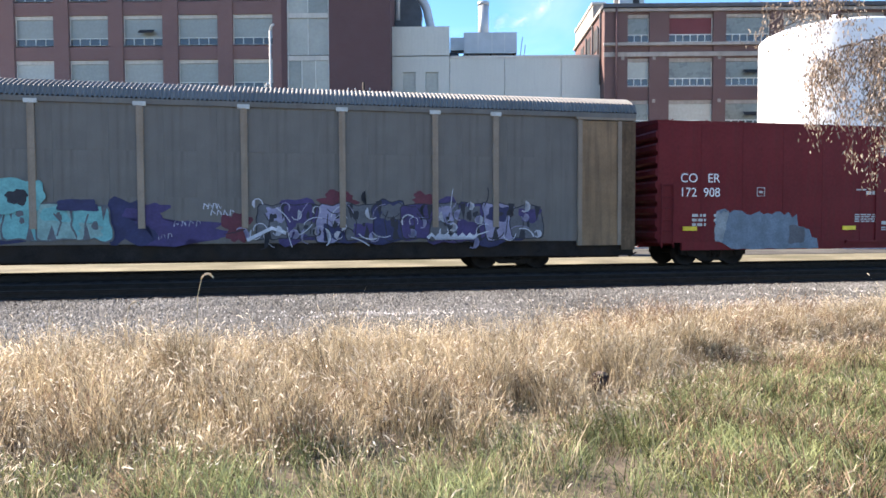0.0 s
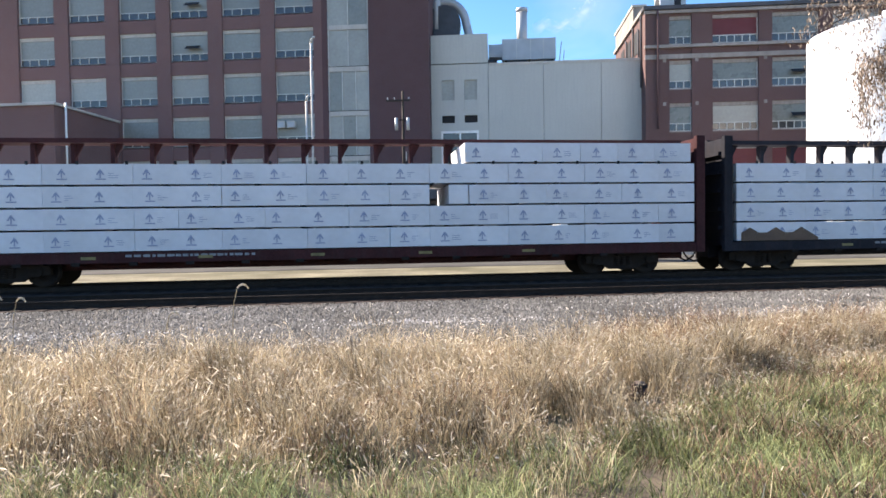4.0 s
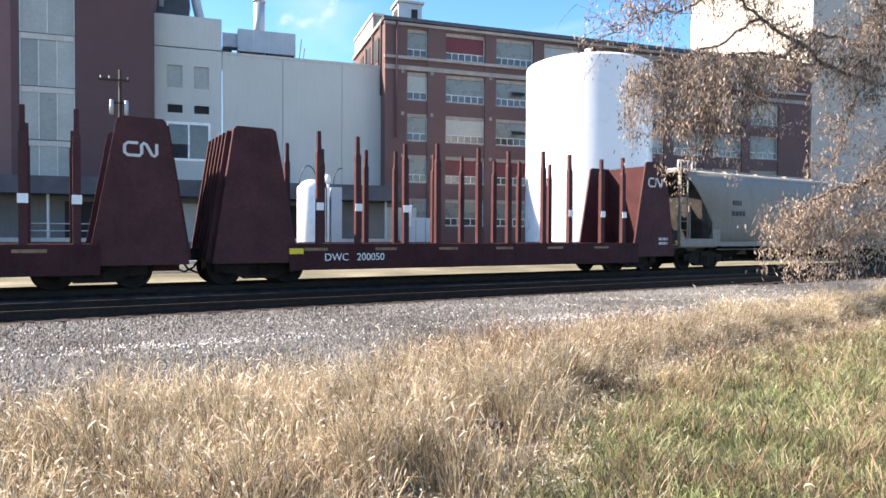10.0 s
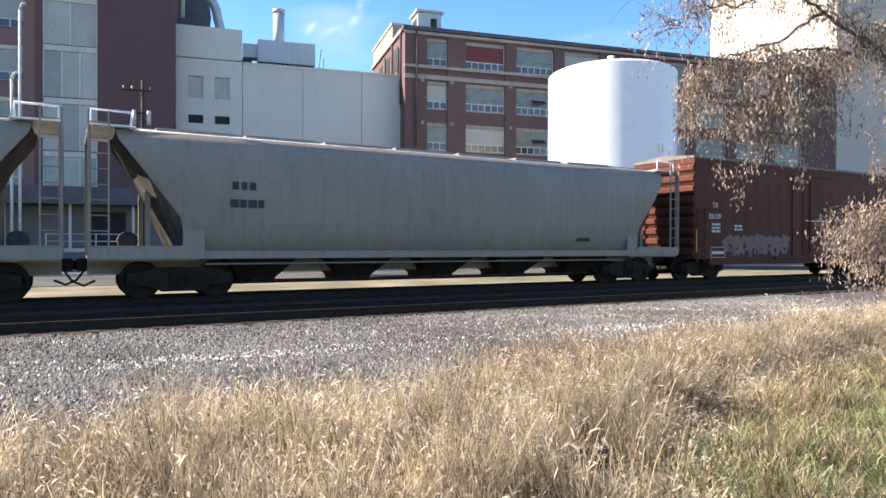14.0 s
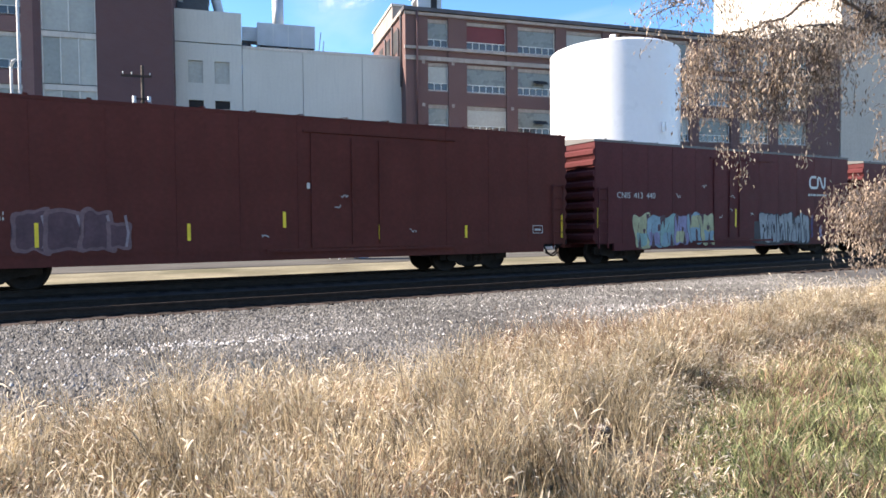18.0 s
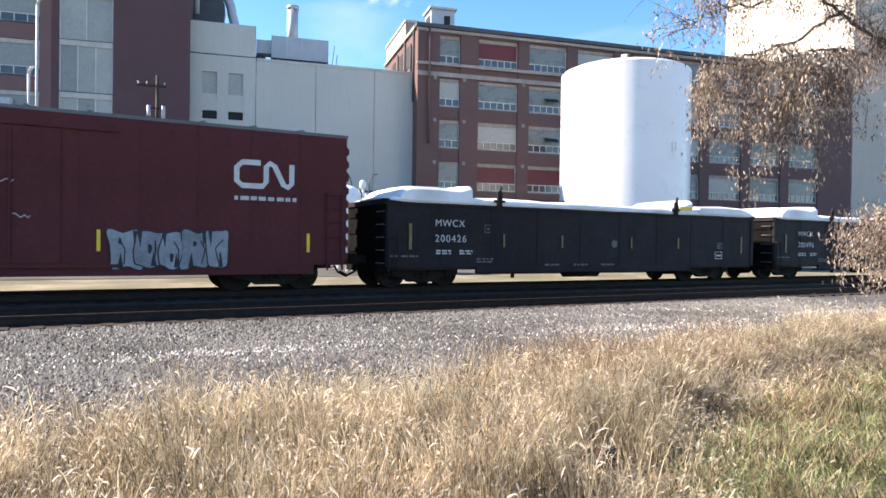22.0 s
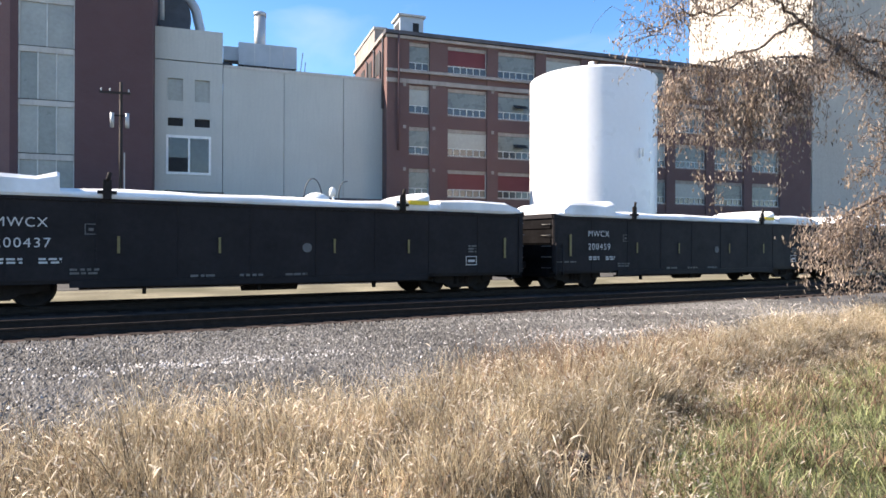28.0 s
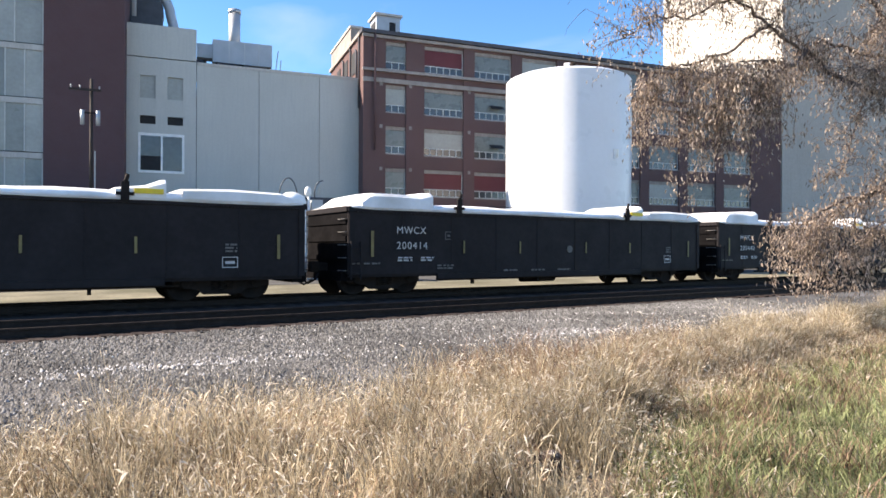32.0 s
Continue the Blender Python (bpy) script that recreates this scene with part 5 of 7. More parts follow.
bars(car, 12.3 - c, 1.75, 0.5, 0.09, 3, seed=2)
bars(car, 13.1 - c, 1.75, 0.4, 0.09, 2, seed=3)
bars(car, 19.5 - c, 4.15, 1.1, 0.055, 4, "dull_white", -HW - 0.05, 4)
for k, (x, z, w, n) in enumerate(((18.6, 2.62, 0.4, 1), (18.55, 1.75, 0.9, 4), (20.2, 2.3, 0.2, 3), (20.9, 2.75, 0.5, 1), (21.3, 1.75, 0.35, 2), (19.6, 1.3, 0.9, 2), (25.9, 2.6, 0.35, 5), (26.9, 2.6, 0.3, 7))):
    bars(car, x - c, z, w, 0.045, n, "dull_white", -HW - 0.05 if 19.3 < x < 22.2 else -HW, 170 + k)
plate(car, 14.7 - c, 2.35, 0.3, 0.3)
plate(car, 27.1 - c, 1.3, 0.35, 0.32)
for x in (11.95, 18.05, 27.95):
    part("reflector", B((x - c, x - c + 0.5, -HW - 0.052, -HW - 0.046 if 18.4 < x < 22 else -HW - 0.001, 1.2, 1.34)), M["yellow"], car, "yellow reflective stripe")
rg = random.Random(17)
ragged = [(13.2 + 0.16 * i, 1.84 + rg.uniform(-0.1, 0.1) - 0.0004 * i * i) for i in range(20)] + [(16.3, 1.35), (16.55, 1.2), (16.75, 1.22), (16.85, 0.95), (17.05, 0.92), (17.12, 0.57)]
ragged += [(17.0 - 0.25 * i, 0.57 + rg.uniform(-0.02, 0.02)) for i in range(14)] + [(13.4, 0.8), (13.15, 0.85), (13.25, 1.2), (13.12, 1.5)]
spray(car, [("gsky", [(x - c, z) for x, z in ragged]), ("gsilver", slab(13.36 - c, 1.35, 0.2, 0.48, 93, 0.3)), ("gsteel", slab(16.25 - c, 1.05, 0.3, 0.3, 94, 0.3))] + block_letters(21.8 - c, 27.4 - c, 0.7, 1.98, 7, ("gsilver", "ggrey", "gsky", "gsilver", "ggrey"), "gsteel", 7, 0.03))
for k, (x, z) in enumerate(((19.0, 2.55), (20.3, 1.95), (20.9, 2.1), (21.2, 1.5), (19.6, 1.5))):
    bars(car, x - c, z, 0.35, 0.12, 1, "dull_white", -HW - 0.05 if 19.3 < x < 22.2 else -HW, 70 + k)


# centrebeam lumber cars
def bundle_mesh(w):
    b = B((-w / 2 + 0.005, w / 2 - 0.005, -HW - 0.03, HW - 0.25, 0.02, 0.598), soft=0.025)
    return mesh_of("wrapped_load", b, M["wrap"])


BUNDLE, BUNDLE_SHORT, BUNDLE_LONG = bundle_mesh(1.215), bundle_mesh(0.6), bundle_mesh(2.43)


def centrebeam(a, b, load0, load1, mat, trucks, rows, gaps, label, tarp_at=None):
    car, c, h = new_car("lumber_car", a, b, label, "rail car", trucks, "train cars")
    part("deck", soften(B((-h, h, -HW, HW, 0.86, 1.0), (-h, h, -0.35, 0.35, 0.45, 0.86)), 0.015), mat, car)
    for s in (-1, 1):
        part("side_sill", soften(B((-h, h, s * HW - 0.06, s * HW + 0.06, 0.7, 0.98)), 0.01), mat, car)
        part("bulkhead", soften(B((s * h - 0.14, s * h + 0.14, -HW - 0.08, -HW + 0.1, 0.7, 4.4), (s * h - 0.14, s * h + 0.14, HW - 0.1, HW + 0.08, 0.7, 4.4), (s * h - 0.05, s * h + 0.05, -HW, HW, 0.9, 4.35)), 0.015), mat, car, "tall end bulkhead")
        part("bulkhead_rib", B(*[(s * h + (0.06 if s > 0 else -0.2), s * h + (0.2 if s > 0 else -0.06), -1.35, 1.35, z, z + 0.12) for z in (1.4, 2.0, 2.6, 3.2, 3.8)]), mat, car)
    part("top_chord", soften(B((-h, h, -0.35, 0.35, 4.28, 4.42)), 0.015), mat, car)
    x = -h + 1.0
    while x < h - 0.5:
        posts = bmesh.new()
        box(posts, x - 0.06, x + 0.06, -0.12, 0.12, 1.0, 4.285)
        part("centre_post", posts, mat, car)
        part("post_gusset", prism(bmesh.new(), [(x + 0.06, 4.28), (x + 0.3, 4.28), (x + 0.06, 3.85)], -0.03, 0.03), mat, car)
        x += 1.14
    k = 0
    marks, pads = bmesh.new(), bmesh.new()
    for r in range(5):
        lo, hi = rows[r]
        x, wait = lo + 0.6, False
        while x < hi - 0.3:
            if not any(r == q and g0 < x < g1 for q, g0, g1 in gaps):
                pair = x + 1.215 < hi - 0.3 and not any(r == q and g0 < x + 1.215 < g1 for q, g0, g1 in gaps)
                if wait:
                    wait = False
                else:
                    wait = pair and random.random() < 0.85
                    part("wrapped_load", BUNDLE_LONG if wait else BUNDLE, None, car, "white plastic-wrapped lumber bundle" if k == 0 else "", pose(x - c + (0.6075 if wait else 0), random.uniform(-0.012, 0.012), 1.01 + 0.636 * r, 0, 0, random.uniform(-0.15, 0.15)))
                zx, zz = x - c - 0.2 + random.uniform(-0.12, 0.12), 1.01 + 0.636 * r + 0.2
                ym = -HW - 0.05
                for q in (-1, 1):
                    prism(marks, [(zx + q * 0.005, zz + 0.26), (zx + q * 0.11, zz + 0.1), (zx + q * 0.075, zz + 0.08), (zx + q * 0.005, zz + 0.18)], ym, ym + 0.003)
                box(marks, zx - 0.018, zx + 0.018, ym + 0.001, ym + 0.003, zz, zz + 0.2)
                box(marks, zx - 0.13, zx + 0.15, ym, ym + 0.003, zz - 0.05, zz - 0.015)
                if random.random() < 0.6:
                    for q in range(3):
                        box(marks, zx + 0.22, zx + random.uniform(0.3, 0.5), ym, ym + 0.003, zz + 0.12 - q * 0.06, zz + 0.135 - q * 0.06)
                k += 1
            elif not any(r == q and g0 < x - 1.215 < g1 for q, g0, g1 in gaps) and r == 2 and load0 < 50:
                part("wrapped_load", BUNDLE_SHORT, None, car, at=pose(x - c + 0.28, 0, 1.01 + 0.636 * r))
            x += 1.215
        for q in range(int((hi - lo) / 1.3)):
            xx = lo - c + 0.4 + q * 1.3
            box(pads, xx, xx + 0.12, -HW - 0.02, HW - 0.3, 1.01 + 0.636 * r - 0.014, 1.01 + 0.636 * r + 0.02)
    tagged(part("printed_mark", marks, M["print"], car, "small dark printed marks on the wrap"), kind="stuff")
    tagged(part("spacer", pads, M["dark"], car, "dark wooden spacers between the layers"), kind="stuff")
    hook = mesh_of("strap_hook", B((-0.04, 0.04, -HW - 0.045, -HW - 0.03, 3.5, 3.6)), M["dark"])
    x = load0 - c + 0.7
    while x < load1 - c:
        part("strap_hook", hook, None, car, at=pose(x, 0, 0))
        x += 1.33
    bars(car, -h + 5.2, 0.93, 3.6, 0.07, 1, "ggrey", -HW - 0.06, 5)
    for q in range(12):
        x = -h + 2.2 + q * (2 * h - 4) / 12
        part("winch", B((x, x + 0.22, -HW - 0.1, -HW - 0.06, 0.62, 0.72)), M["steel_dark"], car)
    for q in range(5):
        part("reflector", B((-h + 4 + q * 3.2, -h + 4.4 + q * 3.2, -HW - 0.066, -HW - 0.06, 0.8, 0.88)), M["dull_yellow"], car)
    if tarp_at:
        t = bmesh.new()
        out = [(tarp_at - c + i * 0.3, 1.03 + (0.42 if i % 3 == 1 else 0.25) * (1 if i < 9 else 0.3)) for i in range(10)]
        prism(t, [(tarp_at - c, 1.02)] + out + [(tarp_at - c + 2.7, 1.02)], -HW - 0.055, -HW - 0.04)
        part("torn_paper", t, M["tarp"], car, "torn brown wrapping paper")
    return car


full1 = (30.75, 52.55)
centrebeam(30.15, 52.8, 30.75, 52.5, M["beam_maroon"], (31.9, 50.4), [full1, full1, full1, full1, (45.2, 52.55)], [(2, 44.0, 44.9)], "maroon centrebeam flatcar loaded with white wrapped lumber")
full2 = (54.05, 75.8)
centrebeam(53.75, 76.0, 54.05, 75.7, M["beam_blue"], (55.3, 73.4), [full2, full2, full2, full2, (64.1, 75.8)], [(3, 66.2, 67.4), (2, 62.6, 63.7)], "dark centrebeam flatcar loaded with white wrapped lumber", 54.2)

# black tank car
car, c, h = new_car("tank_car", 77.0, 88.9, "glossy black railway tank car with white numbers", "tank car", (78.45, 87.3), "train cars")
R0, Z0 = 1.42, 2.3
bm = bmesh.new()
xs0 = [(-h + 0.3, 0.05), (-h + 0.33, 0.55), (-h + 0.4, 0.95), (-h + 0.52, 1.22), (-h + 0.7, 1.37), (-h + 0.85, 1.42)]
prof = xs0 + [(-3.2, 1.42), (-3.19, 1.432), (-3.16, 1.432), (-3.15, 1.42), (0, 1.42), (0.02, 1.432), (0.06, 1.432), (0.08, 1.42), (3.2, 1.42)] + [(-x, r) for x, r in xs0[::-1]]
loft(bm, [[(x, r * math.cos(a), Z0 + r * math.sin(a)) for a in [2 * math.pi * i / 48 for i in range(48)]] for x, r in prof])
part("tank_shell", bm, M["tank_black"], car)
for q in (-1, 1):
    part("stub_sill", soften(B((min(q * h, q * (h - 2.6)), max(q * h, q * (h - 2.6)), -0.5, 0.5, 0.6, 1.0)), 0.02), M["steel_dark"], car)
    part("end_deck", soften(B((min(q * (h - 0.1), q * (h - 2.4)), max(q * (h - 0.1), q * (h - 2.4)), -1.3, 1.3, 1.002, 1.06)), 0.01), M["steel_dark"], car)
    part("saddle", B((min(q * (h - 1.6), q * (h - 2.2)), max(q * (h - 1.6), q * (h - 2.2)), -1.1, 1.1, 1.062, 1.5)), M["tank_black"], car)
    part("end_handrail", tube(bmesh.new(), [(q * (h - 0.15), -1.25, 1.06), (q * (h - 0.15), -1.25, 1.75), (q * (h - 0.15), 1.25, 1.75), (q * (h - 0.15), 1.25, 1.06)], 0.022, 6), M["steel_dark"], car)
for k in range(14):
    part("pipe_hanger", B((-3.0 + k * 0.46, -2.97 + k * 0.46, -0.72, -0.69, 0.6, 0.95)), M["steel_dark"], car)
part("platform", soften(B((-1.1, 1.1, -0.8, 0.8, 3.66, 3.72)), 0.01), M["steel_dark"], car)
for y in (-0.75, 0.75):
    part("handrail", tube(bmesh.new(), [(-0.9, y, 3.7), (-0.9, y, 4.45), (0.4, y, 4.45), (0.4, y, 3.7)], 0.025, 6), M["steel_dark"], car)
part("mid_rail", tube(bmesh.new(), [(-0.9, -0.75, 4.1), (0.4, -0.75, 4.1)], 0.02, 6), M["steel_dark"], car)
part("manway", rod(rod(bmesh.new(), (0, 0, 3.6), (0, 0, 3.95), 0.3, 18), (1.3, 0, 3.6), (1.3, 0, 3.85), 0.12, 12), M["tank_black"], car)
part("side_handrail", tube(bmesh.new(), [(-h + 1.5, -1.5, 0.92), (h - 1.5, -1.5, 0.92)], 0.025, 6), M["steel_dark"], car)
part("pipe_rail", tube(tube(bmesh.new(), [(-2.6, -0.7, 0.6), (2.6, -0.7, 0.6)], 0.04, 6), [(-2.2, 0.7, 0.55), (2.6, 0.7, 0.55)], 0.03, 6), M["steel_dark"], car)
part("valve", rod(B((-0.25, 0.25, -0.25, 0.25, 0.55, 0.95)), (0, 0, 0.4), (0, 0, 0.9), 0.12, 10), M["steel_dark"], car)
part("ladder", tube(tube(bmesh.new(), [(-0.2, -1.5, 0.9), (-0.2, -1.47, 2.3), (-0.2, -0.9, 3.6)], 0.025, 6), [(0.25, -1.5, 0.9), (0.25, -1.47, 2.3), (0.25, -0.9, 3.6)], 0.025, 6), M["tank_black"], car)
yt = -R0
letters("CRGX 5676", 0.35, 78.75 - c, yt - 0.02, 1.95, M["white"], car, label="white stencilled letters")
bars(car, 78.8 - c, 1.83, 1.7, 0.05, 2, "ggrey", yt + 0.0, 21)
for x0, z0, w, n in ((81.5, 1.72, 0.85, 2), (83.05, 2.0, 0.95, 4), (85.5, 1.85, 0.4, 1), (86.9, 2.3, 0.9, 3)):
    bars(car, x0 - c, z0, w, 0.06, n, "ggrey", yt + 0.005, int(x0 * 10))
for x, z, hh in ((77.75, 1.6, 0.8), (81.15, 1.95, 0.42), (83.85, 1.95, 0.42), (85.8, 1.95, 0.42), (88.05, 1.6, 0.75)):
    stripe(car, x - c, z, hh, 0.09, yt + (0.03 if abs(x - c) > 4.9 else 0.0))


# stake flatcars with end bulkheads
def stake_car(a, b, trucks, seed, label, stakes):
    car, c, h = new_car("stake_flatcar", a, b, label, "rail car", trucks, "train cars")
    rnd = random.Random(seed)
    part("deck", soften(B((-h, h, -HW + 0.02, HW - 0.02, 0.95, 1.12), (-h, h, -0.35, 0.35, 0.4, 0.95)), 0.02), M["flat_brown"], car)
    for s in (-1, 1):
        # darker maroon here paints the shadow along the deck's side
        part("side_sill", B((-h + 2.0, h - 2.0, s * HW - 0.05, s * HW + 0.05, 0.4, 1.15), soft=0.015), M["beam_maroon"], car)
        bk = part("bulkhead", soften(prism(bmesh.new(), [(s * (h + 0.06), 0.64), (s * (h - 0.04), 0.64), (s * (h - 0.62), 4.26), (s * (h - 0.52), 4.26)], -HW + 0.02, HW - 0.02), 0.01), M["flat_brown"], car, "tall sloping steel end bulkhead")
        for y in (-1, 1):
            out = [(s * (h + 0.06), 0.62), (s * (h - 2.28), 0.62), (s * (h - 1.62), 4.22), (s * (h - 1.52), 4.3), (s * (h - 0.56), 4.3), (s * (h - 0.48), 4.2)]
            part("gusset", soften(prism(bmesh.new(), out, *sorted((y * HW, y * (HW - 0.07)))), 0.01), M["flat_brown"], bk, "tapered side gusset plate")
        for y in (-1.15, -0.7, -0.23, 0.23, 0.7, 1.15):
            part("rib", prism(bmesh.new(), [(s * (h + 0.062), 0.7), (s * (h + 0.17), 0.75), (s * (h - 0.38), 4.2), (s * (h - 0.51), 4.2)], y - 0.05, y + 0.05), M["flat_brown"], bk)
    for i, x0 in enumerate((2.75, 3.93, 5.5, 6.63, 8.18, 9.38, 10.86, 12.05, 13.59, 14.67)):
        x = stakes - c + x0 * 1.01
        for y in (-1, 1):
            st = bmesh.new()
            y0, y1 = sorted((y * (HW - 0.13), y * (HW + 0.03)))
            hh = 4.32 + rnd.uniform(-0.12, 0.08)
            loft(st, [[(x - w, y0 + k * (y < 0) * 0.5, z), (x + w, y0 + k * (y < 0) * 0.5, z), (x + w, y1 - k * (y > 0) * 0.5, z), (x - w, y1 - k * (y > 0) * 0.5, z)] for w, k, z in ((0.088, 0.0, 0.6), (0.084, 0.04, 3.72), (0.058, 0.1, 3.8), (0.054, 0.12, hh))], smooth=False)
            ob = part("stake", soften(st, 0.012), M["flat_brown"], car, "upright steel stake")
            if y < 0 and i in (0, 1, 2, 7, 8, 9):
                part("reflector", B((x - 0.11, x + 0.11, -HW - 0.045, -HW - 0.034, 2.1, 2.32)), M["white"], ob, "white reflector square")
    for k in range(0, 11, 2):
        part("sill_marking", B((-h + 2.4 + k * 1.1, -h + 3.1 + k * 1.1, -HW - 0.06, -HW - 0.051, 0.95, 1.03)), M["door_ochre"], car, "faded yellow marking on the sill")
    part("reflector", B((-h + 1.98, -h + 2.38, -HW - 0.062, -HW - 0.051, 0.86, 1.02)), M["yellow"], car, "yellow reflective stripe")
    return car, c, h


car, c, h = stake_car(90.0, 107.2, (91.0, 105.1), 4, "brown steel stake flatcar with end bulkheads, empty", 89.9)
letters("DWC   200074", 0.3, 93.1 - c, -HW - 0.062, 0.66, M["white"], car, label="white stencilled numbers")
box_mark(car, h - 1.45, 3.35, 0.62, mat="faded")
car, c, h = stake_car(107.9, 125.6, (109.2, 123.9), 6, "brown steel stake flatcar with end bulkheads, empty", 108.0)
letters("DWC   200050", 0.3, 110.9 - c, -HW - 0.062, 0.66, M["white"], car, label="white stencilled numbers")
box_mark(car, h - 1.45, 3.35, 0.62, mat="faded")
bars(car, h - 0.85, 1.35, 0.5, 0.1, 2, "dull_white", -HW, 33)


# covered hoppers
def hopper(a, b, trucks, label, seed):
    car, c, h = new_car("covered_hopper", a, b, label, "hopper car", trucks, "train cars")
    half = [(1.12, 1.0), (1.36, 1.25), (1.5, 1.6), (1.57, 2.0), (1.6, 2.5), (1.6, 3.0), (1.55, 3.45), (1.43, 3.85), (1.2, 4.12), (0.7, 4.24)]
    ring = [(-y, z) for y, z in half] + [(0, 4.28)] + half[::-1]

    def reach(z):
        """How far the body reaches towards the car's end at height z."""
        return h - 0.55 - max(0, 3.95 - max(z, 1.92)) * 0.74
    rings = []
    for f in (-1.0, -0.99, -0.6, -0.3, 0, 0.3, 0.6, 0.99, 1.0):
        rings.append([(f * reach(z), y * (0.97 if abs(f) == 1 else 1), z) for y, z in ring])
    part("body", loft(bmesh.new(), rings, cap=False), M["hop_grey"], car, "smooth curved grey steel body")
    # end sheets carry the shade under the overhang in their colour
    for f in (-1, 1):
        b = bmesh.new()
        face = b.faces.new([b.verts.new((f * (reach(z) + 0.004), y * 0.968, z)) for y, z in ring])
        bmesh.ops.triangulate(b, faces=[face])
        part("slope_sheet", b, M["hop_shade"], car, "sloping end sheet, painted dark for its shade")
    part("side_sill", soften(B((-h, h, -HW - 0.02, -HW + 0.1, 1.0, 1.2), (-h, h, HW - 0.1, HW + 0.02, 1.0, 1.2)), 0.015), M["hop_grey"], car)
    part("end_platform", soften(B((-h, -h + 2.4, -HW + 0.1, HW - 0.1, 0.95, 1.05), (h - 2.4, h, -HW + 0.1, HW - 0.1, 0.95, 1.05), (-h, h, -0.3, 0.3, 0.6, 0.95)), 0.015), M["hop_grey"], car)
    for i in range(-2, 3):
        x = i * 0.1455 * 2 * h
        g = bmesh.new()
        loft(g, [[(x - w, -d, z), (x + w, -d, z), (x + w, d, z), (x - w, d, z)] for w, d, z in ((0.98, 1.3, 1.15), (0.85, 1.15, 0.9), (0.5, 0.6, 0.46), (0.48, 0.6, 0.3))], smooth=False)
        part("outlet_gate", g, M["steel_dark"], car, "dark hopper outlet")
        part("gate_crank", rod(bmesh.new(), (x - 0.1, -0.75, 0.4), (x - 0.1, -0.6, 0.4), 0.07, 8), M["steel_dark"], car)
    part("discharge_pipe", tube(bmesh.new(), [(-h + 3.4, -0.62, 0.36), (h - 3.4, -0.62, 0.36)], 0.055, 8), M["steel_dark"], car, "dark pipe along the outlets")
    part("brake_pipe", tube(bmesh.new(), [(-h + 2.6, -1.3, 0.86), (h - 2.6, -1.3, 0.86)], 0.028, 6), M["hop_grey"], car)
    for s in (-1, 1):
        e = bmesh.new()
        for y in (-HW + 0.04, HW - 0.12):
            box(e, s * h - 0.05 if s > 0 else -h - 0.03, s * h + 0.03 if s > 0 else -h + 0.05, y, y + 0.08, 1.0, 4.1)
        box(e, s * h - 0.05 if s > 0 else -h - 0.03, s * h + 0.03 if s > 0 else -h + 0.05, -HW + 0.04, HW - 0.04, 4.02, 4.1)
        for y in (-0.9, 0.9):
            box(e, s * (h - 1.3) - 0.06, s * (h - 1.3) + 0.06, y - 0.06, y + 0.06, 1.05, 2.7)
        part("end_frame", e, M["hop_grey"], car, "open end frame with posts")
        part("shear_plate", soften(B((min(s * h, s * (h - 2.1)), max(s * h, s * (h - 2.1)), -HW, -HW + 0.06, 1.05, 1.32)), 0.01), M["hop_grey"], car)
        part("brake_reservoir", rod(bmesh.new(), (s * (h - 0.9), -0.6, 1.45), (s * (h - 0.9), 0.5, 1.45), 0.22, 12), M["hop_shade"], car)
        for y in (-1.52, 1.46):
            sheet = prism(bmesh.new(), [(s * (h - 2.55), 1.05), (s * (h - 2.05), 1.05), (s * (h - 2.05), 1.95), (s * (h - 2.2), 2.1), (s * (h - 2.55), 2.1)], y, y + 0.06)
            part("bolster_web", sheet, M["hop_grey"], car)
        ld = bmesh.new()
        for dx in (0.0, 0.42):
            box(ld, s * (h - 0.2) + dx - 0.23, s * (h - 0.2) + dx - 0.19, -HW - 0.02, -HW + 0.02, 1.1, 4.45)
        for k in range(9):
            rod(ld, (s * (h - 0.2) - 0.21, -HW, 1.3 + k * 0.36), (s * (h - 0.2) + 0.21, -HW, 1.3 + k * 0.36), 0.016, 6)
        part("ladder", ld, M["hop_grey"], car)
        pf = bmesh.new()
        box(pf, min(s * h, s * (h - 1.0)), max(s * h, s * (h - 1.0)), -1.4, 1.4, 4.14, 4.18)
        tube(pf, [(s * (h - 0.9), -1.35, 4.1), (s * (h - 0.9), -1.35, 4.5), (s * (h - 0.05), -1.35, 4.5), (s * (h - 0.05), -1.35, 4.0)], 0.03, 6)
        part("roof_platform", pf, M["cover"], car, "pale end platform and grab rail")
    rw = bmesh.new()
    box(rw, -h + 0.6, h - 0.6, -0.35, 0.35, 4.29, 4.33)
    part("running_board", rw, M["galv_roof"], car, "roof walkway")
    for k in range(7):
        part("hatch", B((-h + 1.5 + k * 2.2, -h + 3.4 + k * 2.2, -0.9, -0.45, 4.12, 4.27), soft=0.02), M["hop_grey"], car, "long roof hatch")
    part("roof_rail", tube(bmesh.new(), [(-h + 0.95, -1.27, 4.11), (h - 0.95, -1.27, 4.11)], 0.018, 6), M["cover"], car)
    part("placard", B((h - 4.9, h - 4.35, -1.56, -1.53, 1.5, 1.62)), M["dark"], car, "small dark placard")
    bars(car, -h + 3.2, 2.95, 0.6, 0.2, 1, "gblack", -1.615, seed)
    bars(car, -h + 3.15, 2.5, 0.9, 0.2, 1, "gblack", -1.615, seed + 1)
    return car


hopper(126.0, 145.0, (128.0, 143.0), "pale grey covered hopper car with dark outlets", 51)
hopper(145.55, 165.05, (147.6, 163.0), "pale grey covered hopper car with dark outlets", 53)

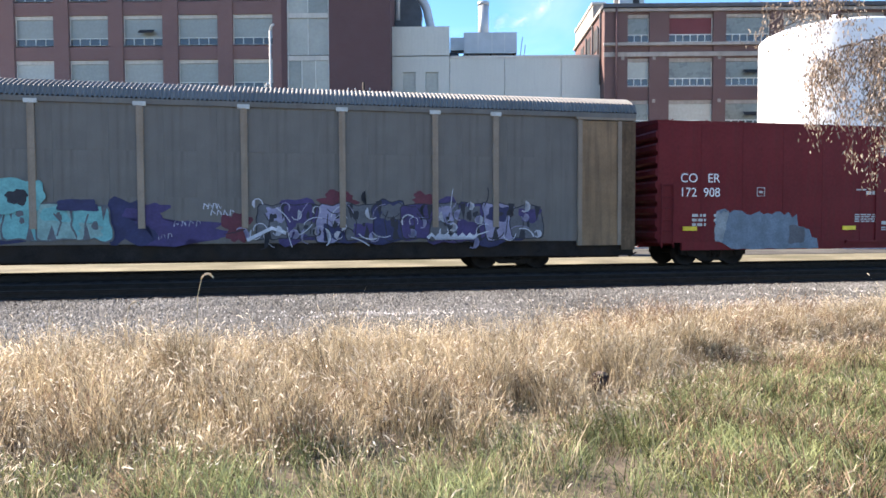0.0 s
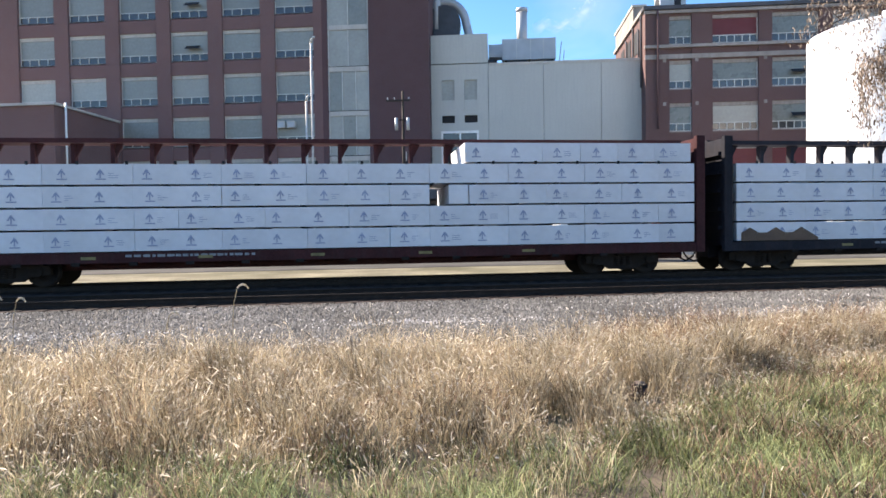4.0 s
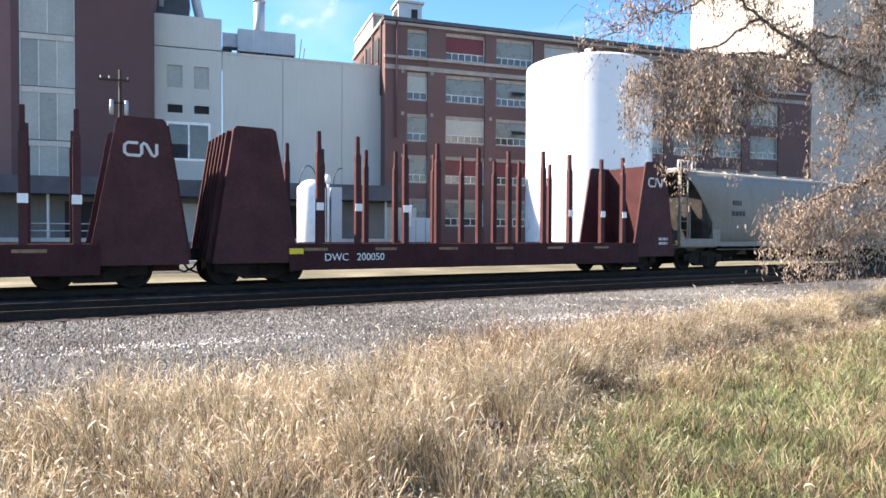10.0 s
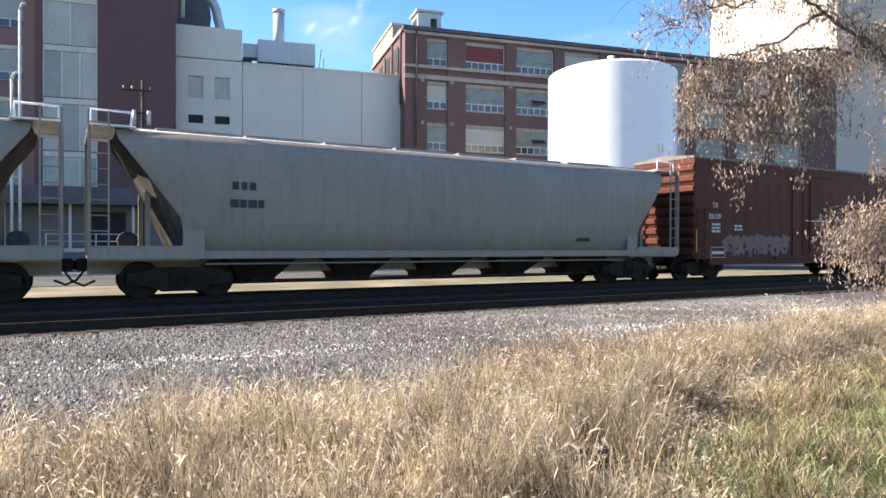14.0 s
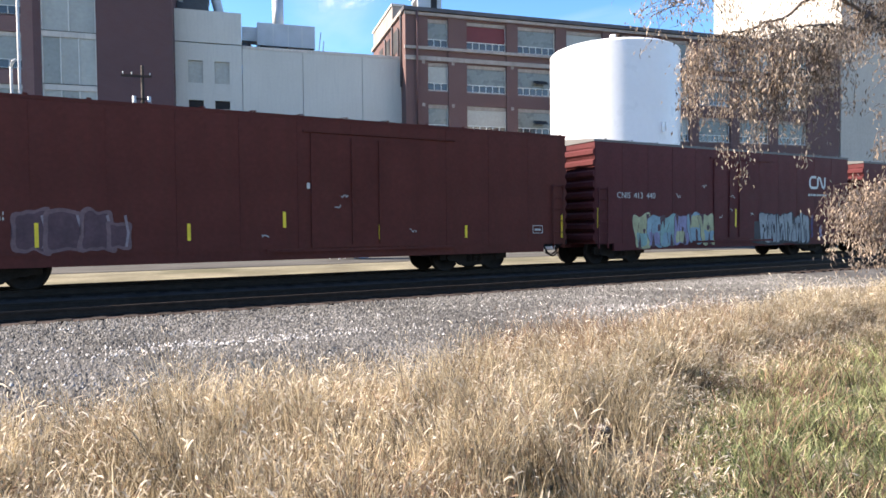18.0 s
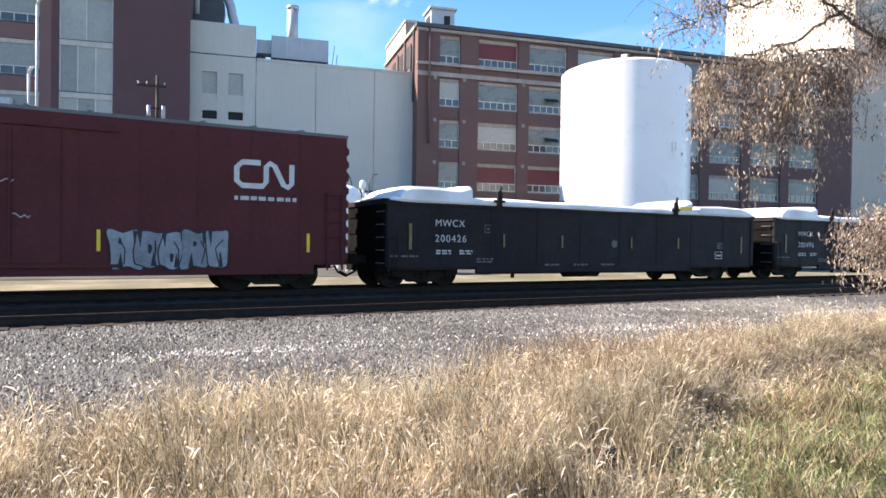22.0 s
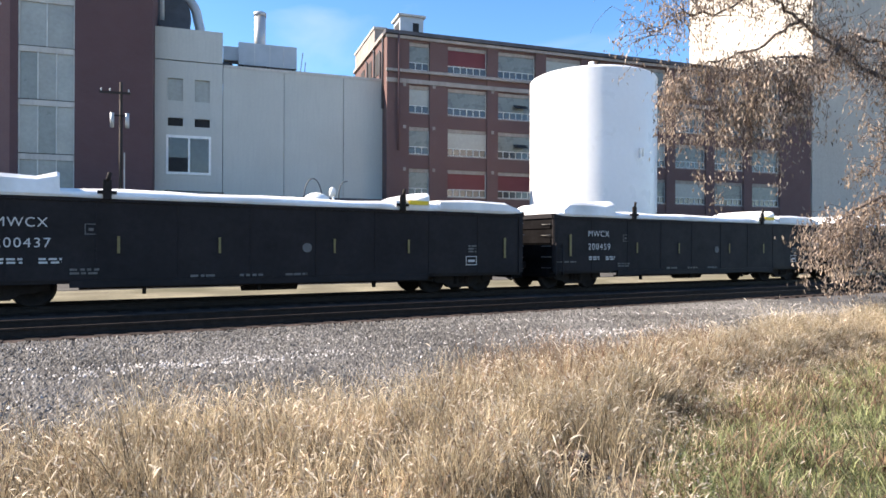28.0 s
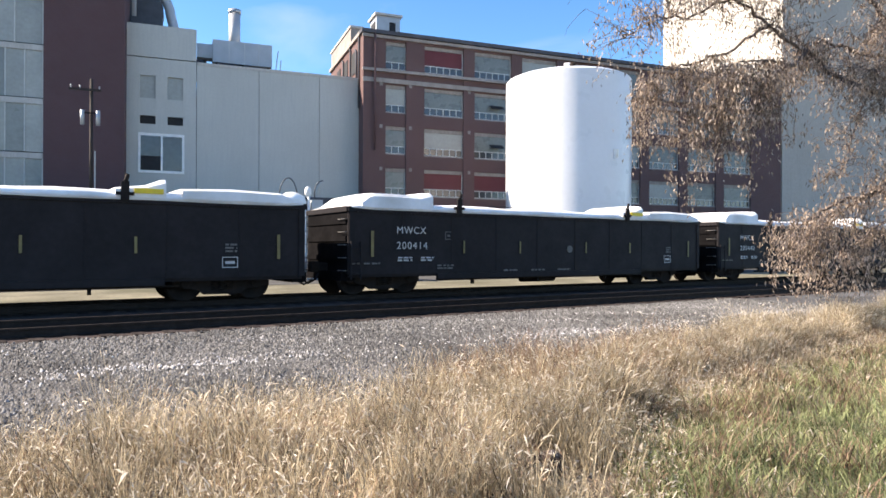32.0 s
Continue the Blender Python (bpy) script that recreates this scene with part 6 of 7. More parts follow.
# brown boxcar
car, c, h = boxcar(165.95, 181.2, 4.86, 0.62, M["boxcar_brown"], "rusty brown boxcar with faded silver graffiti", (167.0, 178.4), (0.4, 0.53), 0.75)
letters("TR", 0.3, 166.95 - c, -HW - 0.012, 2.85, M["dull_white"], car, label="faded stencilled letters")
letters("86109", 0.3, 166.75 - c, -HW - 0.012, 2.42, M["dull_white"], car, label="faded stencilled numbers")
bars(car, 166.95 - c, 2.25, 0.5, 0.08, 3, seed=61)
bars(car, 168.3 - c, 2.2, 0.5, 0.08, 2, seed=62)
plate(car, 166.9 - c, 0.9, 0.85, 0.42)
stripe(car, 166.1 - c, 1.1, 0.9)
spray(car, wild_letters(167.8 - c, 171.7 - c, 1.0, 1.85, 6, "gfaint", "gghost", 11) + wild_letters(174.4 - c, 179.4 - c, 1.05, 1.8, 6, "gfaint", "gghost", 12))
bars(car, 173.0 - c, 2.5, 1.6, 0.06, 1, "dull_white", -HW - 0.05, 63)

# oxide-red boxcar with a pale round tag
car, c, h = boxcar(182.5, 200.7, 4.42, 0.55, M["boxcar_oxide"], "oxide-red boxcar with yellow stripes and a purple tag", (184.5, 197.4), (0.52, 0.7), 1.5)
letters("IBT", 0.36, 183.12 - c, -HW - 0.012, 2.5, M["white"], car, label="white stencilled letters")
letters("195   79", 0.32, 183.22 - c, -HW - 0.012, 2.02, M["white"], car, label="white stencilled numbers")
bars(car, 183.5 - c, 1.8, 0.45, 0.07, 2, seed=64)
bars(car, 184.6 - c, 1.8, 0.45, 0.07, 2, seed=65)
bars(car, 191.85 - c, 2.6, 0.75, 0.16, 1, seed=66)
for x, z, hh in ((182.6, 1.0, 1.0), (185.65, 1.0, 0.55), (188.85, 1.1, 0.42), (191.23, 1.4, 0.42), (193.95, 1.05, 0.4), (196.83, 1.05, 0.38), (200.55, 1.0, 0.75)):
    stripe(car, x - c, z, hh, y=-HW - 0.05 if 191.9 < x < 195.3 else -HW)
faint = []
for k, (x, w) in enumerate(((185.55, 0.3), (186.2, 0.36), (186.85, 0.3), (187.3, 0.2))):
    faint += [("gghost", slab(x - c, 1.36 - 0.12 * (k == 3), w + 0.06, 0.48 - 0.16 * (k == 3), 130 + k, 0.2)), ("gdusk", slab(x - c, 1.36 - 0.12 * (k == 3), w - 0.03, 0.4 - 0.16 * (k == 3), 130 + k, 0.2))]
    faint.append(("grose", stroke([(x - c + w * 0.75, 0.98), (x - c + w, 1.3), (x - c + w * 0.7, 1.72)], 0.028)))
spray(car, faint)
plate(car, 199.35 - c, 1.15, 0.4, 0.26)
for k, (x, z) in enumerate(((192.6, 1.9), (192.8, 2.15), (190.6, 1.15), (194.9, 1.2))):
    scribble(car, x - c, z, 0.2, 0.14, -HW - 0.06 if x > 192 else -HW - 0.006, 300 + k)

# two maroon boxcars with a white winding mark
car, c, h = boxcar(202.0, 217.1, 4.4, 0.5, M["boxcar_maroon"], "maroon boxcar with pastel and silver graffiti", (203.6, 215.2), (0.4, 0.56), 1.26)
letters("CNIS  413  440", 0.3, 203.0 - c, -HW - 0.012, 2.35, M["dull_white"], car, label="white stencilled letters")
box_mark(car, 214.25 - c, 2.95, 0.92, mat="faded")
bars(car, 214.15 - c, 2.68, 1.3, 0.09, 1, "dull_white", seed=71)
for x in (202.15, 209.3, 217.0):
    stripe(car, x - c, 1.3, 0.7, y=-HW - 0.05 if 208 < x < 210.5 else -HW)
spray(car, block_letters(203.9 - c, 208.0 - c, 0.56, 1.85, 6, ("gcream", "gpale", "gmint", "gfog", "gpale", "gcream"), "gdusk", 21, 0.02) + [("gblack", slab(212.3 - c, 1.05, 1.95, 0.5, 61, 0.25))] + block_letters(210.9 - c, 214.1 - c, 0.6, 1.8, 6, ("gsilver", "ggrey", "gsilver"), "gblack", 23, 0.035, 2))
spray(car, [("gpurple", stroke([(214.4 - c + 0.07 * (j % 2), 0.8 + j * 0.12) for j in range(9)], 0.06)), ("glilac", stroke([(215.0 - c + 0.12 * (j % 2), 0.8 + j * 0.1) for j in range(6)], 0.05))])
for k, (x, z) in enumerate(((208.3, 1.6), (208.9, 1.8), (210.2, 1.75), (206.0, 2.35), (209.0, 2.4), (207.4, 2.75))):
    scribble(car, x - c, z, 0.22, 0.2, -HW - 0.06 if 208 < x < 210.4 else -HW - 0.006, 300 + k)
car, c, h = boxcar(218.4, 233.9, 4.3, 0.47, M["boxcar_maroon"], "maroon boxcar with outlined graffiti beside black gondolas", (220.0, 232.0), (0.4, 0.56), 1.26)
letters("CNIS  413  360", 0.3, 219.1 - c, -HW - 0.012, 2.28, M["white"], car, label="white stencilled letters")
box_mark(car, 230.95 - c, 2.75, 1.2, mat="faded")
bars(car, 230.9 - c, 2.48, 1.6, 0.1, 1, "dull_white", seed=72)
plate(car, 222.1 - c, 2.25, 0.28, 0.26)
for x in (219.1, 224.36, 227.85, 230.4, 232.83):
    stripe(car, x - c, 1.05, 0.5)
spray(car, block_letters(221.5 - c, 223.6 - c, 0.7, 1.6, 4, ("gdusk", "gghost"), "ggrey", 29, 0.03) + block_letters(228.15 - c, 230.75 - c, 0.65, 1.55, 5, ("gsilver", "ggrey"), "gblack", 25, 0.03))
for k, (x, z) in enumerate(((224.6, 2.0), (225.9, 2.5), (225.5, 1.9), (226.2, 1.75), (225.4, 1.5))):
    scribble(car, x - c, z, 0.3, 0.12, -HW - 0.06 if 224.6 < x < 227.1 else -HW - 0.006, 300 + k)


# black gondolas under white covers
def cover_mesh(seed):
    """A long white cover with a rounded top, lumpy towards its ends."""
    rnd = random.Random(seed)
    b = bmesh.new()
    rings = []
    for i in range(41):
        x = -7.9 + i * 0.395
        e = 0.24 + 0.02 * math.sin(i * 0.7 + seed) + rnd.uniform(-0.012, 0.012)
        if i in (0, 40):
            e *= 0.3
        elif i in (1, 39):
            e *= 0.8
        rings.append([(x, y, 2.58 + e * k) for y, k in ((-HW - 0.07, -0.25), (-HW - 0.06, 0.25), (-HW + 0.12, 0.6), (-1.0, 0.85), (0, 1.0), (1.0, 0.85), (HW - 0.1, 0.6), (HW + 0.06, 0.2), (HW + 0.06, -0.25))])
    loft(b, rings)
    return mesh_of("cover", b, M["cover"])


COVERS = [cover_mesh(k) for k in range(3)]
RIB = mesh_of("side_rib", B((-0.02, 0.02, -0.012, -0.001, 0.63, 2.44)), M["gon_black"])
GRAB = mesh_of("grab_iron", tube(bmesh.new(), [(0.02, -0.21, 0), (0.1, -0.21, 0), (0.1, 0.21, 0), (0.02, 0.21, 0)], 0.013, 5), M["worn_grey"])
CORNER = mesh_of("corner_post", B((-0.08, 0.08, -0.03, -0.001, 0.63, 2.44)), M["gon_black"])


def gondola(k, number):
    a = 235.1 + 17.25 * k
    b = a + 15.95
    car, c, h = new_car("gondola", a, b, "black steel gondola under white fabric covers", "gondola car", (a + 1.4, b - 2.1), "train cars")
    t = 0.06
    for nm, bx in (("side_wall", (-h, h, -HW, -HW + t, 0.63, 2.6)), ("side_wall", (-h, h, HW - t, HW, 0.63, 2.6)), ("end_wall", (-h, -h + t, -HW + t, HW - t, 0.6, 2.6)), ("end_wall", (h - t, h, -HW + t, HW - t, 0.6, 2.6)), ("floor", (-h + t, h - t, -HW + t, HW - t, 0.55, 0.75))):
        # end walls take the copy darkened for shade
        part(nm, soften(B(bx), 0.012), M["gon_end_shade" if nm == "end_wall" else "gon_black"], car)
    part("top_chord", soften(B((-h - 0.02, h + 0.02, -HW - 0.05, -HW - 0.001, 2.45, 2.6), (-h - 0.02, h + 0.02, HW + 0.001, HW + 0.05, 2.45, 2.6), (-h - 0.06, -h - 0.001, -HW, HW, 2.45, 2.6), (h + 0.001, h + 0.06, -HW, HW, 2.45, 2.6)), 0.01), M["gon_black"], car)
    part("side_sill", soften(B((-h + 3.0, h - 3.6, -HW - 0.04, -HW + 0.05, 0.46, 0.628)), 0.01), M["gon_black"], car)
    for q in range(1, 9):
        part("side_rib", RIB, None, car, at=pose(-h + 2 * h * q / 9, -HW, 0))
    for x in (-h + 0.1, h - 0.1):
        part("corner_post", CORNER, None, car, at=pose(x, -HW, 0))
    cv = part("cover", COVERS[k % 3], None, car, "bright white fabric cover")
    for steps in (((-h + 0.4, 0.1), (-h + 0.62, 0.34), (-h + 0.8, 0.4), (-h + 1.6, 0.41), (-h + 2.35, 0.37), (-h + 2.75, 0.5), (-h + 2.8, 0.48)), ((h - 4.7, 0.2), (h - 4.0, 0.3), (h - 3.62, 0.46), (h - 3.58, 0.46)), ((h - 3.2, 0.24), (h - 2.0, 0.3), (h - 0.7, 0.26), (h - 0.15, 0.05))):
        wob = (k * 7 % 5) * 0.008
        rr = [[(x, y, 2.62 + (z + wob) * q) for y, q in ((-HW - 0.1, -0.1), (-HW - 0.08, 0.7), (-HW + 0.05, 0.93), (-0.9, 1.0), (0, 1.02), (1.1, 0.97), (HW + 0.08, 0.6), (HW + 0.08, -0.1))] for x, z in steps]
        part("cover_flap", loft(bmesh.new(), rr, smooth=False), M["cover"], car, "raised white cover flap")
    for x in (-h + 3.75, h - 4.5):
        part("tie_down", tube(B((x - 0.09, x + 0.09, -HW - 0.16, -HW - 0.1, 2.5, 2.95), (x - 0.2, x + 0.2, -HW - 0.14, -HW - 0.1, 2.62, 2.7), soft=0.01), [(x, -HW - 0.13, 2.9), (x + 0.06, -HW - 0.13, 3.12)], 0.05, 6), M["steel_dark"], car, "dark cover tie-down")
    part("yellow_tag", soften(B((h - 4.3, h - 3.65, -HW - 0.15, -HW - 0.11, 2.68, 2.8)), 0.01), M["yellow"], car, "yellow tag on the cover")
    # one dark line stands for small lettering on the cover
    part("crease", B((-h + 5.0, -h + 6.4, -HW - 0.02, -HW - 0.0, 2.76, 2.785)), M["dark"], car)
    letters("MWCX", 0.3, a + 1.55 - c, -HW - 0.04, 1.84, M["faded"], car, label="white stencilled letters", gap=1.12)
    letters(number, 0.31, a + 1.55 - c, -HW - 0.04, 1.38, M["faded"], car, label="white stencilled numbers", gap=1.2)
    plate(car, a + 3.3 - c, 1.68, 0.26, 0.25, "worn_grey")
    plate(car, a + 13.73 - c, 0.88, 0.4, 0.28, "faded")
    bars(car, a + 13.8 - c, 1.5, 0.3, 0.05, 3, "worn_grey", -HW - 0.03, 91)
    bars(car, a + 1.6 - c, 1.14, 0.5, 0.045, 2, "faded", -HW - 0.03, 81)
    bars(car, a + 2.4 - c, 1.14, 0.45, 0.045, 2, "faded", -HW - 0.03, 92)
    bars(car, a + 0.1 - c, 0.98, 0.9, 0.05, 1, "worn_grey", -HW - 0.04, 82)
    bars(car, a + 3.0 - c, 0.9, 0.6, 0.05, 2, "worn_grey", -HW - 0.03, 83)
    for q in range(3):
        bars(car, a + 5.6 + q * 1.2 - c, 0.72, 0.6, 0.06, 1, "worn_grey", -HW - 0.03, 84 + q)
    stripe(car, a + 0.75 - c, 1.15, 0.75, 0.09, -HW - 0.035, "dull_yellow")
    for x in (a + 4.0, a + 6.3, a + 9.38, a + 11.7):
        stripe(car, x - c, 1.25, 0.4, 0.06, -HW - 0.035, "dull_yellow")
    stripe(car, b - 0.75 - c, 1.1, 0.65, 0.08, -HW - 0.035, "dull_yellow")
    part("round_mark", rod(bmesh.new(), (a + 8.6 - c, -HW - 0.02, 1.4), (a + 8.6 - c, -HW - 0.005, 1.4), 0.13, 12), M["worn_grey"], car, "faded grey round mark")
    part("brake_rod", tube(bmesh.new(), [(-h + 3.2, -1.2, 0.42), (h - 3.2, -1.2, 0.42)], 0.03, 6), M["steel_dark"], car)
    for s in (-1, 1):
        for z in (1.05, 1.6, 2.1):
            part("end_rib", soften(B((min(s * h, s * (h + 0.045)), max(s * h, s * (h + 0.045)), -HW + 0.1, HW - 0.1, z, z + 0.14)), 0.02), M["gon_end_shade"], car)
        part("end_sill", soften(B((min(s * (h - 0.3), s * (h + 0.12)), max(s * (h - 0.3), s * (h + 0.12)), -HW + 0.2, HW - 0.2, 0.45, 0.72)), 0.02), M["gon_end_shade"], car)
        for z in (0.75, 1.12, 1.49, 1.86, 2.23):
            part("grab_iron", GRAB, None, car, at=pose(s * h, -HW + 0.29, z, 0, 0, 0 if s > 0 else 180))
    for x in (-h + 4.6, -h + 7.4, h - 5.2):
        part("brake_hanger", B((x - 0.04, x + 0.04, -1.25, -1.15, 0.26, 0.5)), M["steel_dark"], car)
    part("air_reservoir", rod(bmesh.new(), (-0.9, -0.7, 0.4), (0.6, -0.7, 0.4), 0.17, 12), M["steel_dark"], car)
    ladder(car, -h + 0.05, 0.5, 1.6, M["gon_black"], -HW - 0.03, 0.3)


for k, number in enumerate(("200426", "200496", "200387", "200437", "200459", "200433", "200414", "200440", "200405", "200418")):
    gondola(k, number)

# ---- loose stone, grass and weeds ----
rng = np.random.default_rng(7)


def to_world(s, n, z):
    return np.stack([s * DX - n * DY, s * DY + n * DX, z], 1)


def stones(name, count, s0, s1, n0, n1, size, z, mat, label, keep=None):
    s, n = rng.uniform(s0, s1, count), n0 + (n1 - n0) * rng.uniform(0, 1, count) ** 1.15
    if keep:
        ok = rng.uniform(0, 1, count) < keep(s, n)
        s, n = s[ok], n[ok]
        count = len(s)
    r = size * rng.uniform(0.55, 1.25, count)
    base = np.array([(1, 0, -0.35), (0, 1, -0.35), (-1, 0, -0.35), (0, -1, -0.35), (0.2, 0.1, 1.0)])
    pts = base[None] * (r[:, None, None] * rng.uniform(0.6, 1.3, (count, 5, 1))) + rng.normal(0, 0.12, (count, 5, 3)) * r[:, None, None]
    a = rng.uniform(0, 2 * np.pi, count)
    ca, sa = np.cos(a)[:, None], np.sin(a)[:, None]
    pts = np.stack([pts[..., 0] * ca - pts[..., 1] * sa, pts[..., 0] * sa + pts[..., 1] * ca, pts[..., 2]], -1)
    pts += to_world(s, n, np.full(count, z) + 0.03 * np.clip((n - 8) / 3, 0, 1) + r * 0.25)[:, None]
    f = np.array([(0, 1, 4), (1, 2, 4), (2, 3, 4), (3, 0, 4)])
    faces = (f[None] + 5 * np.arange(count)[:, None, None]).reshape(-1, 3)
    return tagged(new(name, stack_mesh(name, pts.reshape(-1, 3), faces, mat)), label, "gravel", kind="stuff")


def worn_path(s, n):
    """Where pale fines lie: a wavering band along the tracks, broken by patches."""
    mid = 11.75 + 0.22 * np.sin(s * 0.55) + 0.12 * np.sin(s * 1.7 + 1)
    band = np.exp(-((n - mid) / 0.38) ** 2) * (0.55 + 0.45 * np.sin(s * 0.83 + n * 2.1 + 0.6))
    return np.clip(band + 0.12 * (np.sin(s * 2.1 + n * 3.3) > 0.55) + 0.03, 0, 1)


stones("pale_stone", 46000, -13, 19, 8.2, 14.6, 0.02, 0.008, M["pale_stone"], "pale crushed limestone scattered along a worn path", worn_path)
stones("loose_gravel", 150000, -13, 19, 7.2, 15.4, 0.023, 0.0, M["ballast"], "loose pale grey crushed stones")


def patchy(s, n, scale, seed):
    """Slow variation over the ground, about 0 to 1."""
    return 0.5 + 0.25 * (np.sin(s * scale + seed) * np.cos(n * scale * 1.7 + seed * 2) + np.sin(s * scale * 2.3 + n * scale * 1.3 + seed * 3)) 


def blades(name, s, n, height, width, bend, mat, label, category="grass", z0=0.0, drift=0.35, heading=None):
    """Bent blades, each two tapered quads."""
    k = len(s)
    a = rng.uniform(0, 2 * np.pi, k) if heading is None else heading + rng.normal(0, 0.9, k)
    lean = height * bend * rng.uniform(0.3, 1.4, k)
    root = to_world(s, n, np.full(k, z0))
    d = np.stack([np.cos(a), np.sin(a), np.zeros(k)], 1)
    f = rng.uniform(0, 2 * np.pi, k)
    side = np.stack([np.cos(f), np.sin(f), np.zeros(k)], 1) * (width * 0.5)[:, None]
    up = np.array([0, 0, 1.0])
    curl = rng.uniform(0.72, 1.05, k)
    mid = root + d * (lean * drift)[:, None] + up * (height * 0.55)[:, None]
    high = root + d * (lean * 0.72)[:, None] + up * (height * 0.92)[:, None] + rng.normal(0, 0.012, (k, 3))
    tip = root + d * (lean * 1.15)[:, None] + up * (height * curl)[:, None]
    v = np.stack([root - side, root + side, mid + side * 0.85, mid - side * 0.85, high + side * 0.6, high - side * 0.6, tip + side * 0.12, tip - side * 0.12], 1).reshape(-1, 3)
    q = np.array([(0, 1, 2, 3), (3, 2, 4, 5), (5, 4, 6, 7)])
    faces = (q[None] + 8 * np.arange(k)[:, None, None]).reshape(-1, 4)
    tagged(new(name, stack_mesh(name, v, faces, mat)), label, category, kind="stuff")
    return tip, d


def heads(name, tip, d, length, width, mat, label):
    """Drooping seed heads: two crossed slim leaves at each blade's tip."""
    k = len(tip)
    way = d * 0.55 + np.array([0, 0, 0.75]) + rng.normal(0, 0.25, (k, 3))
    way /= np.linalg.norm(way, axis=1)[:, None]
    a = np.cross(way, np.array([0.3, 0.2, 1.0]))
    a /= np.linalg.norm(a, axis=1)[:, None]
    b = np.cross(way, a)
    droop = d * 0.5 + np.array([0, 0, -0.55])
    droop = droop * rng.uniform(0.0, 1.0, k)[:, None]
    ln = length[:, None]
    p1, p2 = tip + way * ln * 0.35, tip + way * ln * 0.7 + droop * ln * 0.2
    end = tip + way * ln * 0.9 + droop * ln * 0.65
    w = (width * 0.5)[:, None]
    v = np.concatenate([np.stack([tip, p1 + c * w, p2 + c * w * 0.8, end, p2 - c * w * 0.8, p1 - c * w], 1) for c in (a, b)], 1).reshape(-1, 3)
    q = np.array([(0, 1, 2, 5), (5, 2, 3, 4), (6, 7, 8, 11), (11, 8, 9, 10)])
    faces = (q[None] + 12 * np.arange(k)[:, None, None]).reshape(-1, 4)
    tagged(new(name, stack_mesh(name, v, faces, mat)), label, "grass", kind="stuff")


def near_edge(s):
    return np.interp(s, [-20, 1.0, 2.3, 3.0, 4.3, 5.5, 9, 12, 20], [4.5, 4.5, 4.8, 5.4, 6.5, 7.05, 7.7, 8.0, 9.3])


def far_edge(s):
    return np.interp(s, [-20, 0, 3, 6, 9, 12, 20], [8.5, 8.3, 8.3, 8.6, 8.95, 9.2, 10.1]) + 0.18 * np.sin(s * 1.9) + 0.1 * np.sin(s * 4.3)


def scatter(count, s0, s1, lo, hi, keep):
    s = rng.uniform(s0, s1, count)
    a, b = lo(s), hi(s)
    n = a + (b - a) * rng.uniform(0, 1, count)
    ok = (rng.uniform(0, 1, count) < keep(s, n)) & (b > a)
    return s[ok], n[ok]


def tufts(name, count, per, s0, s1, lo, hi, keep, height, width, bend, mat, label, category="grass", spread=0.07, edge=False, seeds=0.0, seed_len=(0.045, 0.11)):
    """Tufts of blades that fan out from a root and lean one way together."""
    s, n = scatter(count, s0, s1, lo, hi, keep)
    hollow = ((s - 2.7) / 0.27) ** 2 + ((n - 6.0) / 0.55) ** 2 < 1
    s, n = s[~hollow], n[~hollow]
    k = len(s)
    tilt, high = rng.uniform(0, 2 * np.pi, k), rng.uniform(*height, k) * (0.6 + 0.75 * patchy(s, n, 2.4, 4.0))
    if edge:
        high = high * np.clip(0.4 + (n - near_edge(s)) / 0.9, 0.4, 1)
    own = np.repeat(np.arange(k), per)
    off = rng.normal(0, spread, (len(own), 2))
    out = np.arctan2(off[:, 1], off[:, 0]) + radians(ALPHA)
    way = np.stack([np.cos(out) + 0.9 * np.cos(tilt[own]), np.sin(out) + 0.9 * np.sin(tilt[own])], 1)
    heading = np.arctan2(way[:, 1], way[:, 0])
    h = high[own] * rng.uniform(0.55, 1.1, len(own))
    tip, d = blades(name, s[own] + off[:, 0], n[own] + off[:, 1], h, rng.uniform(*width, len(own)), bend, mat, label, category, -0.01, 0.3, heading)
    if seeds:
        pick = rng.uniform(0, 1, len(tip)) < seeds
        heads("seed_head", tip[pick], d[pick], rng.uniform(*seed_len, pick.sum()), rng.uniform(0.005, 0.011, pick.sum()), M["plume"], "pale feathery seed heads")


edge_in = lambda s: near_edge(s) + 0.25
tufts("dry_grass", 6900, 26, -15, 17, lambda s: near_edge(s) - 0.5, far_edge, lambda s, n: np.clip(0.15 + 0.95 * patchy(s, n, 2.6, 1.0), 0, 1) * np.clip(0.15 + (n - near_edge(s) + 0.5) / 1.0, 0, 1), (0.22, 0.54), (0.0026, 0.0072), 0.6, M["dry"], "tall dry tan grass beside the railway", spread=0.055, edge=True, seeds=0.05)
tufts("straw_grass", 3900, 24, -15, 17, edge_in, far_edge, lambda s, n: np.clip(0.2 + 0.5 * patchy(s, n, 1.7, 2.0) + 0.5 * np.clip((n - 5.6) / 1.2, 0, 1), 0, 1), (0.34, 0.62), (0.002, 0.0048), 0.4, M["straw"], "pale straw stalks with seed heads", spread=0.055, edge=True, seeds=0.16)
tufts("rusty_weed", 2500, 18, -15, 17, lambda s: near_edge(s) - 0.6, lambda s: far_edge(s) - 0.2, lambda s, n: np.clip(patchy(s, n, 1.9, 7.0) * 2.4 - 0.7, 0, 1), (0.22, 0.52), (0.0028, 0.0075), 0.75, M["rust"], "rusty brown weeds among the grass", "weeds", edge=True)
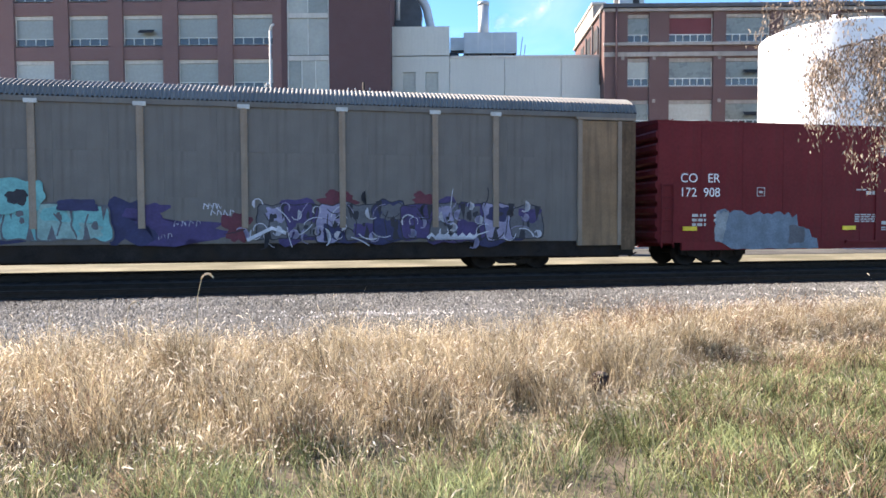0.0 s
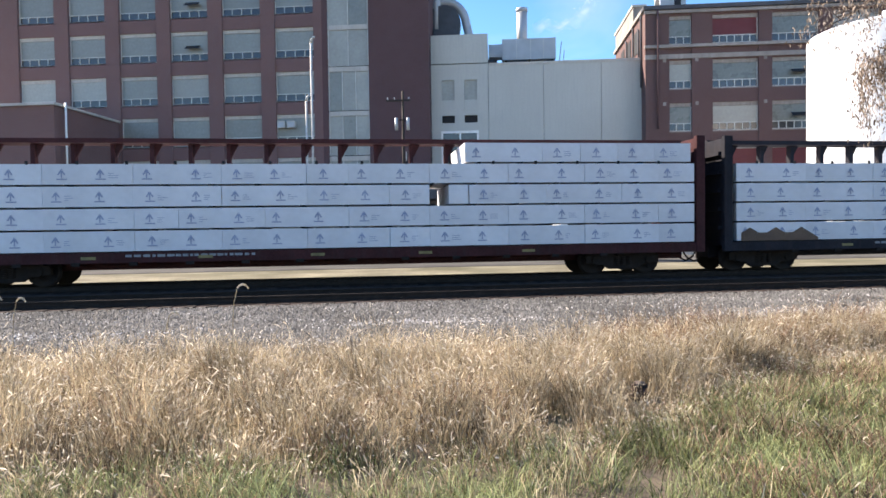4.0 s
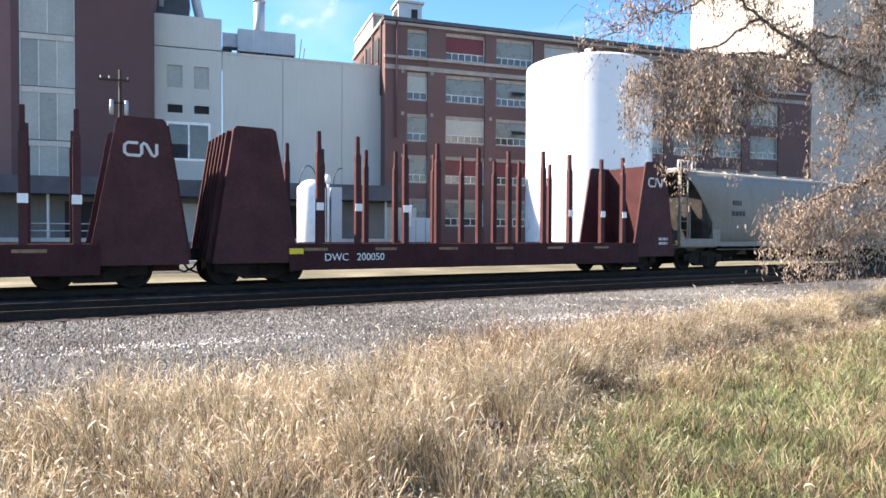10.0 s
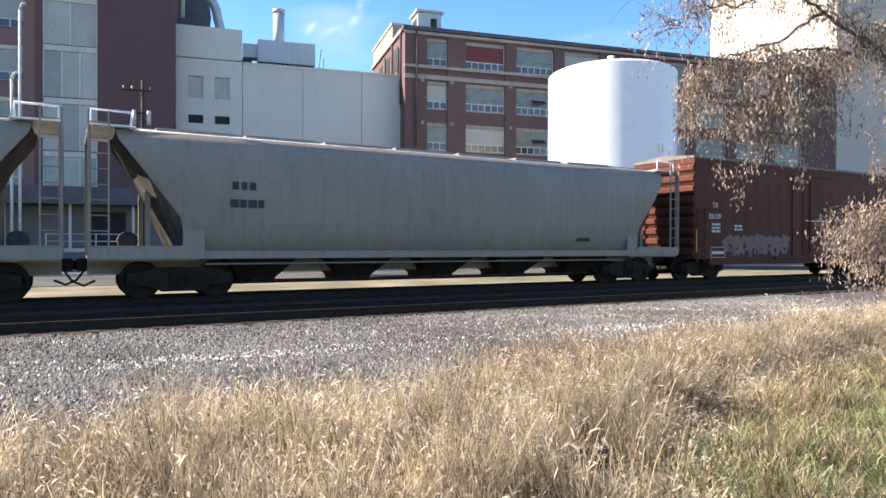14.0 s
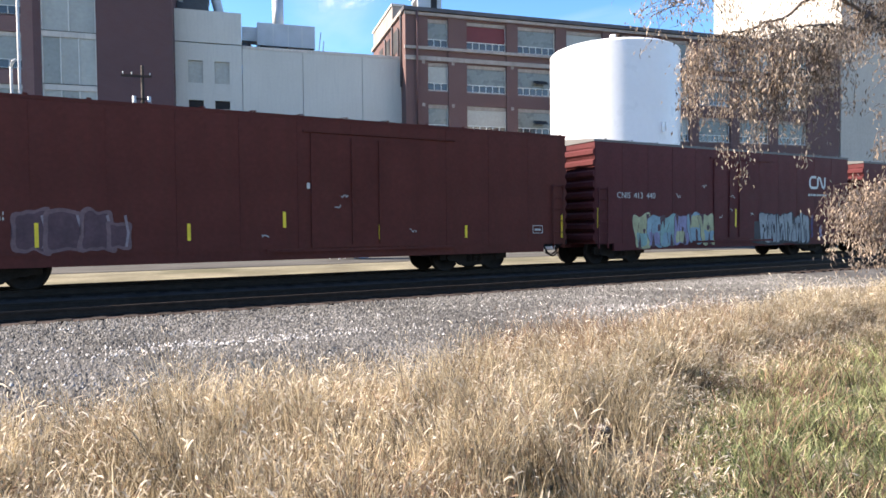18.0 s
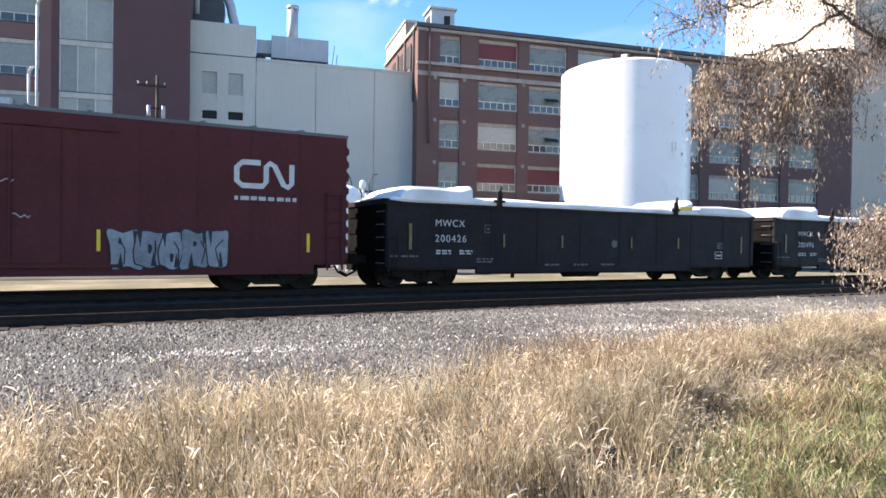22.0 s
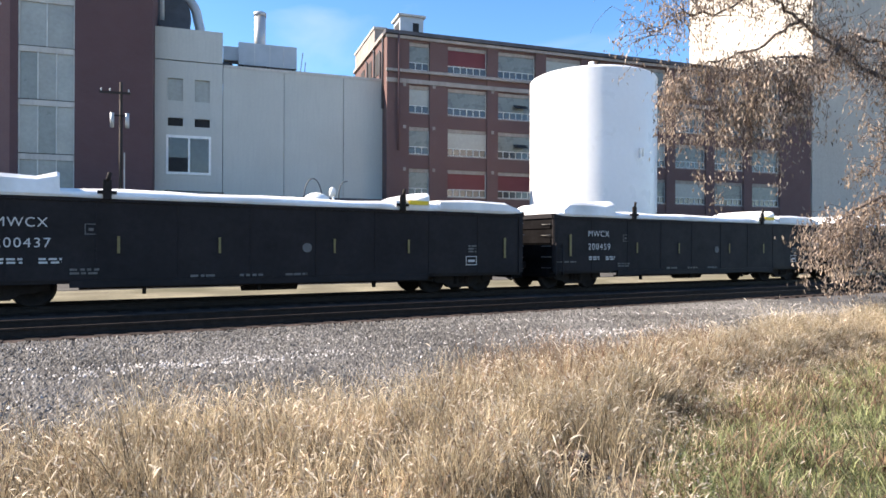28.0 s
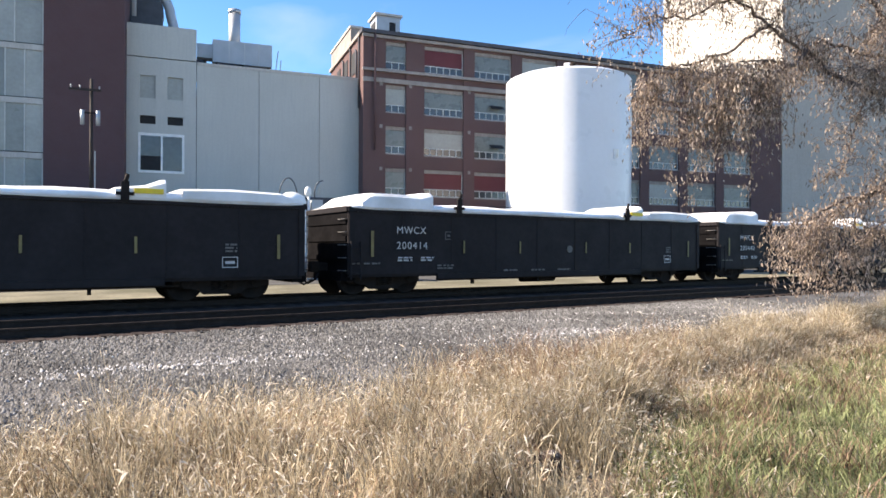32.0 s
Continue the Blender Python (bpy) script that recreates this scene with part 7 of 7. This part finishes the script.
tufts("rusty_weed", 330, 22, 3.4, 7.8, lambda s: far_edge(s) - 1.0, lambda s: far_edge(s) + 0.25, lambda s, n: 0.9 + 0 * s, (0.34, 0.62), (0.003, 0.007), 0.5, M["rust"], "tall rusty brown weeds at the gravel's edge", "weeds")
tufts("green_grass", 5200, 20, -11, 8, lambda s: 0 * s + 1.2, lambda s: np.minimum(near_edge(s) + 0.3, 6.0), lambda s, n: 0.4 + 0.6 * patchy(s, n, 2.5, 3.0), (0.07, 0.25), (0.003, 0.008), 0.8, M["green"], "rough green grass")
tufts("dry_grass", 600, 14, -11, 7, lambda s: 0 * s + 1.2, lambda s: np.minimum(near_edge(s) + 0.1, 5.0), lambda s, n: 0.6 + 0 * s, (0.16, 0.36), (0.003, 0.007), 0.6, M["straw"], "dry stalks among green grass", seeds=0.04)
tufts("rusty_weed", 1500, 12, 2.4, 14, lambda s: 0 * s + 3.0, near_edge, lambda s, n: np.clip(patchy(s, n, 2.2, 5.0) * 1.8 - 0.45, 0, 1), (0.1, 0.32), (0.004, 0.01), 0.7, M["rust"], "low rusty weeds in the lawn", "weeds")
s, n = scatter(90000, 2.2, 20, lambda s: 0 * s + 0.8, lambda s: near_edge(s) + 0.3, lambda s, n: 0.5 + 0.5 * patchy(s, n, 2.0, 6.0))
blades("lawn_grass", s, n, rng.uniform(0.04, 0.17, len(s)), rng.uniform(0.005, 0.011, len(s)), 0.8, M["lawn"], "short green lawn grass", "lawn")
s, n = scatter(16000, -9, 12, lambda s: 0 * s - 7, lambda s: 0 * s + 1.6, lambda s, n: 0.3 + 0.7 * patchy(s, n, 1.1, 2.0))
blades("lawn_grass", s, n, rng.uniform(0.04, 0.16, len(s)), rng.uniform(0.005, 0.011, len(s)), 0.8, M["lawn"], "short worn lawn grass", "lawn")
tufts("straw_grass", 2400, 14, 2.6, 18, lambda s: 0 * s + 2.0, lambda s: near_edge(s) + 0.2, lambda s, n: np.clip(patchy(s, n, 1.5, 8.0) * 1.6 - 0.25, 0, 1), (0.07, 0.26), (0.0025, 0.006), 0.9, M["straw"], "dry tufts in the lawn", seeds=0.06)
s, n = scatter(30000, 5, 24, lambda s: near_edge(s) - 0.2, lambda s: far_edge(s) + 0.9, lambda s, n: 0.5 + 0.4 * patchy(s, n, 1.2, 9.0))
blades("straw_grass", s, n, rng.uniform(0.08, 0.26, len(s)), rng.uniform(0.004, 0.008, len(s)), 0.5, M["straw"], "short sunlit straw grass")
s, n = scatter(2600, -14, 14, lambda s: far_edge(s) - 0.2, lambda s: far_edge(s) + 1.7, lambda s, n: np.clip(1.3 - (n - far_edge(s)) / 1.5, 0, 1))
blades("dry_grass", s, n, rng.uniform(0.1, 0.4, len(s)), rng.uniform(0.004, 0.007, len(s)), 0.5, M["dry"], "thin dry grass in the gravel")
s, n = scatter(9000, -14, 14, near_edge, far_edge, lambda s, n: 0.9 + 0 * s)
blades("fallen_stalk", s, n, rng.uniform(0.02, 0.12, len(s)), rng.uniform(0.003, 0.007, len(s)), 2.6, M["straw"], "broken stalks lying in the grass")

# curled dead leaves and husks caught among the stalks
s, n = scatter(110000, -13, 14, lambda s: near_edge(s) - 0.2, far_edge, lambda s, n: np.clip(0.1 + 1.1 * patchy(s, n, 3.1, 5.0), 0, 1))
clear = ((s - 2.7) / 0.27) ** 2 + ((n - 6.0) / 0.55) ** 2 > 1
s, n = s[clear], n[clear]
k = len(s)
at = to_world(s, n, rng.uniform(0.12, 0.5, k) * np.clip(0.45 + (n - near_edge(s)) / 0.9, 0.45, 1) * (0.65 + 0.6 * patchy(s, n, 2.4, 4.0)))
way = rng.normal(0, 1, (k, 3))
way /= np.linalg.norm(way, axis=1)[:, None]
flat = np.cross(way, rng.normal(0, 1, (k, 3)))
flat /= np.linalg.norm(flat, axis=1)[:, None]
ln, wd = rng.uniform(0.008, 0.026, k)[:, None], rng.uniform(0.002, 0.0055, k)[:, None]
bow = np.cross(way, flat) * ln * 0.35
v = np.stack([at - way * ln, at + flat * wd + bow, at + way * ln, at - flat * wd + bow], 1).reshape(-1, 3)
half = (k // 2)
for nm, mat, lo, hi in (("dead_leaf", "plume", 0, half), ("withered_leaf", "rust", half, k)):
    tagged(new(nm, stack_mesh(nm, v[4 * lo:4 * hi], np.arange(4 * (hi - lo)).reshape(-1, 4), M[mat])), "curled dead leaves among the dry stalks", "leaves", kind="stuff")

# a short stub added to darken the hollow among the weeds
stub = tagged(new("dark_stub"), "short dark stub put in for a dark hollow among dry weeds", "post stub")
stub.location = on_track(2.78, 6.12, -0.15)
sr = random.Random(9)
rim = [(0.09 + sr.uniform(-0.012, 0.012), 2 * math.pi * i / 14) for i in range(14)]
part("shaft", loft(bmesh.new(), [[(r * k * math.cos(a) + 0.03 * z, r * k * math.sin(a), z + (sr.uniform(-0.03, 0.02) if z > 0.28 else 0)) for r, a in rim] for k, z in ((1.15, 0.0), (1.0, 0.1), (0.95, 0.2), (0.92, 0.29), (0.6, 0.31))]), M["hollow_dark"], stub)
part("splintered_top", loft(bmesh.new(), [[(0.06 * k * math.cos(a) + 0.009, 0.06 * k * math.sin(a), z) for r, a in rim] for k, z in ((1.1, 0.3), (0.7, 0.325), (0.1, 0.335))]), M["bark"], stub, "paler top of the stub")
# tall nodding foxtails and dark weed stems
for i, (s0, n0, hh) in enumerate(((-0.87, 5.05, 1.27), (-1.5, 5.6, 1.02), (-3.34, 5.8, 1.17), (-3.14, 5.85, 1.2), (-2.92, 5.8, 1.17), (-2.74, 5.8, 1.15), (-3.0, 5.9, 1.1), (-3.5, 5.75, 1.15), (0.3, 6.2, 0.85))):
    fx = tagged(new("foxtail"), "tall foxtail grass with a nodding seed head", "grass", "nodding foxtails")
    fx.location = on_track(s0, n0, 0)
    st = [(0, 0, 0), (0.01, 0, hh * 0.55), (0.03, 0, hh * 0.9), (0.06, 0, hh)]
    part("stem", tube(bmesh.new(), st, 0.003, 5), M["straw"], fx)
    hd = bmesh.new()
    pts = [(0.06, 0, hh), (0.078, 0, hh + 0.022), (0.1, 0, hh + 0.028), (0.122, 0, hh + 0.02), (0.14, 0, hh - 0.006)]
    for (a, b), r in zip(zip(pts, pts[1:]), (0.006, 0.009, 0.009, 0.006)):
        rod(hd, a, b, r, 6)
    part("seed_head", hd, M["plume"], fx)
    fx.rotation_euler[2] = random.uniform(-0.5, 0.5)
for i in range(14):
    s0, n0 = random.uniform(-5.2, -3.4), random.uniform(5.3, 6.2)
    wd = tagged(new("dock_weed"), "dark brown seeding dock weed stem", "weed", "dark dock weeds")
    wd.location = on_track(s0, n0, 0)
    hh = random.uniform(0.45, 0.72)
    part("stem", rod(bmesh.new(), (0, 0, 0), (0.05, 0, hh), 0.005, 5), M["rust"], wd)
    hd = bmesh.new()
    for q in range(16):
        z = hh * random.uniform(0.55, 1.0)
        a = random.uniform(0, 6.3)
        x = 0.05 * z / hh
        rod(hd, (x, 0, z), (x + 0.02 * math.cos(a), 0.02 * math.sin(a), z + 0.015), 0.008, 5, 0.003)
    part("seed_head", hd, M["bark"], wd)

# ---- tree ----
tree = tagged(new("tree"), "spreading tree with brown hanging autumn leaves", "tree")
tree.location = (14.8, 10.6, 0)
TO = Vector(tree.location)
rt = random.Random(12)
# limb: its line, thickness at the root, the way it carries leaves
SPARSE, CURTAIN, TUFT = 0, 1, 2
limbs = [
    ([(14.8, 10.6, 0), (14.75, 10.6, 1.6), (14.5, 10.7, 3.2), (14.4, 10.9, 5.5), (14.6, 11.2, 8.5), (14.8, 11.4, 11)], 0.26, None),
    ([(14.45, 10.8, 3.2), (13.4, 11.3, 4.9), (12.6, 11.7, 5.9), (11.6, 11.8, 6.6), (10.75, 11.9, 7.4), (10.2, 12.0, 8.4)], 0.085, SPARSE),
    ([(14.4, 10.9, 4.2), (13.0, 11.4, 4.5), (11.6, 11.7, 4.75), (10.6, 11.8, 5.0), (9.98, 11.8, 5.34), (9.0, 11.8, 5.75), (8.3, 11.8, 6.15), (7.86, 11.9, 6.63), (7.6, 12.0, 7.2)], 0.058, SPARSE),
    ([(11.6, 11.8, 6.6), (10.7, 11.7, 6.55), (9.98, 11.6, 6.6), (9.2, 11.6, 6.4), (8.2, 11.5, 6.1), (6.9, 11.5, 6.3), (6.2, 11.5, 6.1), (5.6, 11.5, 6.2)], 0.04, SPARSE),
    ([(9.0, 11.8, 5.75), (8.2, 12.0, 5.2), (7.4, 12.1, 4.95), (6.8, 12.1, 4.75), (6.5, 12.1, 4.4)], 0.03, CURTAIN),
    ([(9.98, 11.8, 5.34), (9.3, 11.6, 4.95), (8.6, 11.4, 4.95), (8.0, 11.4, 4.85), (7.4, 11.4, 4.55)], 0.035, CURTAIN),
    ([(8.6, 11.4, 4.95), (8.4, 11.7, 4.6), (7.9, 11.9, 4.2), (7.5, 11.9, 3.8)], 0.022, CURTAIN),
    ([(8.3, 11.8, 6.15), (7.2, 11.9, 5.7), (6.5, 12.0, 5.6), (6.0, 12.0, 5.2)], 0.025, SPARSE),
    ([(9.2, 11.6, 6.4), (8.6, 11.9, 7.0), (7.6, 12.0, 7.0), (6.6, 12.1, 7.3)], 0.022, SPARSE),
    ([(9.98, 11.6, 6.6), (9.3, 11.4, 7.3), (8.8, 11.3, 7.9)], 0.025, SPARSE),
    ([(13.4, 11.3, 4.9), (12.2, 11.5, 5.3), (11.2, 11.7, 5.5), (10.4, 11.8, 5.6), (9.8, 11.9, 5.5)], 0.05, TUFT),
    ([(12.6, 11.7, 5.9), (12.1, 11.4, 6.2), (11.5, 11.3, 6.1), (11.0, 11.3, 5.7)], 0.035, TUFT),
    ([(12.2, 11.5, 5.3), (11.4, 11.6, 4.6), (11.0, 11.7, 3.8), (10.75, 11.7, 3.0)], 0.03, SPARSE),
    ([(12.2, 11.5, 5.3), (11.5, 11.2, 5.2), (10.9, 11.1, 4.9), (10.3, 11.1, 4.9)], 0.03, TUFT),
    ([(13.0, 11.4, 4.5), (12.3, 11.3, 4.1), (11.9, 11.3, 3.5), (11.7, 11.3, 2.9)], 0.03, TUFT),
    ([(14.7, 10.6, 1.6), (13.0, 11.2, 2.7), (11.6, 11.6, 2.75), (10.6, 11.8, 2.45), (10.0, 11.8, 2.15), (9.6, 11.8, 1.85)], 0.06, TUFT),
    ([(13.0, 11.2, 2.7), (12.2, 11.3, 2.3), (11.5, 11.3, 2.2), (10.9, 11.3, 1.9), (10.5, 11.3, 1.5)], 0.045, TUFT),
    ([(11.6, 11.6, 2.75), (11.0, 12.0, 2.3), (10.6, 12.1, 1.9), (10.3, 12.1, 1.55)], 0.025, TUFT),
    ([(14.6, 11.2, 7.0), (12.6, 11.5, 7.6), (10.8, 11.8, 8.1), (9.4, 12.0, 8.6), (8.4, 12.2, 9.0)], 0.09, SPARSE),
    ([(14.6, 11.2, 8.5), (12.4, 11.6, 9.2), (10.8, 12.0, 9.6)], 0.08, SPARSE),
    ([(14.45, 10.8, 3.0), (13.6, 10.9, 3.6), (12.9, 11.0, 3.6), (12.4, 11.0, 3.2)], 0.05, SPARSE),
]
twig_bm, leaf_p = bmesh.new(), []


def limb_points(pts):
    out = []
    for a, b in zip(pts, pts[1:]):
        for k in range(5):
            out.append(Vector(a).lerp(Vector(b), k / 5) - TO + Vector([rt.uniform(-0.05, 0.05) for _ in range(3)]))
    out.append(Vector(pts[-1]) - TO)
    return out


def twig(p, d, length, r, sag, leafy_share):
    """A twig of four steps that sags, with a few leaves hanging along it."""
    q = p
    for step in range(4):
        d = (d + Vector((rt.uniform(-0.35, 0.35), rt.uniform(-0.35, 0.35), -sag * (0.5 + 0.5 * step)))).normalized()
        q2 = q + d * length / 4
        rod(twig_bm, q, q2, r, 4, r * 0.72)
        r *= 0.72
        for _ in range(4):
            if rt.random() < leafy_share:
                leaf_p.append(q.lerp(q2, rt.random()))
        q = q2
    return q


for k, (pts, r, dense) in enumerate(limbs):
    b = bmesh.new()
    ps = limb_points(pts)
    rings = []
    for i, p in enumerate(ps):
        f = r * (1 - 0.85 * i / len(ps))
        d = (ps[min(i + 1, len(ps) - 1)] - ps[max(i - 1, 0)]).normalized()
        u = d.cross(Vector((0.13, 0.9, 0.2))).normalized()
        w = d.cross(u)
        rings.append([tuple(p + (u * math.cos(a) + w * math.sin(a)) * f) for a in [2 * math.pi * j / 9 for j in range(9)]])
    part("trunk" if k == 0 else "limb", loft(b, rings), M["bark"], tree)
    if k == 0:
        continue
    for i, p in enumerate(ps):
        if i < len(ps) * (0.3 if dense == SPARSE else 0.22):
            continue
        if dense == SPARSE:
            for _ in range(5):
                d0 = Vector((rt.uniform(-1, 0.6), rt.uniform(-0.9, 0.9), rt.uniform(-0.5, 0.9))).normalized()
                q = twig(p, d0, rt.uniform(0.35, 0.9), 0.009, 0.06, 0.05)
                twig(q, Vector((rt.uniform(-1, 0.6), rt.uniform(-0.8, 0.8), rt.uniform(-0.8, 0.4))).normalized(), rt.uniform(0.25, 0.6), 0.006, 0.14, 0.11)
        elif dense == CURTAIN:
            for _ in range(3):
                q = p + Vector((rt.uniform(-0.15, 0.15), 0, 0))
                d0, fall = Vector((rt.uniform(-0.7, 0.4), rt.uniform(-0.7, 0.7), rt.uniform(-0.6, 0.1))).normalized(), rt.randint(1, 3)
                for step in range(fall):
                    q = twig(q, d0, rt.uniform(0.4, 0.65), 0.008, 0.22, 0.34)
                    d0 = Vector((rt.uniform(-0.4, 0.3), rt.uniform(-0.3, 0.3), -1)).normalized()
        else:
            for _ in range(rt.choice((2, 3, 5))):
                d0 = Vector((rt.uniform(-0.9, 0.6), rt.uniform(-0.8, 0.8), rt.uniform(-0.8, 0.5))).normalized()
                q = twig(p, d0, rt.uniform(0.3, 0.8), 0.009, 0.12, 0.2)
                twig(q, Vector((rt.uniform(-0.6, 0.4), rt.uniform(-0.5, 0.5), -0.9)).normalized(), rt.uniform(0.25, 0.55), 0.006, 0.12, 0.26)
tagged(part("twig", twig_bm, M["bark"], tree, "fine bare twigs"), kind="stuff")
lp = np.array([tuple(p) for p in leaf_p])
rep = 6
lp = np.repeat(lp, rep, 0) + rng.normal(0, 0.09, (len(lp) * rep, 3)) + np.array([0, 0, -0.05])
k = len(lp)
down = np.stack([rng.normal(0, 0.4, k), rng.normal(0, 0.4, k), -np.ones(k)], 1)
down /= np.linalg.norm(down, axis=1)[:, None]
ac = np.cross(down, rng.normal(0, 1, (k, 3)))
ac /= np.linalg.norm(ac, axis=1)[:, None]
ll, lw = rng.uniform(0.05, 0.12, k)[:, None], rng.uniform(0.008, 0.017, k)[:, None]
fold = np.cross(down, ac) * 0.012
v = np.stack([lp, lp + down * ll * 0.4 + ac * lw + fold, lp + down * ll, lp + down * ll * 0.45 - ac * lw + fold], 1).reshape(-1, 3)
crown = new("crown", stack_mesh("crown", v, np.arange(4 * k).reshape(-1, 4), M["leaf"]))
crown.parent = tree
tagged(crown, "clusters of dry brown hanging leaves", kind="stuff")


# ---- what moves ----
def motions():
    turn = pose(0, 0, 0, 0, 0, ALPHA)
    for car, middle in TRAIN:
        walk(car, [(t, Matrix.Translation(on_track(middle - travelled(t), TRACK, RAIL_TOP)) @ turn) for t in range(33)])
    walk(STEAM, [(t, Matrix.Translation((3.0 + dx, 67.0, 23.6 + dz))) for t, dx, dz in ((0, -0.6, -0.2), (8, 0.0, 0.0), (14, 0.7, 0.3), (20, 4.0, 2.2), (26, 9.0, 6.0), (32, 14.0, 10.0))])
    for s, wheels in WHEELS.items():
        walk(wheels[0], [(f / 30, pose(0.89 * s, 0, WHEEL_R, 0, -math.degrees(travelled(f / 30) / WHEEL_R), 0)) for f in range(961)])
        keys = wheels[0].animation_data
        for w in wheels[1:]:
            w.rotation_mode = "QUATERNION"
            data = w.animation_data_create()
            data.action = keys.action
            data.action_slot = keys.action_slot


motions()
